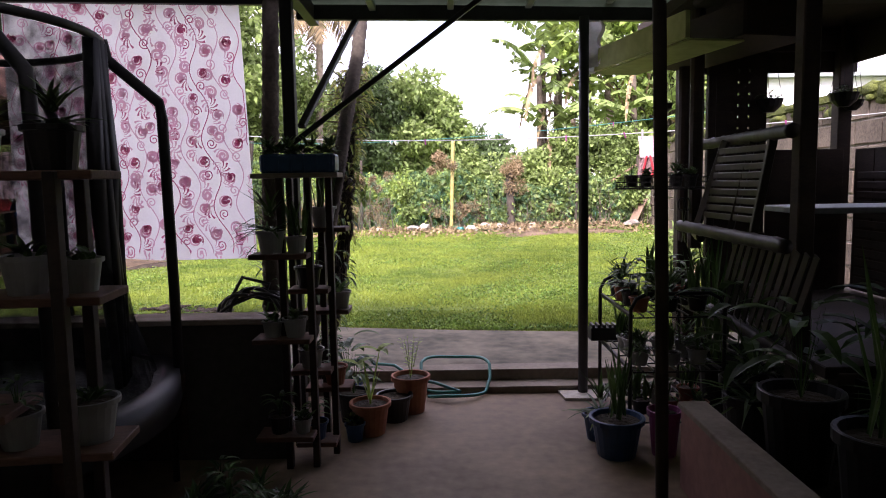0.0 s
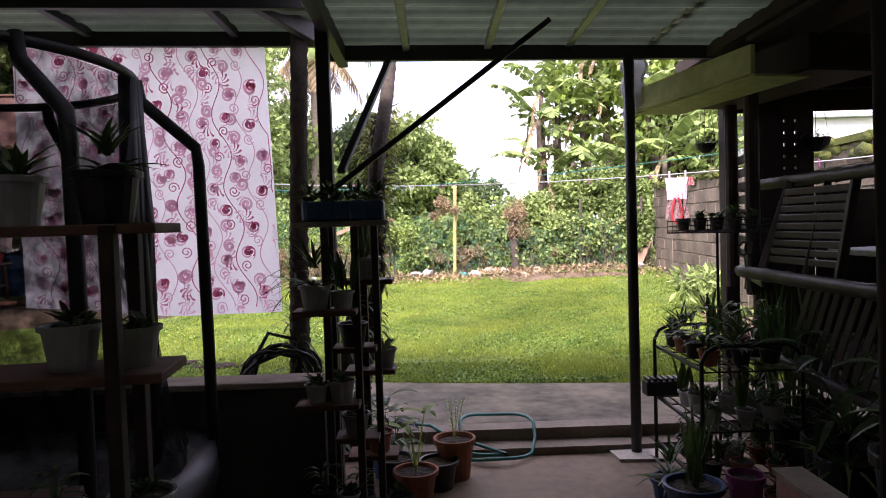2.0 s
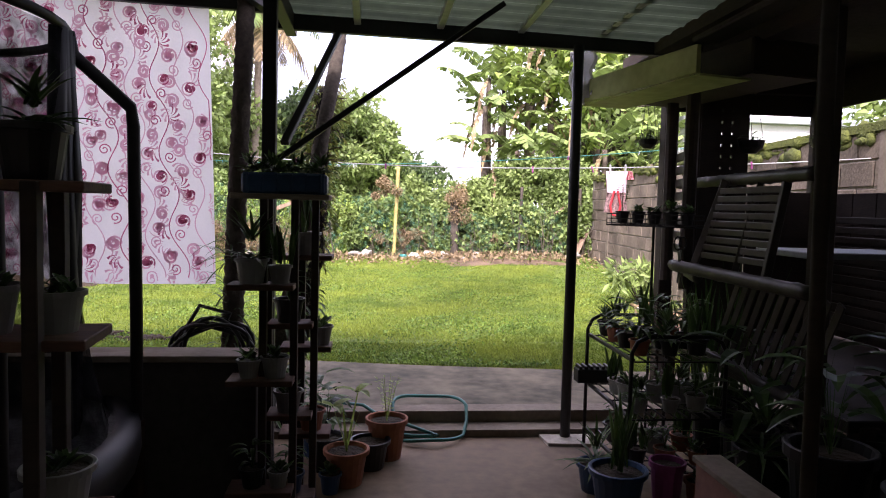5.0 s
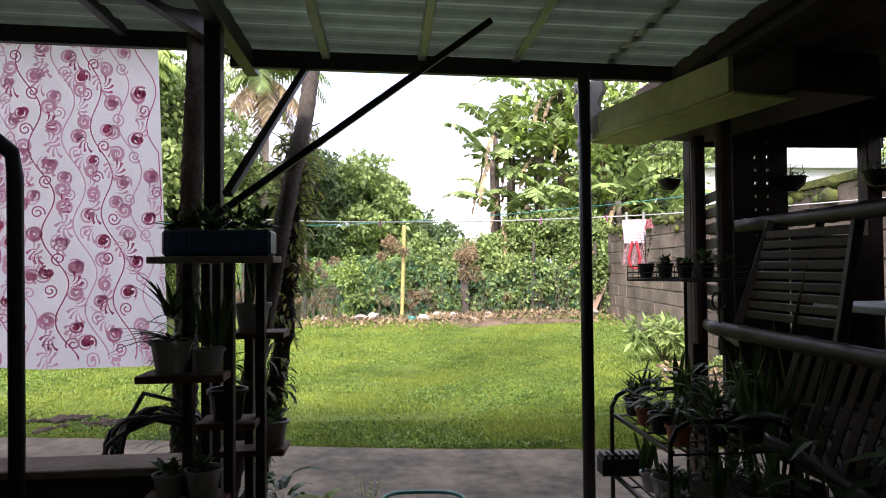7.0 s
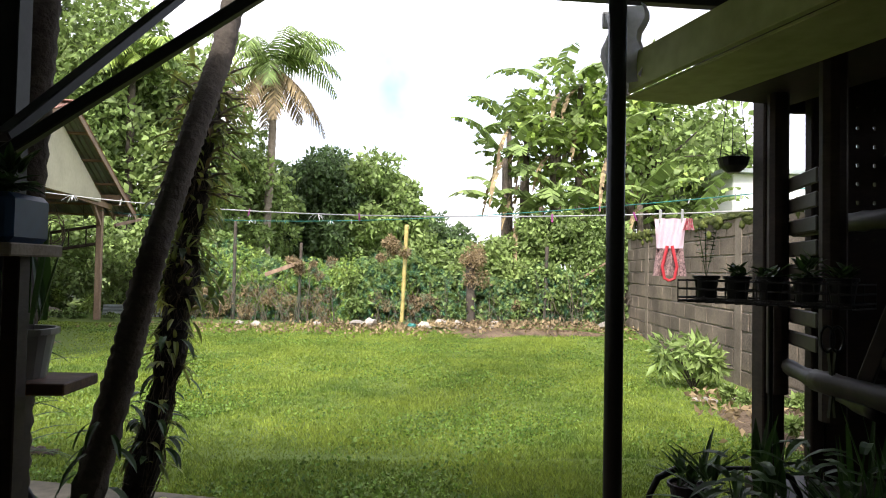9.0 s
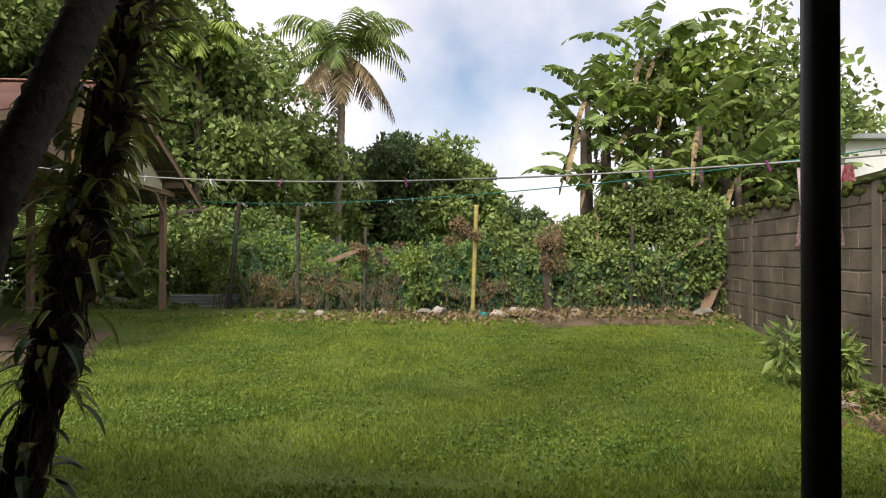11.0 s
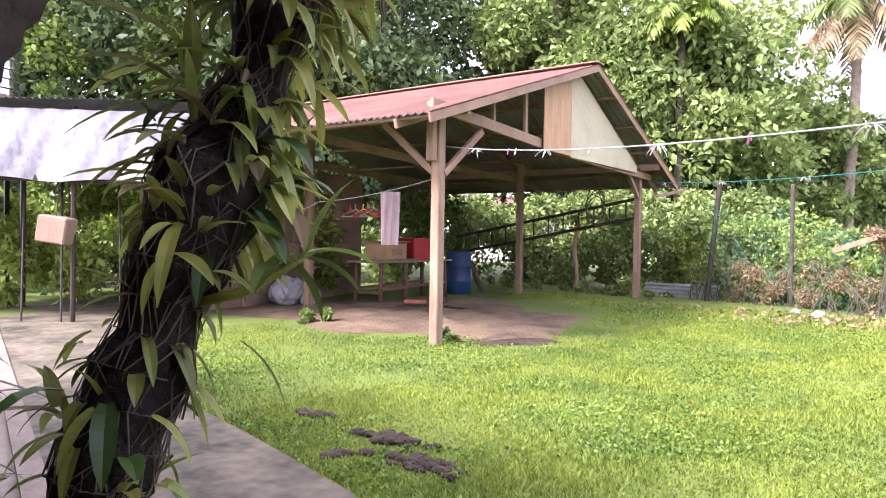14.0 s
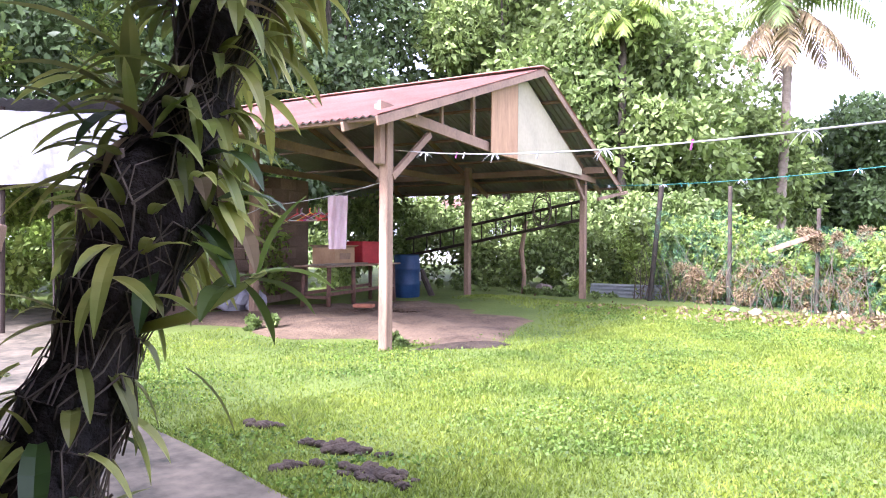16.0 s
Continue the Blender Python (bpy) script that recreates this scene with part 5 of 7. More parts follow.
# ---- block wall of the yard ----
W0, W1 = Vector((3.98, 2.8, 0.05)), Vector((5.42, 17.6, 0.05))
wd = (W1 - W0).normalized()
wang = math.degrees(math.atan2(wd.y, wd.x))
WL = (W1 - W0).length
we = tagged(thing("wall_east", "weathered grey hollow-block garden wall with mossy top", "wall", at=W0), kind="structure")
we.rotation_euler[2] = radians(wang)
part("mortar_core", box((WL, 0.11, 2.3), pose(WL / 2, 0, 1.15)), M_MORTAR, we)
part("moss_cap", slab([(0, -0.1), (WL, -0.1), (WL, 0.1), (0, 0.1)], 2.28, 2.36), M_MOSS, we, "band of green moss along the top")
mz = bmesh.new()
rnd = random.Random(77)
for i in range(260):
    bmesh.ops.create_icosphere(mz, subdivisions=1, radius=1, matrix=pose(rnd.uniform(0, WL), rnd.uniform(0.03, 0.1), 2.34 - abs(rnd.gauss(0, 0.09))) @ Matrix.Diagonal((rnd.uniform(0.08, 0.25), 0.03, rnd.uniform(0.03, 0.1), 1)))
part("moss_clumps", mz, M_MOSS, we, "ragged cushions of moss", smooth=True)
for x in (3.2, 8.4, 13.1):
    part("pillar", box((0.22, 0.17, 2.31), pose(x, 0, 1.155), 0.006), M_KERB, we)

# ---- yard: dirt, litter, rubble ----
rng = np.random.default_rng(5)


def mound(name, label, at, rx, ry, h, mat, seed, turn=0, category="soil"):
    rr = random.Random(seed)
    bm = bmesh.new()
    rows, n = [], 40
    for j, s in enumerate((0.0, 0.3, 0.55, 0.75, 0.9, 1.0)):
        row = []
        for k in range(n):
            a = 2 * math.pi * k / n
            edge = 1 + 0.18 * math.sin(3 * a + seed) + 0.12 * math.sin(7 * a + 2 * seed) + 0.05 * rr.random()
            z = h * (1 - s ** 3) * (0.7 + 0.6 * rr.random()) if s < 1 else -0.02
            row.append(bm.verts.new((rx * s * edge * math.cos(a), ry * s * edge * math.sin(a), z)))
        rows.append(row)
    for a, b in zip(rows, rows[1:]):
        for k in range(n):
            bm.faces.new((a[k], a[(k + 1) % n], b[(k + 1) % n], b[k]))
    bmesh.ops.remove_doubles(bm, verts=bm.verts[:], dist=1e-4)
    ob = part(name, bm, mat, smooth=True)
    ob.matrix_world = pose(*at, 0, 0, turn)
    return tagged(ob, label, category, kind="stuff")


mound("soil_patch", "bare trodden brown soil under the shed", (-8.4, 13.7, G), 3.2, 3.0, 0.14, M_DIRT, 2, -8)
mound("soil_patch", "dug dark soil at the lawn's edge", (-5.05, 11.85, G), 0.75, 0.16, 0.07, M_DARKDIRT, 5, 62)


def clods(at, rx, ry, turn, seed, count):
    """A heap of rough dark clods of earth."""
    rr = random.Random(seed)
    bm = bmesh.new()
    for k in range(count):
        s = rr.uniform(0.014, 0.045)
        x, y = rr.gauss(0, rx * 0.5), rr.gauss(0, ry * 0.5)
        made = bmesh.ops.create_icosphere(bm, subdivisions=2, radius=s, matrix=pose(x, y, s * 0.25) @ Matrix.Diagonal((1.3, 1.0, 0.6, 1)))
        for v in made["verts"]:
            v.co += Vector((1, 1, 1)) * 0.35 * s * noise.noise(v.co * 28 + Vector((seed, k, 0)))
    ob = part("soil_clod", bm, M_DARKDIRT)
    ob.matrix_world = pose(*at, 0, 0, turn)
    tagged(ob, "heap of dug dark soil clods on the lawn", "soil", kind="stuff")


clods((-3.14, 7.42, G), 0.1, 0.05, 60, 1, 14)
clods((-3.2, 7.88, G), 0.26, 0.08, 12, 2, 50)
clods((-2.62, 7.66, G), 0.24, 0.09, 12, 3, 50)
clods((-4.08, 7.9, G), 0.2, 0.05, 12, 4, 12)
mound("leaf_litter", "dry leaves and soil below the fence", (2.6, 16.4, 0.2), 1.9, 0.8, 0.12, M_DIRT, 14)
mound("leaf_litter", "dry leaves and soil below the fence", (-2.4, 17.1, 0.14), 3.0, 0.5, 0.08, M_DIRT, 16)
mound("leaf_litter", "dry leaves and rubble below the garden wall", (4.0, 8.2, G), 0.5, 1.6, 0.09, M_DIRT, 18)
n = 2600
p = np.stack([rng.normal(1.2, 2.6, n), rng.normal(16.7, 0.5, n), np.zeros(n)], 1)
p[:, 2] = [ground_z(a, b) + 0.06 + 0.08 * (0.8 < a < 4.4) for a, b, _ in p]
q = np.stack([rng.normal(4.0, 0.35, 500), rng.uniform(6.6, 10.2, 500), np.full(500, G + 0.1)], 1)
tagged(part("fallen_leaves", leaves("fallen_leaves", np.concatenate([p, q]), 0.09, rng, 0.4, 0.2), M_LEAF_DRY), "dry brown fallen leaves", "leaf litter", kind="stuff")


def rock(at, s, mat, label, seed, flat=0.6):
    rr = random.Random(seed)
    bm = bmesh.new()
    bmesh.ops.create_icosphere(bm, subdivisions=2, radius=1)
    for v in bm.verts:
        v.co *= 0.8 + 0.4 * noise.noise(v.co * 1.3 + Vector((seed, 0, 0)))
    bmesh.ops.transform(bm, matrix=Matrix.Diagonal((s * rr.uniform(0.8, 1.5), s, s * flat, 1)), verts=bm.verts[:])
    ob = part("stone", bm, mat)
    ob.matrix_world = pose(at[0], at[1], at[2] + s * flat * 0.5, rr.uniform(-10, 10), 0, rr.uniform(0, 360))
    return tagged(ob, label, "stone", "rubble along the fence")


for i, (x, y, s, m) in enumerate(((-0.75, 17.0, 0.14, M_STONE), (-0.45, 16.9, 0.2, M_STONE), (0.75, 16.9, 0.16, M_STONE), (1.08, 16.95, 0.22, M_STONE), (1.42, 16.95, 0.2, M_STONE), (2.25, 17.0, 0.17, M_STONE),
                                  (4.75, 17.1, 0.18, M_STONE), (-3.3, 17.4, 0.1, M_STONE), (-2.9, 17.2, 0.12, M_STONE), (0.45, 16.8, 0.12, M_HOSE), (-1.6, 17.2, 0.1, M_STONE), (3.4, 16.8, 0.1, M_STONE), (1.9, 16.6, 0.09, M_STONE))):
    rock((x, y, ground_z(x, y) + 0.03), s, m, "pale rubble stone below the fence" if m is M_STONE else "crumpled teal plastic below the fence", i)
for i in range(26):
    rr = random.Random(300 + i)
    rock((4.05 + rr.uniform(-0.5, 0.3), 6.4 + rr.random() * 3.6, G + 0.03), rr.uniform(0.03, 0.08), M_STONE, "small pale rubble below the garden wall", i + 40)
plank = tagged(part("board", bar((4.75, 17.2, 0.3), (5.15, 17.45, 1.0), 0.25, 0.03), M_BEAM), "old brown board leaning on the wall", "board")
rock((-8.55, 19.9, 0.12), 0.34, M_KERB, "large grey boulder by the shed", 91, 0.75)
iron = thing("roof_sheet", "bent galvanised roof sheet lying on edge", "metal sheet", at=(-6.3, 19.3, 0.12))
part("metal_sheet", sheet((-0.75, 0, 0.0), (0, 0.12, 0.42), (1.7, 0.0, 0.02), 0.08, 0.02), M_ZINC, iron)


# ---- fence: posts, net, vines ----
def fence():
    t = thing("fence", "bamboo-post garden fence with sagging green net", "fence", at=(0, 17.3, 0.1))
    posts = ((-5.4, 18.8, 2.6, 0.055, M_BAMBOO, 0.25), (-3.75, 18.7, 2.5, 0.04, M_BARK, 0.0), (-2.15, 18.2, 2.0, 0.035, M_BARK, 0.03), (0.22, 17.05, 2.4, 0.045, M_YBAMBOO, 0.08), (1.75, 17.2, 1.7, 0.1, M_BARK, -0.05), (3.4, 17.4, 2.0, 0.04, M_BARK, 0.05), (5.0, 17.5, 2.0, 0.04, M_BARK, 0.0))
    for x, y, h, r, m, lean in posts:
        b = Vector((x, y - 17.3, 0.0))
        part("fence_post", bamboo(b, b + Vector((lean, 0, h)), r), m, t, smooth=True)
    for (x0, y0, h0, *_), (x1, y1, h1, *_) in zip(posts, posts[1:]):
        bm = bmesh.new()
        rows = []
        for i in range(13):
            s = i / 12
            sag = 0.28 * math.sin(math.pi * s)
            zt = (h0 * 0.86 * (1 - s) + h1 * 0.86 * s) - sag
            rows.append([bm.verts.new((x0 + (x1 - x0) * s, y0 + (y1 - y0) * s - 17.3 - 0.06 + 0.03 * math.sin(5 * s + k), zt * k / 5)) for k in range(6)])
        for a, b in zip(rows, rows[1:]):
            for k in range(5):
                bm.faces.new((a[k], b[k], b[k + 1], a[k + 1]))
        part("net_panel", bm, M_GREEN_NET, t, "thin green fence netting", smooth=True)
    part("loose_lath", bar((-2.9, 0.75, 1.25), (-2.1, 0.75, 1.55), 0.05, 0.09), M_LUMBER, t)
    part("loose_lath", bar((4.3, 0.1, 1.35), (4.95, 0.12, 1.75), 0.03, 0.05), M_LUMBER, t)
    return t


fence()


def thicket(label, boxes, mat, seed, leaf, per, name="hedge", dry=0.0, kind="stuff", width=0.42):
    """Leaves in loose clumps that fill boxes (x0, x1, y0, y1, z0, z1, clumps)."""
    g = np.random.default_rng(seed)
    cs, rs = [], []
    for x0, x1, y0, y1, z0, z1, c in boxes:
        for _ in range(c):
            cs.append(np.array((g.uniform(x0, x1), g.uniform(y0, y1), z0 + (z1 - z0) * g.random() ** 0.8)))
            rs.append(g.uniform(0.25, 0.6) * min(1.0, (z1 - z0) * 0.5))
    p, o = clump_points(g, cs, rs, per, 0.9, 0.3)
    p[:, 2] = np.maximum(p[:, 2], 0.12)
    ob = part(name, leaves(name, p, leaf, g, width, 0.3, o * 0.5), mat)
    return tagged(ob, label, "hedge" if name == "hedge" else "undergrowth", kind=kind)


# low vine hedge along the fence, lighter and darker sorts mixed
thicket("tangled green vines over the fence", [(-6.4, -3.6, 19.4, 20.3, 0.2, 1.8, 46), (-3.6, -1.2, 18.8, 19.5, 0.2, 1.5, 40), (-1.2, 1.5, 17.6, 18.4, 0.2, 1.5, 44)], M_LEAF_LIGHT, 31, 0.085, 400)
thicket("tangled green creeper over the fence", [(-5.5, -2.4, 19.2, 19.9, 0.6, 1.7, 26), (-1.0, 0.6, 17.5, 18.2, 0.6, 1.6, 22), (0.6, 3.2, 17.5, 18.5, 0.4, 2.2, 46), (3.0, 5.6, 17.7, 18.8, 1.2, 2.7, 54)], M_LEAF_MID, 32, 0.12, 330)
thicket("dark shaded creeper below the fence", [(2.2, 5.5, 17.4, 18.2, 0.2, 1.6, 50), (0.8, 2.4, 17.4, 18, 0.2, 1.5, 20)], M_LEAF_MID, 33, 0.11, 330)
thicket("dry brown vines in the fence", [(-4.8, -0.6, 18.3, 19.1, 0.2, 1.0, 34), (-0.4, 3.0, 17.2, 17.8, 0.15, 0.9, 30), (-2.4, -1.4, 18, 18.4, 1.3, 1.8, 8), (-0.3, 0.3, 17, 17.3, 1.6, 2.2, 6), (1.6, 2.0, 17, 17.4, 1.0, 2.0, 8)], M_LEAF_DRY, 34, 0.075, 260, width=0.22)
tw = bmesh.new()
rnd = random.Random(66)
for i in range(260):
    x = rnd.uniform(-6, 5.3)
    y = 17.25 + rnd.uniform(0, 0.5) + max(0, (0.3 - x)) * 0.28
    h = rnd.uniform(0.6, 1.8)
    pts = [(x, y, 0.1), (x + rnd.uniform(-0.25, 0.25), y + rnd.uniform(-0.2, 0.1), h * 0.5), (x + rnd.uniform(-0.6, 0.6), y + rnd.uniform(-0.3, 0.2), h)]
    tube(pts, [0.012, 0.008, 0.003], 4, tw)
tagged(part("dry_stems", tw, M_ROOT), "dry woody vine stems through the fence", "undergrowth", kind="stuff")
# weedy field and bushes beyond the fence and round the shed
thicket("weedy yellow-green field beyond the fence", [(-9, 6, 19.8, 33, 0.1, 0.9, 260), (-4, 2, 21, 30, 0.4, 1.5, 80)], M_LEAF_LIGHT, 35, 0.16, 170, name="weeds", width=0.2)
thicket("bright green undergrowth behind the shed", [(-12.5, -6.8, 20.4, 22.5, 0.2, 2.6, 90), (-14, -12, 16.5, 21, 0.2, 2.6, 50), (-6.8, -4.5, 20, 21.5, 0.3, 2.3, 30)], M_LEAF_MID, 36, 0.15, 260, name="undergrowth")
thicket("bright green shrubs beyond the tarpaulin roof", [(-22, -13, 8.0, 13.5, 0.2, 2.6, 110), (-17, -11.5, 11.5, 14, 0.2, 3.2, 70)], M_LEAF_LIGHT, 37, 0.16, 230, name="undergrowth")
thicket("low green weeds at the soil's edge", [(-8.4, -6.2, 18.2, 19.4, 0.1, 0.4, 26), (-11, -8, 18.3, 19.4, 0.1, 0.45, 24), (-8.9, -8.0, 11.0, 11.4, 0.1, 0.3, 6), (-6.1, -5.7, 11.3, 11.6, 0.1, 0.2, 3), (3.5, 4.4, 6.2, 10, 0.1, 0.3, 14)], M_LEAF_MID, 38, 0.08, 150, name="undergrowth")


def shrub(at):
    t = thing("shrub", "leafy bright green shrub beside the garden wall", "shrub", at=at)
    g = np.random.default_rng(9)
    rr = random.Random(9)
    bm = bmesh.new()
    cs = []
    for k in range(12):
        a = k * 2.4
        e = Vector((0.42 * math.cos(a) * rr.uniform(0.4, 1), 0.42 * math.sin(a) * rr.uniform(0.4, 1), rr.uniform(0.25, 0.6)))
        tube([(0, 0, -0.02), e * 0.5 + Vector((0, 0, 0.1)), e], [0.012, 0.009, 0.004], 5, bm)
        cs.append(np.array(e))
    part("stems", bm, M_BARK, t)
    p, o = clump_points(g, cs, [0.16] * 12, 42, 0.8, 0.3)
    part("leaves", leaves("leaves", p, 0.17, g, 0.24, 0.35, o), M_LEAF_MID, t)


shrub((3.95, 10.8, G))

# ---- clothes lines ----


def sagging(a, b, sag, n=24):
    a, b = Vector(a), Vector(b)
    return [a.lerp(b, i / n) - Vector((0, 0, sag * 4 * (i / n) * (1 - i / n))) for i in range(n + 1)]


def clothes_line(label, a, b, sag, mat, pegs, seed):
    pts = sagging(a, b, sag)
    t = thing("clothes_line", label, "clothes line", at=pts[0])
    o = pts[0]
    part("cord", tube([q - o for q in pts], 0.006, 6), mat, t, smooth=True)
    rr = random.Random(seed)
    for k in range(pegs):
        s = rr.uniform(0.05, 0.95) * 24
        i = int(s)
        q = pts[i].lerp(pts[i + 1], s - i) - o
        part("peg", box((0.012, 0.016, 0.07), pose(q.x, q.y, q.z - 0.015, 0, rr.uniform(-25, 25), rr.uniform(0, 90)), 0.003), rr.choice((M_WHITEPOT, M_HOSE, M_WHITEPOT, M_PURPLE)), t)
    for k in range(4):
        s = 2 + 3.4 * k
        i = int(s)
        q = pts[i].lerp(pts[i + 1], s - i) - o
        part("knot", blades("knot", rosette(rr, 6, 0.12, 0.012, -0.3, 0.9, base=tuple(q), jitter=0.01)), M_WHITE, t)


clothes_line("sagging white clothes line with pegs and knots", (-5.68, 11.12, 2.62), (4.4, 6.15, 2.1), 0.32, M_WHITEPOT, 9, 1)
clothes_line("thin teal clothes line with pegs", (-6.75, 18.4, 2.75), (4.6, 9.3, 2.5), 0.3, M_HOSE, 10, 2)

dress = thing("baby_dress", "small pink and white dress pegged on the line", "dress", at=(2.2, 7.22, 1.5))


def cloth_strip(w0, w1, h, z, n=14, m=8, wave=0.015, k=9.0):
    vs = [Vector(((w0 + (w1 - w0) * j / m) * (i / n - 0.5), wave * math.sin(k * i / n * 2 + j * 0.4), z - h * j / m)) for j in range(m + 1) for i in range(n + 1)]
    return mesh_from("cloth", vs, [(j * (n + 1) + i, j * (n + 1) + i + 1, (j + 1) * (n + 1) + i + 1, (j + 1) * (n + 1) + i) for j in range(m) for i in range(n)])


M_PINKCLOTH = material("pale_pink_cloth", (0.8, 0.64, 0.68), (0.72, 0.52, 0.57), 0.95, coarse=8, fine=60, bump=0.2, depth=0.002, through_light=0.3)
M_REDSPOT = material("spotted_red_cloth", (0.62, 0.05, 0.12), (0.7, 0.55, 0.5), 0.95, coarse=40, fine=80, bump=0.2, depth=0.002, through_light=0.3)
M_DARKSPOT = material("spotted_dark_cloth", (0.5, 0.32, 0.3), (0.05, 0.03, 0.03), 0.95, coarse=60, fine=90, bump=0.2, depth=0.002, through_light=0.2)
part("bodice", cloth_strip(0.13, 0.11, 0.13, 0.27), M_PINKCLOTH, dress, smooth=True)
part("skirt", cloth_strip(0.11, 0.14, 0.12, 0.14), M_DARKSPOT, dress, "dark spotted skirt with red trim", smooth=True)
for s in (-1, 1):
    part("strap", tube([(s * 0.01, -0.02, 0.15), (s * 0.03, -0.025, 0.06), (s * 0.02, -0.025, 0.01), (0, -0.025, 0.0)], 0.007, 6), M_RED, dress)
part("sleeve", cloth_strip(0.03, 0.05, 0.05, 0.27), M_REDSPOT, dress).location = (0.075, 0, 0)
for x in (-0.04, 0.05):
    part("peg", box((0.012, 0.016, 0.06), pose(x, 0, 0.28), 0.003), M_WHITEPOT, dress)
dress.rotation_euler[2] = radians(-23)
dress.scale = (1.7, 1.7, 1.7)

# ---- open shed ----
SHED = pose(-5.75, 11.05, G - 0.02, 0, 0, 8)


def shed():
    t = thing("shed", "open timber shed with a faded red corrugated gable roof", "shed")
    t.matrix_world = SHED
    zr, yr, ze0, ye0, ze1, ye1 = 4.37, 4.0, 2.78, -0.85, 2.66, 8.8
    part("roof_slope", sheet((0.5, yr, zr), (-8.2, 0, 0), (0, ye0 - yr, ze0 - zr), 0.11, 0.028), M_SHEDROOF, t, "faded red corrugated sheets")
    part("roof_slope", sheet((-7.7, yr, zr), (8.2, 0, 0), (0, ye1 - yr, ze1 - zr), 0.11, 0.028), M_SHEDROOF, t, "faded red corrugated sheets")
    part("roof_lining", sheet((0.49, yr, zr - 0.012), (-8.18, 0, 0), (0, ye0 - yr, ze0 - zr), 0.11, 0.028), M_ZINC, t, "bare zinc underside of the roof sheets")
    part("roof_lining", sheet((-7.69, yr, zr - 0.012), (8.18, 0, 0), (0, ye1 - yr, ze1 - zr), 0.11, 0.028), M_ZINC, t, "bare zinc underside of the roof sheets")
    part("ridge_cap", bar((0.52, yr, zr + 0.035), (-7.7, yr, zr + 0.035), 0.3, 0.02), M_PINKROOF, t)
    for y, z in ((ye0, ze0), (ye1, ze1)):
        part("barge_board", bar((0.47, yr, zr - 0.05), (0.47, y, z - 0.05), 0.035, 0.11), M_BEAM, t)
        part("rafter", bar((-0.02, yr, zr - 0.08), (-0.02, y, z - 0.08), 0.05, 0.11), M_BEAM, t)
        part("rafter", bar((-3.0, yr, zr - 0.08), (-3.0, y, z - 0.08), 0.05, 0.11), M_BEAM, t)
        part("rafter", bar((-5.6, yr, zr - 0.08), (-5.6, y, z - 0.08), 0.05, 0.11), M_BEAM, t)
        for s in (0.2, 0.42, 0.64, 0.86, 0.985):
            part("purlin", bar((0.46, yr + (y - yr) * s, zr + (z - zr) * s - 0.03), (-7.6, yr + (y - yr) * s, zr + (z - zr) * s - 0.03), 0.06, 0.05), M_BEAM, t)
    for x, y, h in ((0, 0, 3.05), (0, 7.52, 2.95), (-4.1, 1.75, 3.4), (-2.5, 6.8, 3.1), (-5.4, 0.0, 3.05), (-5.4, 7.5, 2.9)):
        part("post", box((0.13, 0.14, h), pose(x, y, h / 2), 0.012), M_LUMBER, t)
    part("post_cheek", box((0.11, 0.1, 0.75), pose(-0.02, -0.122, 2.72), 0.01), M_LUMBER, t)
    for x in (0.0, -3.0, -5.4):
        part("tie_beam", bar((x + 0.1, -0.3, 3.02), (x + 0.1, 4.0, 2.84), 0.05, 0.15), M_BEAM, t)
        part("tie_beam", bar((x + 0.1, 4.0, 2.84), (x + 0.1, 8.0, 2.8), 0.05, 0.13), M_BEAM, t)
    for y in (0.0, 7.5):
        part("wall_plate", bar((0.45, y, 2.98), (-5.6, y, 2.98), 0.06, 0.14), M_BEAM, t)
    part("knee_brace", bar((0.05, 0.05, 2.2), (0.05, 0.95, 2.86), 0.06, 0.09), M_BEAM, t)
    part("knee_brace", bar((0.02, 7.45, 2.35), (0.02, 6.85, 2.8), 0.06, 0.09), M_BEAM, t)
    part("knee_brace", bar((-0.05, 0, 2.2), (-0.9, 0, 2.9), 0.06, 0.09), M_BEAM, t)
    part("king_strut", bar((0.0, 1.35, 2.95), (0.0, 1.35, 3.35), 0.04, 0.06), M_BEAM, t)
    part("king_strut", bar((0.0, 2.3, 2.95), (0.0, 2.3, 3.65), 0.05, 0.08), M_BEAM, t)
    for nm, pts, mt, lb in (("gable_board", [(2.6, 2.8), (3.6, 2.8), (3.6, 4.1), (2.6, 3.78)], M_PLY, "brown plywood gable board"), ("gable_panel", [(3.61, 2.78), (6.9, 2.82), (6.9, 2.95), (4.0, 4.2), (3.61, 4.1)], M_CREAM, "cream fibre-board gable panel")):
        bm = bmesh.new()
        a = [bm.verts.new((0.16, y, z)) for y, z in pts]
        b = [bm.verts.new((0.175, y, z)) for y, z in pts]
        bm.faces.new(a)
        bm.faces.new(b[::-1])
        for i in range(len(pts)):
            j = (i + 1) % len(pts)
            bm.faces.new((a[i], a[j], b[j], b[i]))
        part(nm, bm, mt, t, lb)
    part("eave_prop", bar((0.3, 7.6, 2.35), (0.5, 9.2, 2.6), 0.05, 0.07), M_LUMBER, t)
    return t


M_SHEDROOF = M_PINKROOF
shed()
# back wall of the shed
sw = tagged(thing("wall_shed", "old dark hollow-block wall at the back of the shed", "wall", at=(0, 0, 0)), kind="structure")
sw.matrix_world = SHED @ pose(-5.6, -0.6, 0)
part("mortar_core", box((0.1, 5.4, 2.75), pose(0, 2.7, 1.375)), M_DARKBLOCK, sw)
part("window_hole_frame", box((0.16, 0.5, 0.7), pose(0.02, 0.55, 1.75), 0.01), M_DARKWOOD, sw)


def local(x, y, z):
    return SHED @ Vector((x, y, z))


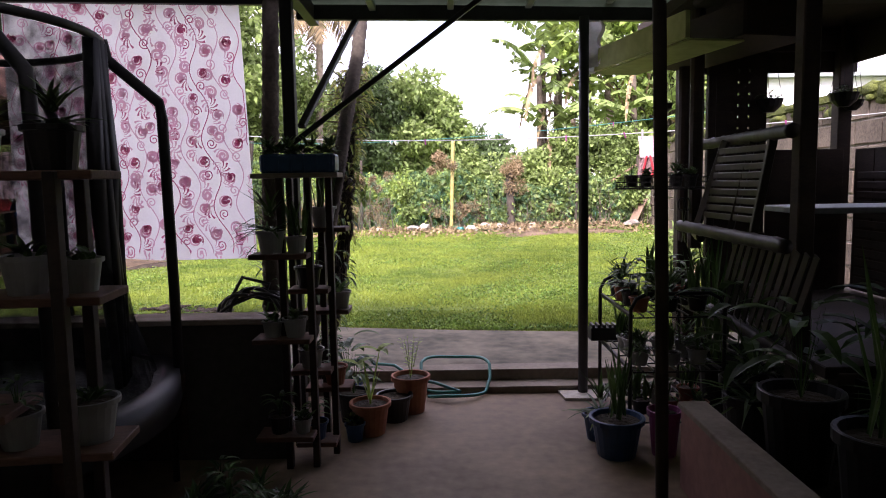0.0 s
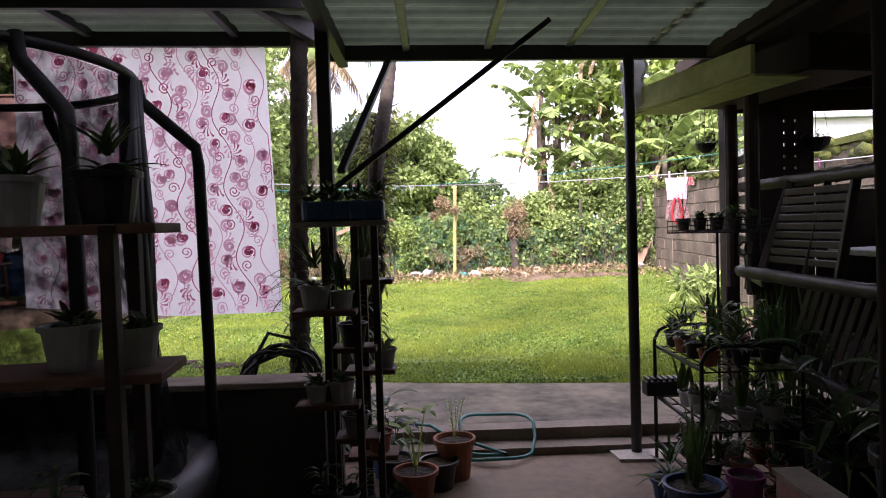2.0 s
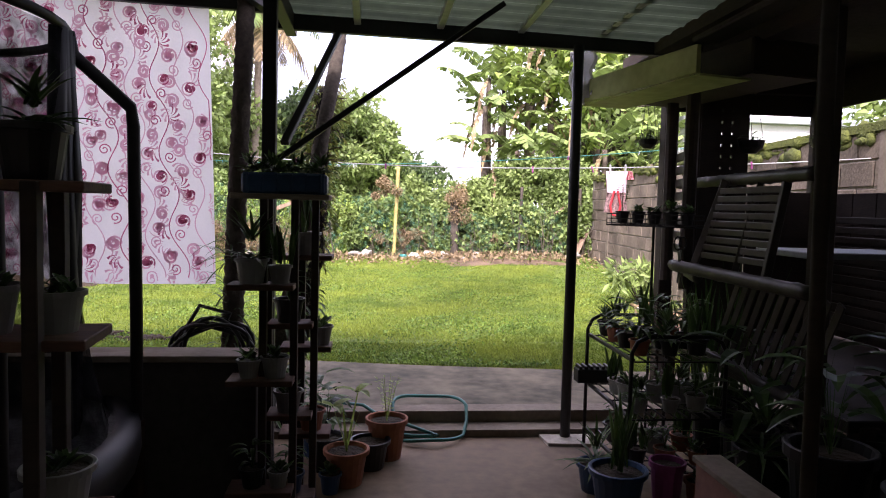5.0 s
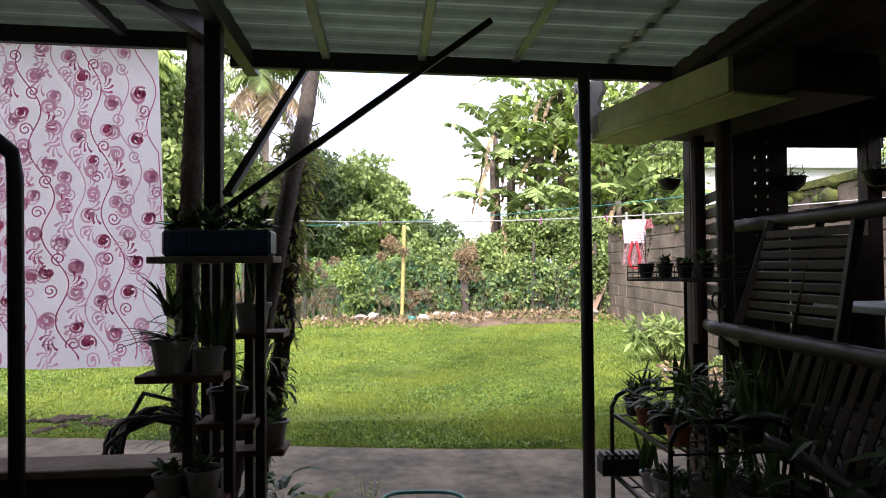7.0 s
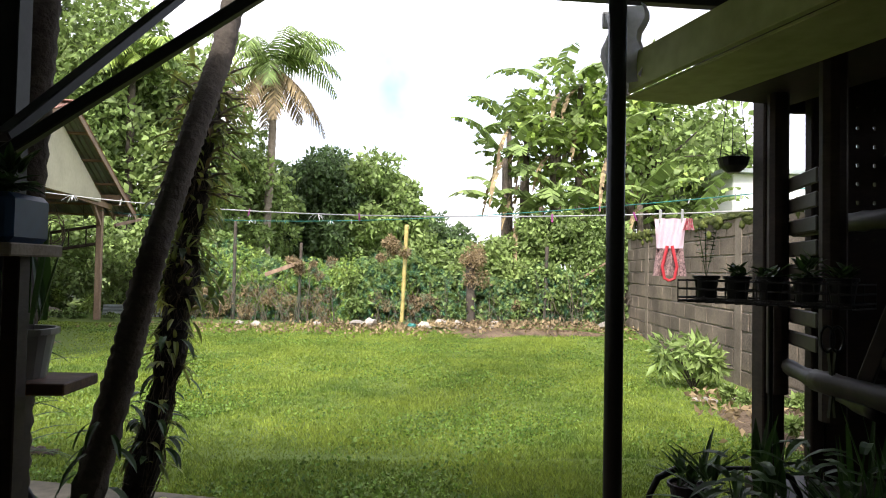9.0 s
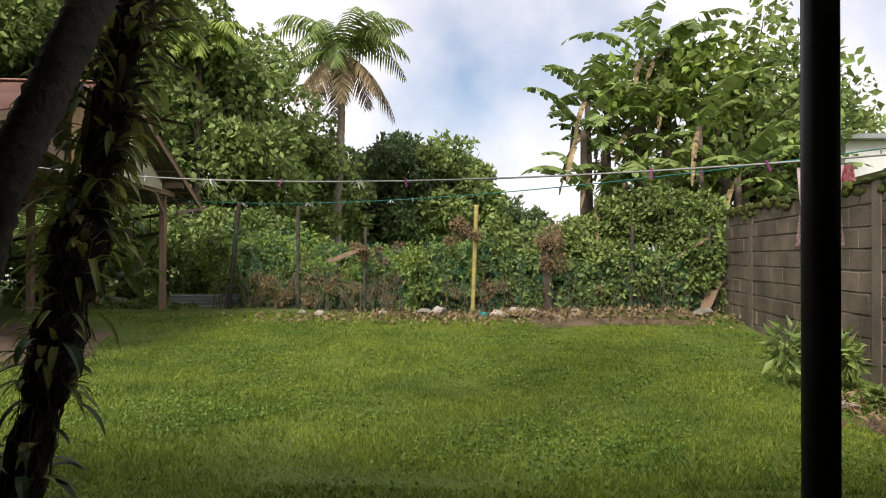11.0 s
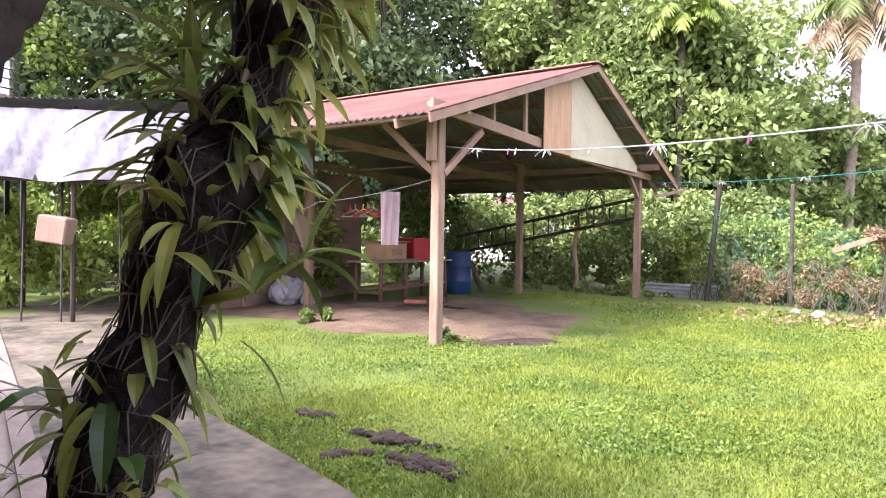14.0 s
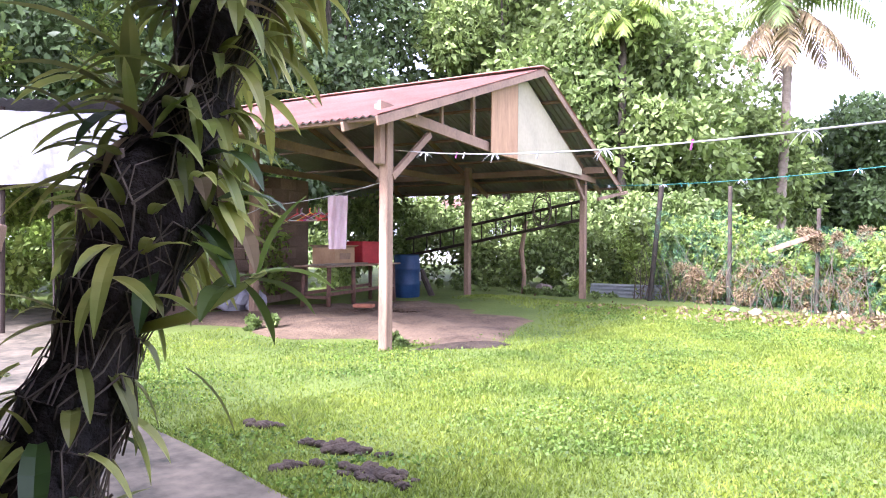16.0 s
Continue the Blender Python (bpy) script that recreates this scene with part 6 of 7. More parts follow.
def work_table():
    t = thing("work_table", "rough brown wooden bench table", "table")
    t.matrix_world = SHED @ pose(-3.6, 3.9, 0.12, 0, 0, 4)
    for i in range(4):
        part("top_plank", box((0.18, 2.7, 0.035), pose(-0.29 + i * 0.19, 0, 0.8), 0.005), M_BEAM, t)
    for x in (-0.3, 0.3):
        for y in (-1.15, -0.35, 1.15):
            part("leg", tube([(x, y * 1.03, 0), (x * 0.95, y, 0.79)], 0.042, 8), M_REDWOOD, t, smooth=True)
        part("rail", bar((x, -1.15, 0.28), (x, 1.15, 0.33), 0.045, 0.06), M_REDWOOD, t)
    part("cross_rail", bar((-0.3, -1.15, 0.22), (0.3, -1.15, 0.22), 0.045, 0.06), M_REDWOOD, t)


work_table()
tt = 0.12 + 0.82


def on_table(x, y, z=0.0, turn=0):
    return SHED @ pose(-3.6 + x, 3.9 + y, tt + z, 0, 0, turn)


cb = thing("cardboard_box", "open brown cardboard box of papers on the table", "box")
cb.matrix_world = on_table(0.0, -0.55, 0, 8)
part("body", box((0.5, 0.75, 0.33), pose(0, 0, 0.165), 0.008), M_CARD, cb)
for s in (-1, 1):
    part("flap", bar((s * 0.25, 0, 0.33), (s * 0.36, 0, 0.37), 0.7, 0.008, 0), M_CARD, cb)
part("label_strip", box((0.005, 0.4, 0.12), pose(0.253, 0, 0.16)), M_BEAM, cb)
rc = thing("crate", "red plastic crate on the table", "crate")
rc.matrix_world = on_table(0.0, 0.45, 0, -5)
part("body", box((0.5, 0.7, 0.44), pose(0, 0, 0.22), 0.02), M_RED, rc)
part("rim", box((0.54, 0.74, 0.04), pose(0, 0, 0.43), 0.01), M_RED, rc)
rb = thing("bag", "crumpled orange-red bag at the table's end", "bag")
rb.matrix_world = on_table(0.05, 1.05)
bm = bmesh.new()
bmesh.ops.create_icosphere(bm, subdivisions=3, radius=0.2)
for v in bm.verts:
    v.co += v.co.normalized() * 0.06 * noise.noise(v.co * 9)
    v.co.z = max(v.co.z, -0.12) + 0.12
part("sack", bm, M_RED, rb, smooth=True)
lb = thing("board", "pale board lying on the table", "board")
lb.matrix_world = on_table(0.3, -0.7)
part("plank", box((0.18, 1.5, 0.03), pose(0, 0, 0.016), 0.004), M_KERB, lb)
drum = thing("drum", "blue plastic drum with a white label", "drum")
drum.matrix_world = SHED @ pose(-3.65, 6.0, 0.1)
barrel = part("barrel", lathe([(0.27, 0), (0.3, 0.03), (0.31, 0.3), (0.325, 0.33), (0.31, 0.36), (0.31, 0.64), (0.325, 0.67), (0.31, 0.7), (0.29, 0.97), (0.27, 1.0), (0.25, 0.99)], 28), M_BLUE, drum, smooth=True)
part("label", box((0.01, 0.16, 0.2), pose(0.3, 0.1, 0.5, 0, 0, 18)), M_WHITEPOT, barrel)
sk = thing("sack", "crumpled white plastic sacks on the ground", "sack")
sk.matrix_world = SHED @ pose(-4.75, 1.9, 0.1)
for i, (x, y, r) in enumerate(((0, 0, 0.3), (0.25, 0.25, 0.22), (-0.35, 0.15, 0.26))):
    bm = bmesh.new()
    bmesh.ops.create_icosphere(bm, subdivisions=3, radius=r)
    for v in bm.verts:
        v.co *= 1 + 0.35 * noise.noise(v.co * 7 + Vector((i * 5, 0, 0)))
        v.co = Vector((v.co.x + x, v.co.y + y, max(v.co.z + r * 0.7, 0)))
    part("sack_bag", bm, M_TARP, sk)
brick = tagged(part("clay_tile", box((0.35, 0.2, 0.06), SHED @ pose(-2.3, 2.6, 0.26, 0, 0, 20), 0.008), M_TERRA), "broken orange clay tile on the soil", "tile")
stick = tagged(part("stick", tube([local(-0.6, 0.9, 0.2), local(-0.1, 0.25, 0.12)], 0.03, 7), M_LUMBER), "short timber stake leaning by the post", "stake")
stump = tagged(part("log_piece", tube([local(-3.2, 6.4, 0.12), local(-3.4, 6.2, 0.75)], 0.07, 8), M_BARK), "short cut log standing in weeds", "log")
prop = tagged(part("branch_prop", tube([local(-1.55, 7.8, 0.1), local(-1.5, 7.75, 0.6), local(-1.6, 7.8, 1.2), local(-1.48, 7.8, 1.9)], [0.06, 0.05, 0.06, 0.04], 8), M_LUMBER), "crooked pale branch standing by the shed", "branch")


def ladder():
    t = thing("ladder", "long dark bamboo ladder hung under the shed eave", "ladder", at=local(-4.6, 7.4, 1.45))
    a, b = Vector((0, 0, 0)), local(-0.1, 7.9, 2.35) - local(-4.6, 7.4, 1.45)
    dn = Vector((0, 0, -0.42))
    part("rail", bamboo(a, b, 0.035), M_DARKWOOD, t)
    part("rail", bamboo(a + dn, b + dn, 0.035), M_DARKWOOD, t)
    for k in range(12):
        q = a.lerp(b, (k + 0.6) / 12.4)
        part("rung", tube([q, q + dn], 0.016, 6), M_DARKWOOD, t)
    for s in (0.08, 0.92):
        q = a.lerp(b, s)
        part("hanger", tube([q, q + Vector((0, 0, 0.6))], 0.006, 5), M_STEEL, t)


ladder()
rope = thing("rope_coil", "grey rope coil hanging from the eave", "rope", at=local(-0.95, 7.45, 2.15))
rp = []
for k in range(110):
    a = 2 * math.pi * k / 22
    r = 0.27 + 0.03 * math.sin(k * 0.7)
    rp.append((r * 0.8 * math.cos(a), 0.03 * math.sin(k * 0.31), r * 1.15 * math.sin(a) + 0.1 * math.sin(k * 0.05)))
rp.append((0.0, 0, 0.65))
part("rope_loops", tube(rp, 0.011, 5), M_ROOT, rope)
ln = sagging(local(0, 0.0, 2.15), local(-2.42, 0.3, 1.9), 0.05, 12) + sagging(local(-2.42, 0.3, 1.9), local(-5.5, 1.4, 2.3), 0.3, 12)[1:]
wl = thing("wash_line", "thin sagging line inside the shed", "clothes line", at=ln[0])
part("cord", tube([q - ln[0] for q in ln], 0.006, 5), M_WHITEPOT, wl)


def hangers(at, mats, label, n, seed):
    t = thing("clothes_hangers", label, "hangers", at=at)
    rr = random.Random(seed)
    for i in range(n):
        x = (i - n / 2) * 0.09
        w, y = rr.uniform(0.2, 0.25), rr.uniform(-0.05, 0.05)
        tri = [(x - w * 0.8, y - w * 0.6, -0.16), (x + w * 0.8, y + w * 0.6, -0.16), (x + 0.02, y, -0.04)]
        bm = tube([Vector(q) for q in tri], 0.012, 5, closed=True)
        tube([(x, y, -0.04), (x, y, 0.03), (x + 0.02, y, 0.04)], 0.007, 5, bm)
        part("hanger", bm, mats[i % len(mats)], t)
    return t


M_YELLOW = material("yellow_plastic", (0.6, 0.4, 0.05), (0.5, 0.3, 0.04), 0.5, coarse=3, fine=20, bump=0)
hangers(local(-2.3, 1.35, 1.88) + Vector((0, 0, 0)), (M_RED, M_PURPLE, M_WHITEPOT, M_RED, M_YELLOW), "bunch of red, pink and yellow plastic hangers", 11, 3)
hangers(local(-4.6, 0.9, 2.0), (M_BLUE, M_BLUE, M_WHITEPOT), "bunch of blue plastic hangers", 9, 4)
tw_ = thing("towel", "pale pink towel hung over the line", "towel", at=local(-1.55, 0.95, 1.35))
part("cloth", cloth_strip(0.3, 0.26, 0.8, 0.72, wave=0.03), M_PINKCLOTH, tw_, smooth=True)
tw_.rotation_euler[2] = radians(50)
gb = thing("bag", "green net bag hung on a post", "bag", at=local(-4.9, -0.15, 1.05))
bm = lathe([(0.05, 0), (0.2, 0.08), (0.24, 0.25), (0.18, 0.42), (0.04, 0.52)], 14)
part("sack", bm, M_HOSE, gb, smooth=True)
rd = thing("cloth", "red and white cloth hung on a post", "cloth", at=local(-4.45, -0.15, 1.0))
part("fabric", cloth_strip(0.35, 0.25, 0.6, 0.6, wave=0.04), M_REDSPOT, rd, smooth=True)


# ---- tarpaulin-hung roof and water tank ----
def lean_to():
    t = thing("lean_to", "lean-to roof with a silver tarpaulin hung along its edge", "lean-to")
    a, b = Vector((-15.2, 5.15, 0)), Vector((-9.75, 10.25, 0))
    d = (b - a).normalized()
    back = Vector((-d.y, d.x, 0))
    L = (b - a).length
    nu, nv = 70, 8
    vs = []
    for j in range(nv + 1):
        for i in range(nu + 1):
            q = a + d * L * i / nu + back * (0.06 * math.sin(i * 0.55) * j / nv + 0.03 * math.sin(i * 1.7 + j))
            vs.append((q.x, q.y, 3.38 - 0.12 * i / nu - (1.05 + 0.03 * math.sin(i * 0.4)) * j / nv))
    part("tarpaulin", mesh_from("tarpaulin", vs, [(j * (nu + 1) + i, j * (nu + 1) + i + 1, (j + 1) * (nu + 1) + i + 1, (j + 1) * (nu + 1) + i) for j in range(nv) for i in range(nu)]), M_TARP, t, "rippled silver tarpaulin", smooth=True)
    o = a + Vector((0, 0, 3.42)) - back * 0.1
    part("roof_sheet", sheet(o, d * L, back * 4.5 + Vector((0, 0, 0.1)), 0.11, 0.03), M_ROOFDARK, t, "dark weathered corrugated roof")
    part("eave_beam", bar(a + Vector((0, 0, 2.34)) + back * 0.1, b + Vector((0, 0, 2.24)) + back * 0.1, 0.06, 0.1), M_DARKWOOD, t)
    for s in (0.0, 0.52, 0.76, 1.0):
        q = a.lerp(b, s) + back * 0.12
        part("post", tube([(q.x, q.y, 0.1), (q.x, q.y, 3.36)], 0.04, 8), M_BLUE if s == 0.52 else M_DARKWOOD, t)
    for s in (0.6, 0.68, 0.8, 0.9):
        q = a.lerp(b, s) + back * 0.5
        part("bamboo_pole", tube([(q.x + 0.6, q.y, 0.12), (q.x, q.y + 0.2, 2.3)], 0.018, 6), M_DARKWOOD, t)
    for s in (0.05, 0.95):
        q = a.lerp(b, s) + back * 4.2
        part("post", tube([(q.x, q.y, 0.1), (q.x, q.y, 3.45)], 0.05, 8), M_DARKWOOD, t)
    part("hung_block", box((0.45, 0.3, 0.4), pose(-11.2, 8.9, 1.5, 0, 8, 40), 0.02), M_DARKBLOCK, t)
    part("hung_wire", tube([(-11.2, 8.9, 1.65), (-11.25, 8.95, 2.35)], 0.006, 5), M_STEEL, t)
    t.location = (0.25, -0.6, 0)


M_ROOFDARK = material("dark_zinc", (0.16, 0.16, 0.16), (0.08, 0.08, 0.08), 0.7, 0.2, coarse=2, fine=18, bump=0.2, depth=0.003)
lean_to()
tank = thing("water_tank", "ribbed stainless steel water tank on a stand", "water tank", at=(-14.3, 8.15, 0.08))
prof = [(0.5, 3.72), (0.54, 3.76)]
for k in range(6):
    z = 3.82 + k * 0.17
    prof += [(0.55, z), (0.55, z + 0.1), (0.565, z + 0.12), (0.565, z + 0.15)]
prof += [(0.53, 4.88), (0.4, 4.98), (0.18, 5.03), (0.17, 5.08), (0.02, 5.09)]
part("tank_body", lathe(prof, 36), M_INOX, tank, smooth=False)
part("stand_top", box((1.2, 1.2, 0.08), pose(0, 0, 3.68), 0.01), M_STEEL, tank)
for x in (-0.5, 0.5):
    for y in (-0.5, 0.5):
        part("stand_leg", box((0.08, 0.08, 3.64), pose(x, y, 1.82), 0.004), M_STEEL, tank)
part("pipe", tube([(-0.58, 0.1, 3.9), (-0.62, 0.1, 4.6), (-0.62, 0.1, 5.02), (-0.4, 0.1, 5.02)], 0.025, 8), M_INOX, tank)

# ---- white house beyond the wall ----
wh = thing("house", "white building with a low roof beyond the garden wall", "house", at=(13.5, 24.5, 0.1))
M_HOUSE = material("white_render", (0.82, 0.82, 0.8), (0.7, 0.7, 0.68), 0.85, coarse=0.8, fine=10, bump=0.15, depth=0.005)
part("wall", box((7.5, 6, 4.4), pose(0, 0, 2.2), 0.02), M_HOUSE, wh)
part("roof", slab([(-4.1, -3.3), (4.1, -3.3), (4.1, 3.3), (-4.1, 3.3)], 4.4, 4.52), M_ZINC, wh)
rh = thing("house", "small far house with a red roof", "house", at=(-26, 40, 0.1))
part("wall", box((7, 5, 2.6), pose(0, 0, 1.3), 0.02), M_HOUSE, rh)
part("roof", sheet((-4, -3.2, 2.6), (8, 0, 0), (0, 3.2, 1.6), 0.2, 0.04), M_PINKROOF, rh)
part("roof", sheet((4, 3.2, 2.6), (-8, 0, 0), (0, -3.2, 1.6), 0.2, 0.04), M_PINKROOF, rh)

# ---- trees ----
gt = "trees beyond the yard"
TREES = [
    # foot, height, spread, material, leaf, clumps, per
    ((-9.6, 27.0), 10.5, (3.6, 3.2, 4.6), M_LEAF_MID, 0.26, 46, 620, -0.8),
    ((-12.8, 24.5), 11.5, (3.4, 3.2, 4.8), M_LEAF_MID, 0.26, 46, 620, -0.8),
    ((-7.6, 33.0), 7.6, (2.8, 2.6, 3.6), M_LEAF_MID, 0.26, 36, 560, -0.9),
    ((-4.6, 38.0), 8.0, (2.6, 2.6, 3.8), M_LEAF_DARK, 0.28, 34, 560, -0.9),
    ((-1.4, 38.5), 7.0, (2.8, 2.6, 3.2), M_LEAF_MID, 0.3, 44, 560, -0.9),
    ((1.2, 44.0), 5.6, (3.0, 3.0, 2.7), M_LEAF_DARK, 0.3, 34, 520, -0.9),
    ((-17.0, 20.5), 12.5, (3.6, 3.4, 5.6), M_LEAF_DARK, 0.25, 46, 620, -0.9),
    ((-19.5, 15.5), 12.0, (3.6, 3.4, 5.4), M_LEAF_DARK, 0.25, 44, 620, -0.9),
    ((-21.5, 11.0), 11.5, (3.4, 3.4, 5.2), M_LEAF_DARK, 0.25, 42, 600, -0.9),
    ((-15.0, 29.0), 12.5, (4.2, 3.6, 5.6), M_LEAF_MID, 0.3, 44, 560, -0.9),
    ((-23.0, 24.0), 14.0, (5.0, 4.0, 6.5), M_LEAF_DARK, 0.34, 44, 560, -0.95),
    ((9.5, 26.0), 7.5, (3.0, 2.6, 3.2), M_LEAF_MID, 0.26, 30, 520, -0.8),
    ((14.0, 14.0), 6.5, (3.0, 3.0, 3.0), M_LEAF_MID, 0.26, 30, 520, -0.8),
]
for i, (xy, h, sp, mt, lf, cl, per, low) in enumerate(TREES):
    broad_tree("tall dense dark green broadleaf tree" if mt is M_LEAF_DARK else "tall dense mid-green broadleaf tree", (*xy, 0.08), h, sp, mt, 100 + i, lf, cl, per, low=low, group=gt, trunk=0.2)
broad_tree("spreading thin-leaved tree over the garden wall", (7.2, 20.8, 0.08), 7.4, (3.2, 1.6, 2.0), M_LEAF_MID, 140, 0.24, 40, 70, lean=(-0.6, -0.3), trunk=0.14, low=-0.9, bare=0.45)
thicket("thin light green climber leaves over the banana plants", [(3.2, 7.5, 19.2, 21, 3.2, 6.6, 60)], M_LEAF_LIGHT, 45, 0.26, 26, name="undergrowth")
# climbing vines that hang down the trees behind the lean-to
for i, (x, y) in enumerate(((-18.0, 13.2), (-16.9, 16.6), (-15.8, 18.2), (-18.5, 10.6))):
    thicket("curtain of light green climbing vine on a tree", [(x - 0.45, x + 0.45, y - 0.5, y + 0.4, 3.0 + (i % 2), 10.5, 34)], M_LEAF_LIGHT, 200 + i, 0.16, 150, name="undergrowth")

cp_ = ringed_trunk("coconut_palm", "tall coconut palm with drooping dry fronds", [(-5.75, 32.0, 0.0), (-5.7, 32.0, 3.0), (-5.55, 32.0, 6.0), (-5.5, 32.0, 10.3)], [0.24, 0.18, 0.16, 0.15], "palm tree", 0.14, M_PALM)
palm_crown(cp_, (0.25, 0, 10.2), 20, 3.7, 11, M_LEAF_MID, dry=10, wide=0.95, lw=0.06)
fp = ringed_trunk("fan_palm", "green palm among the trees by the shed", [(-8.6, 24.6, 0.0), (-8.6, 24.6, 8.3)], [0.14, 0.11], "palm tree", 0.14)
palm_crown(fp, (0, 0, 8.3), 14, 2.0, 12, M_LEAF_LIGHT, wide=0.6, lw=0.05)


def banana(at, h, seed):
    rr = random.Random(seed)
    t = thing("banana_plant", "banana plant with torn leaves and hanging dead ones", "banana plant", "banana plants by the wall", at)
    part("stem", tube([(0, 0, -0.05), (0.03, 0, h * 0.5), (0, 0.03, h)], [0.13, 0.11, 0.07], 10), M_ROOT, t, smooth=True)
    for k in range(9):
        a = k * 2.399 + rr.uniform(-0.3, 0.3)
        dead = k >= 6
        d = Vector((math.cos(a), math.sin(a), rr.uniform(0.5, 1.9) if not dead else -0.4)).normalized()
        side = d.cross(Vector((0, 0, 1))).normalized()
        p, L, w0 = Vector((0, 0, h)), rr.uniform(1.5, 2.2), rr.uniform(0.22, 0.3)
        v, f = [], []
        n = 18
        for i in range(n):
            s = i / n
            w = (0.02 if s < 0.15 else w0 * math.sin(math.pi * min(0.97, 0.1 + 0.9 * s)) ** 0.6) * (0.25 if dead else 1)
            q = p + d * L / n
            for sg in (-1, 1):
                if s > 0.2 and rr.random() < 0.12:
                    continue
                dr = Vector((0, 0, -w * rr.uniform(0.2, 0.75)))
                b = len(v)
                v += [p, q, q + side * sg * w * rr.uniform(0.85, 1.05) + dr, p + side * sg * w + dr]
                f.append((b, b + 1, b + 2, b + 3))
            d = (d + Vector((0, 0, -1.9 / n * (0.4 + s)))).normalized()
            p = q
        part("leaf", mesh_from("leaf", v, f), M_LEAF_DRY if dead else M_LEAF_MID, t)


for i, (x, y, h) in enumerate(((2.75, 19.3, 4.3), (2.95, 20.0, 5.2), (4.3, 20.3, 6.3), (5.0, 20.6, 6.6), (3.0, 18.9, 2.7), (3.7, 19.3, 3.1), (4.5, 18.9, 2.9), (3.3, 19.8, 3.8), (5.4, 19.4, 4.4), (6.2, 19.2, 3.2), (7.4, 18.8, 2.8), (4.1, 19.9, 4.6), (4.9, 20.4, 5.4), (3.5, 20.5, 5.0), (6.4, 20.6, 5.2))):
    banana((x, y, 0.08), h, 400 + i)


# ---- lawn blades ----
def lawn():
    g = np.random.default_rng(12)
    n = 420000
    y = 6.2 + 11.4 * g.random(n) ** 1.7
    x = -9 + 14.5 * g.random(n)
    x = np.where(g.random(n) < 0.5, -4.5 + 8 * g.random(n), x)
    ex = np.array([e[0] for e in PAD_EDGE[::-1]])
    ey = np.array([e[1] for e in PAD_EDGE[::-1]])
    ok = y > np.interp(x, ex, ey) - 0.03 * g.random(n)
    ok &= x < 4.2 + (y - 6) * 0.1 - 0.4 * g.random(n)
    inside = ((x + 8.4) / 3.0) ** 2 + ((y - 13.7) / 2.9) ** 2
    ok &= inside > 0.85 + 0.5 * g.random(n)
    for cx, cy, r in ((-3.14, 7.42, 0.1), (-3.2, 7.88, 0.22), (-2.62, 7.66, 0.22), (-4.08, 7.9, 0.16), (-5.05, 11.85, 0.4)):
        ok &= (x - cx) ** 2 + (y - cy) ** 2 > r * r * g.random(n)
    ok &= ~((x > 0.8) & (x < 4.4) & (y > 15.9 + 0.5 * g.random(n)))
    x, y = x[ok], y[ok]
    z = np.array([ground_z(a, b) for a, b in zip(x, y)])
    n = len(x)
    v = np.empty((n, 3, 3))
    a = g.uniform(0, 6.283, n)
    h = g.uniform(0.012, 0.038, n) * (1 + 0.35 * np.sin(x * 3.1 + y) * np.cos(y * 2.3))
    far = 1 + (y - 6) * 0.09
    w = 0.006 * far
    lean = g.uniform(0.2, 1.2, n) * h
    b = g.uniform(0, 6.283, n)
    c, s = np.cos(a) * w, np.sin(a) * w
    v[:, 0] = np.stack([x - c, y - s, z - 0.004], 1)
    v[:, 1] = np.stack([x + c, y + s, z - 0.004], 1)
    v[:, 2] = np.stack([x + lean * np.cos(b), y + lean * np.sin(b), z + h], 1)
    me = bpy.data.meshes.new("grass")
    me.vertices.add(n * 3)
    me.vertices.foreach_set("co", v.reshape(-1).astype(np.float32))
    me.loops.add(n * 3)
    me.loops.foreach_set("vertex_index", np.arange(n * 3, dtype=np.int32))
    me.polygons.add(n)
    me.polygons.foreach_set("loop_start", (np.arange(n) * 3).astype(np.int32))
    me.update(calc_edges=True)
    tagged(part("grass", me, M_BLADE), "short yellow-green lawn grass", "grass", kind="stuff")


lawn()


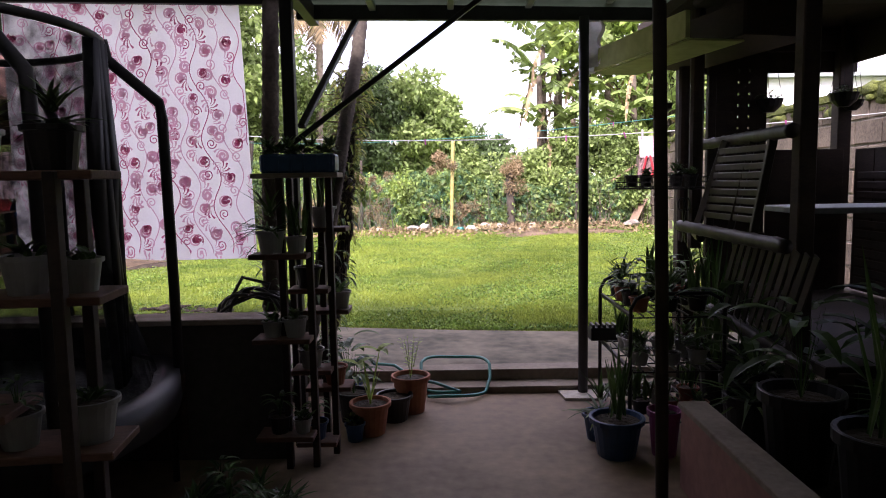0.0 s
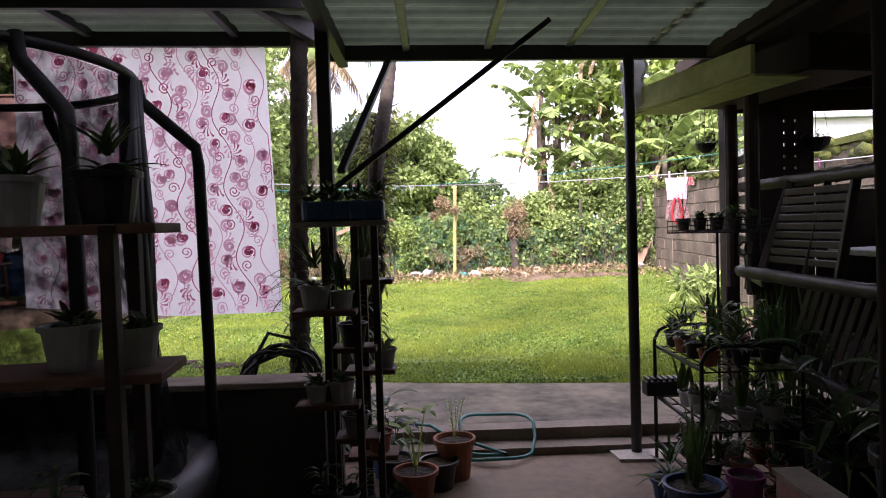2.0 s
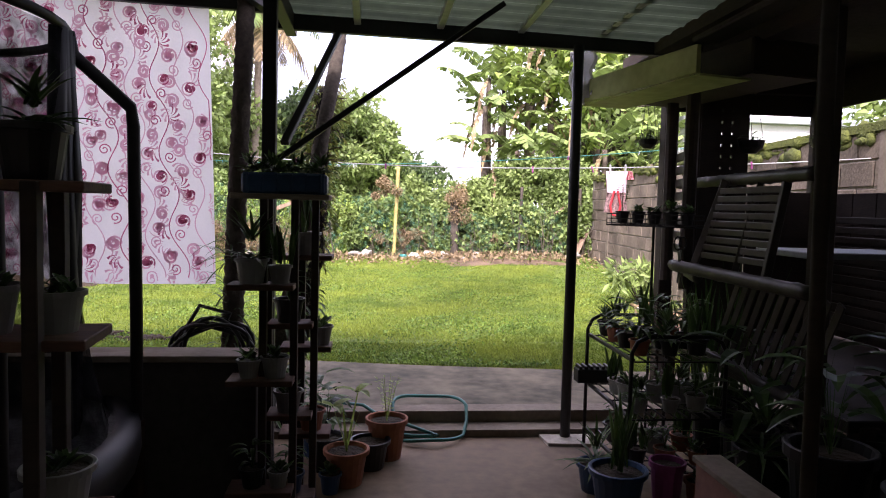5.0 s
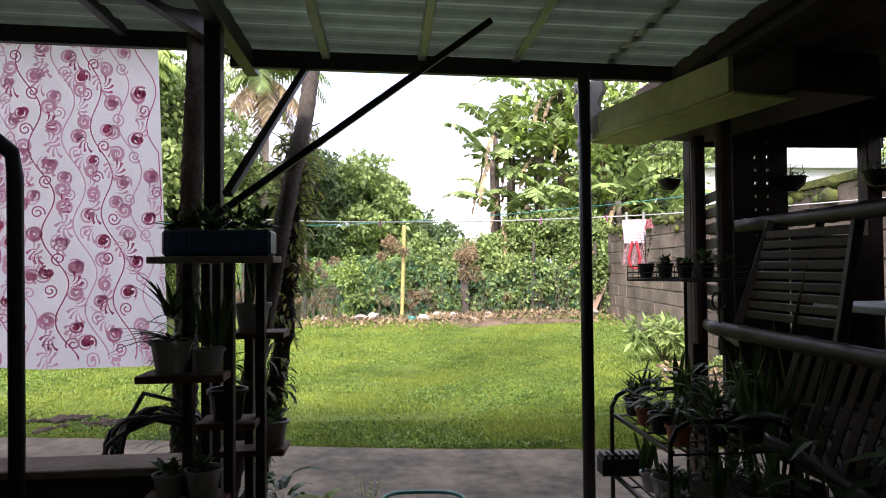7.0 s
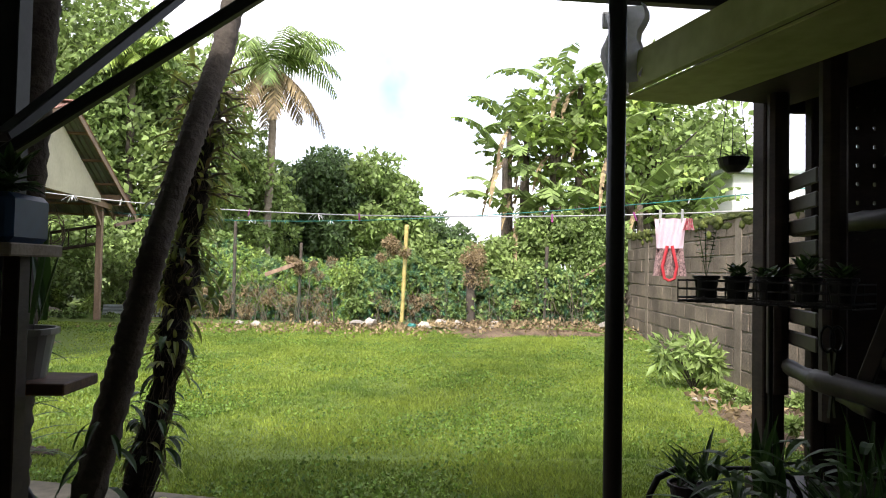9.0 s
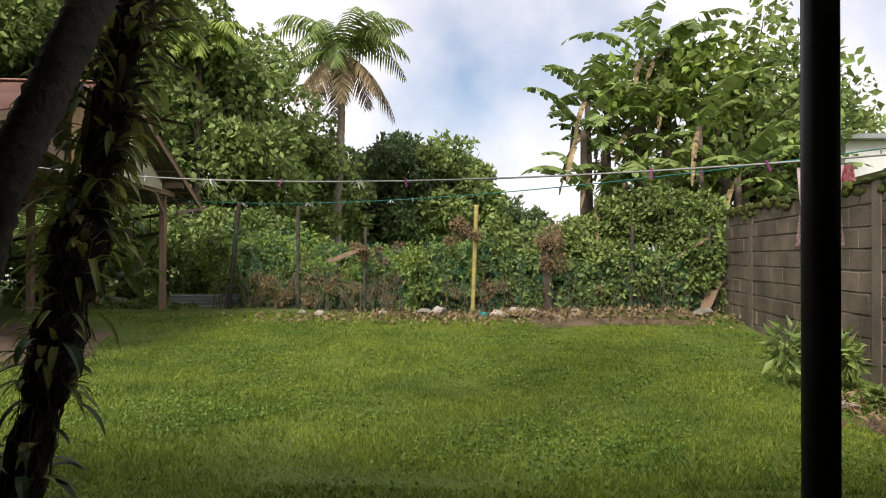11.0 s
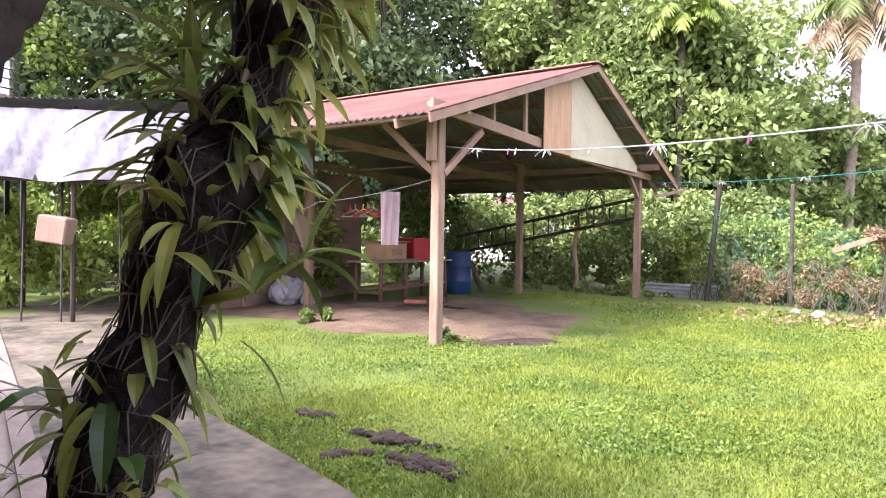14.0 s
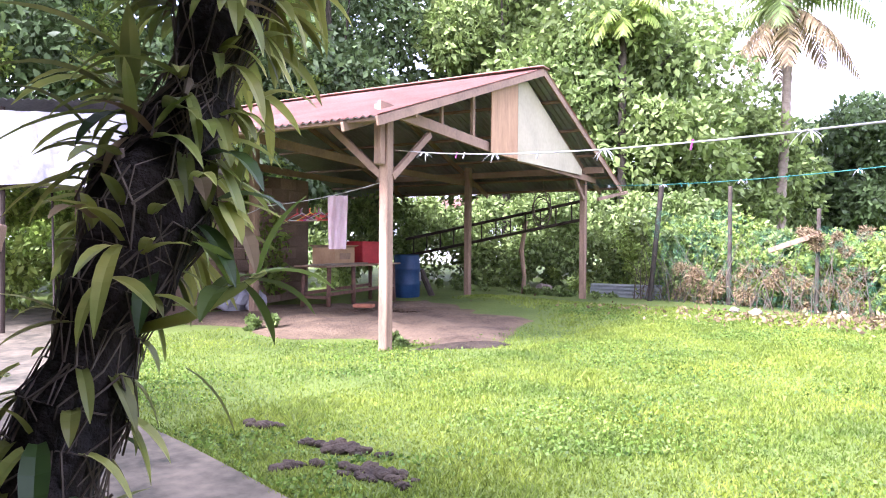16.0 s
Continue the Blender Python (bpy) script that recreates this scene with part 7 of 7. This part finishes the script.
def clover():
    """Small round weed leaves scattered in drifts through the lawn."""
    g = np.random.default_rng(33)
    n = 150000
    y = 6.4 + 10.2 * g.random(n) ** 1.8
    x = -8 + 13 * g.random(n)
    drift = np.sin(x * 1.9 + 1.3 * np.sin(y * 1.1)) + np.sin(y * 2.3 + x * 0.7) + np.sin(x * 5.1 - y * 3.7) * 0.7
    ok = drift + g.normal(0, 0.7, n) > 0.75
    ok &= y > np.interp(x, [e[0] for e in PAD_EDGE[::-1]], [e[1] for e in PAD_EDGE[::-1]]) + 0.02
    ok &= x < 4.0 + (y - 6) * 0.1
    ok &= ((x + 8.4) / 3.1) ** 2 + ((y - 13.7) / 3.0) ** 2 > 1.05
    for cx, cy in ((-3.14, 7.42), (-3.2, 7.88), (-2.62, 7.66), (-4.08, 7.9), (-5.05, 11.85)):
        ok &= (x - cx) ** 2 + (y - cy) ** 2 > 0.06
    x, y = x[ok], y[ok]
    p = np.stack([x, y, np.array([ground_z(a, b) for a, b in zip(x, y)]) + g.uniform(0.016, 0.036, len(x))], 1)
    flat = np.stack([g.normal(0, 1, len(x)), g.normal(0, 1, len(x)), g.uniform(-0.1, 0.5, len(x))], 1)
    tagged(part("clover", leaves("clover", p, 0.026, g, 0.62, 0.0, flat), M_CLOVER), "small round-leaved weeds among the lawn grass", "weeds", kind="stuff")


clover()

# ---- single blocks of the walls ----


def blocks(parent, length, height, bl, bh, depth, face, mat, seed, along="x"):
    """Blocks in running bond on one face of a wall, each an object on a shared mesh."""
    rr = random.Random(seed)
    kinds = []
    for k in range(4):
        size = (bl - 0.022, depth, bh - 0.02)
        bm = box(size, Matrix(), 0.008)
        for v in bm.verts:
            v.co += Vector((rr.uniform(-0.004, 0.004), rr.uniform(-0.003, 0.003), rr.uniform(-0.004, 0.004)))
        me = bpy.data.meshes.new("block")
        bm.to_mesh(me)
        bm.free()
        me.materials.append(mat)
        kinds.append(me)
    for j in range(int(height / bh)):
        for i in range(int(length / bl)):
            u = (i + 0.5 + 0.5 * (j % 2)) * bl
            if u + bl / 2 > length:
                continue
            ob = new("block", rr.choice(kinds))
            ob.parent = parent
            lift = rr.uniform(-0.006, 0.006)
            if along == "x":
                ob.matrix_basis = pose(u, face + lift, (j + 0.5) * bh, 0, 0, rr.choice((0, 180)))
            else:
                ob.matrix_basis = pose(face + lift, u, (j + 0.5) * bh, 0, 0, rr.choice((90, 270)))


blocks(we, WL, 2.28, 0.52, 0.253, 0.05, 0.05, M_BLOCK, 1)
blocks(sw, 5.4, 2.75, 0.5, 0.25, 0.05, 0.045, M_DARKBLOCK, 2, "y")
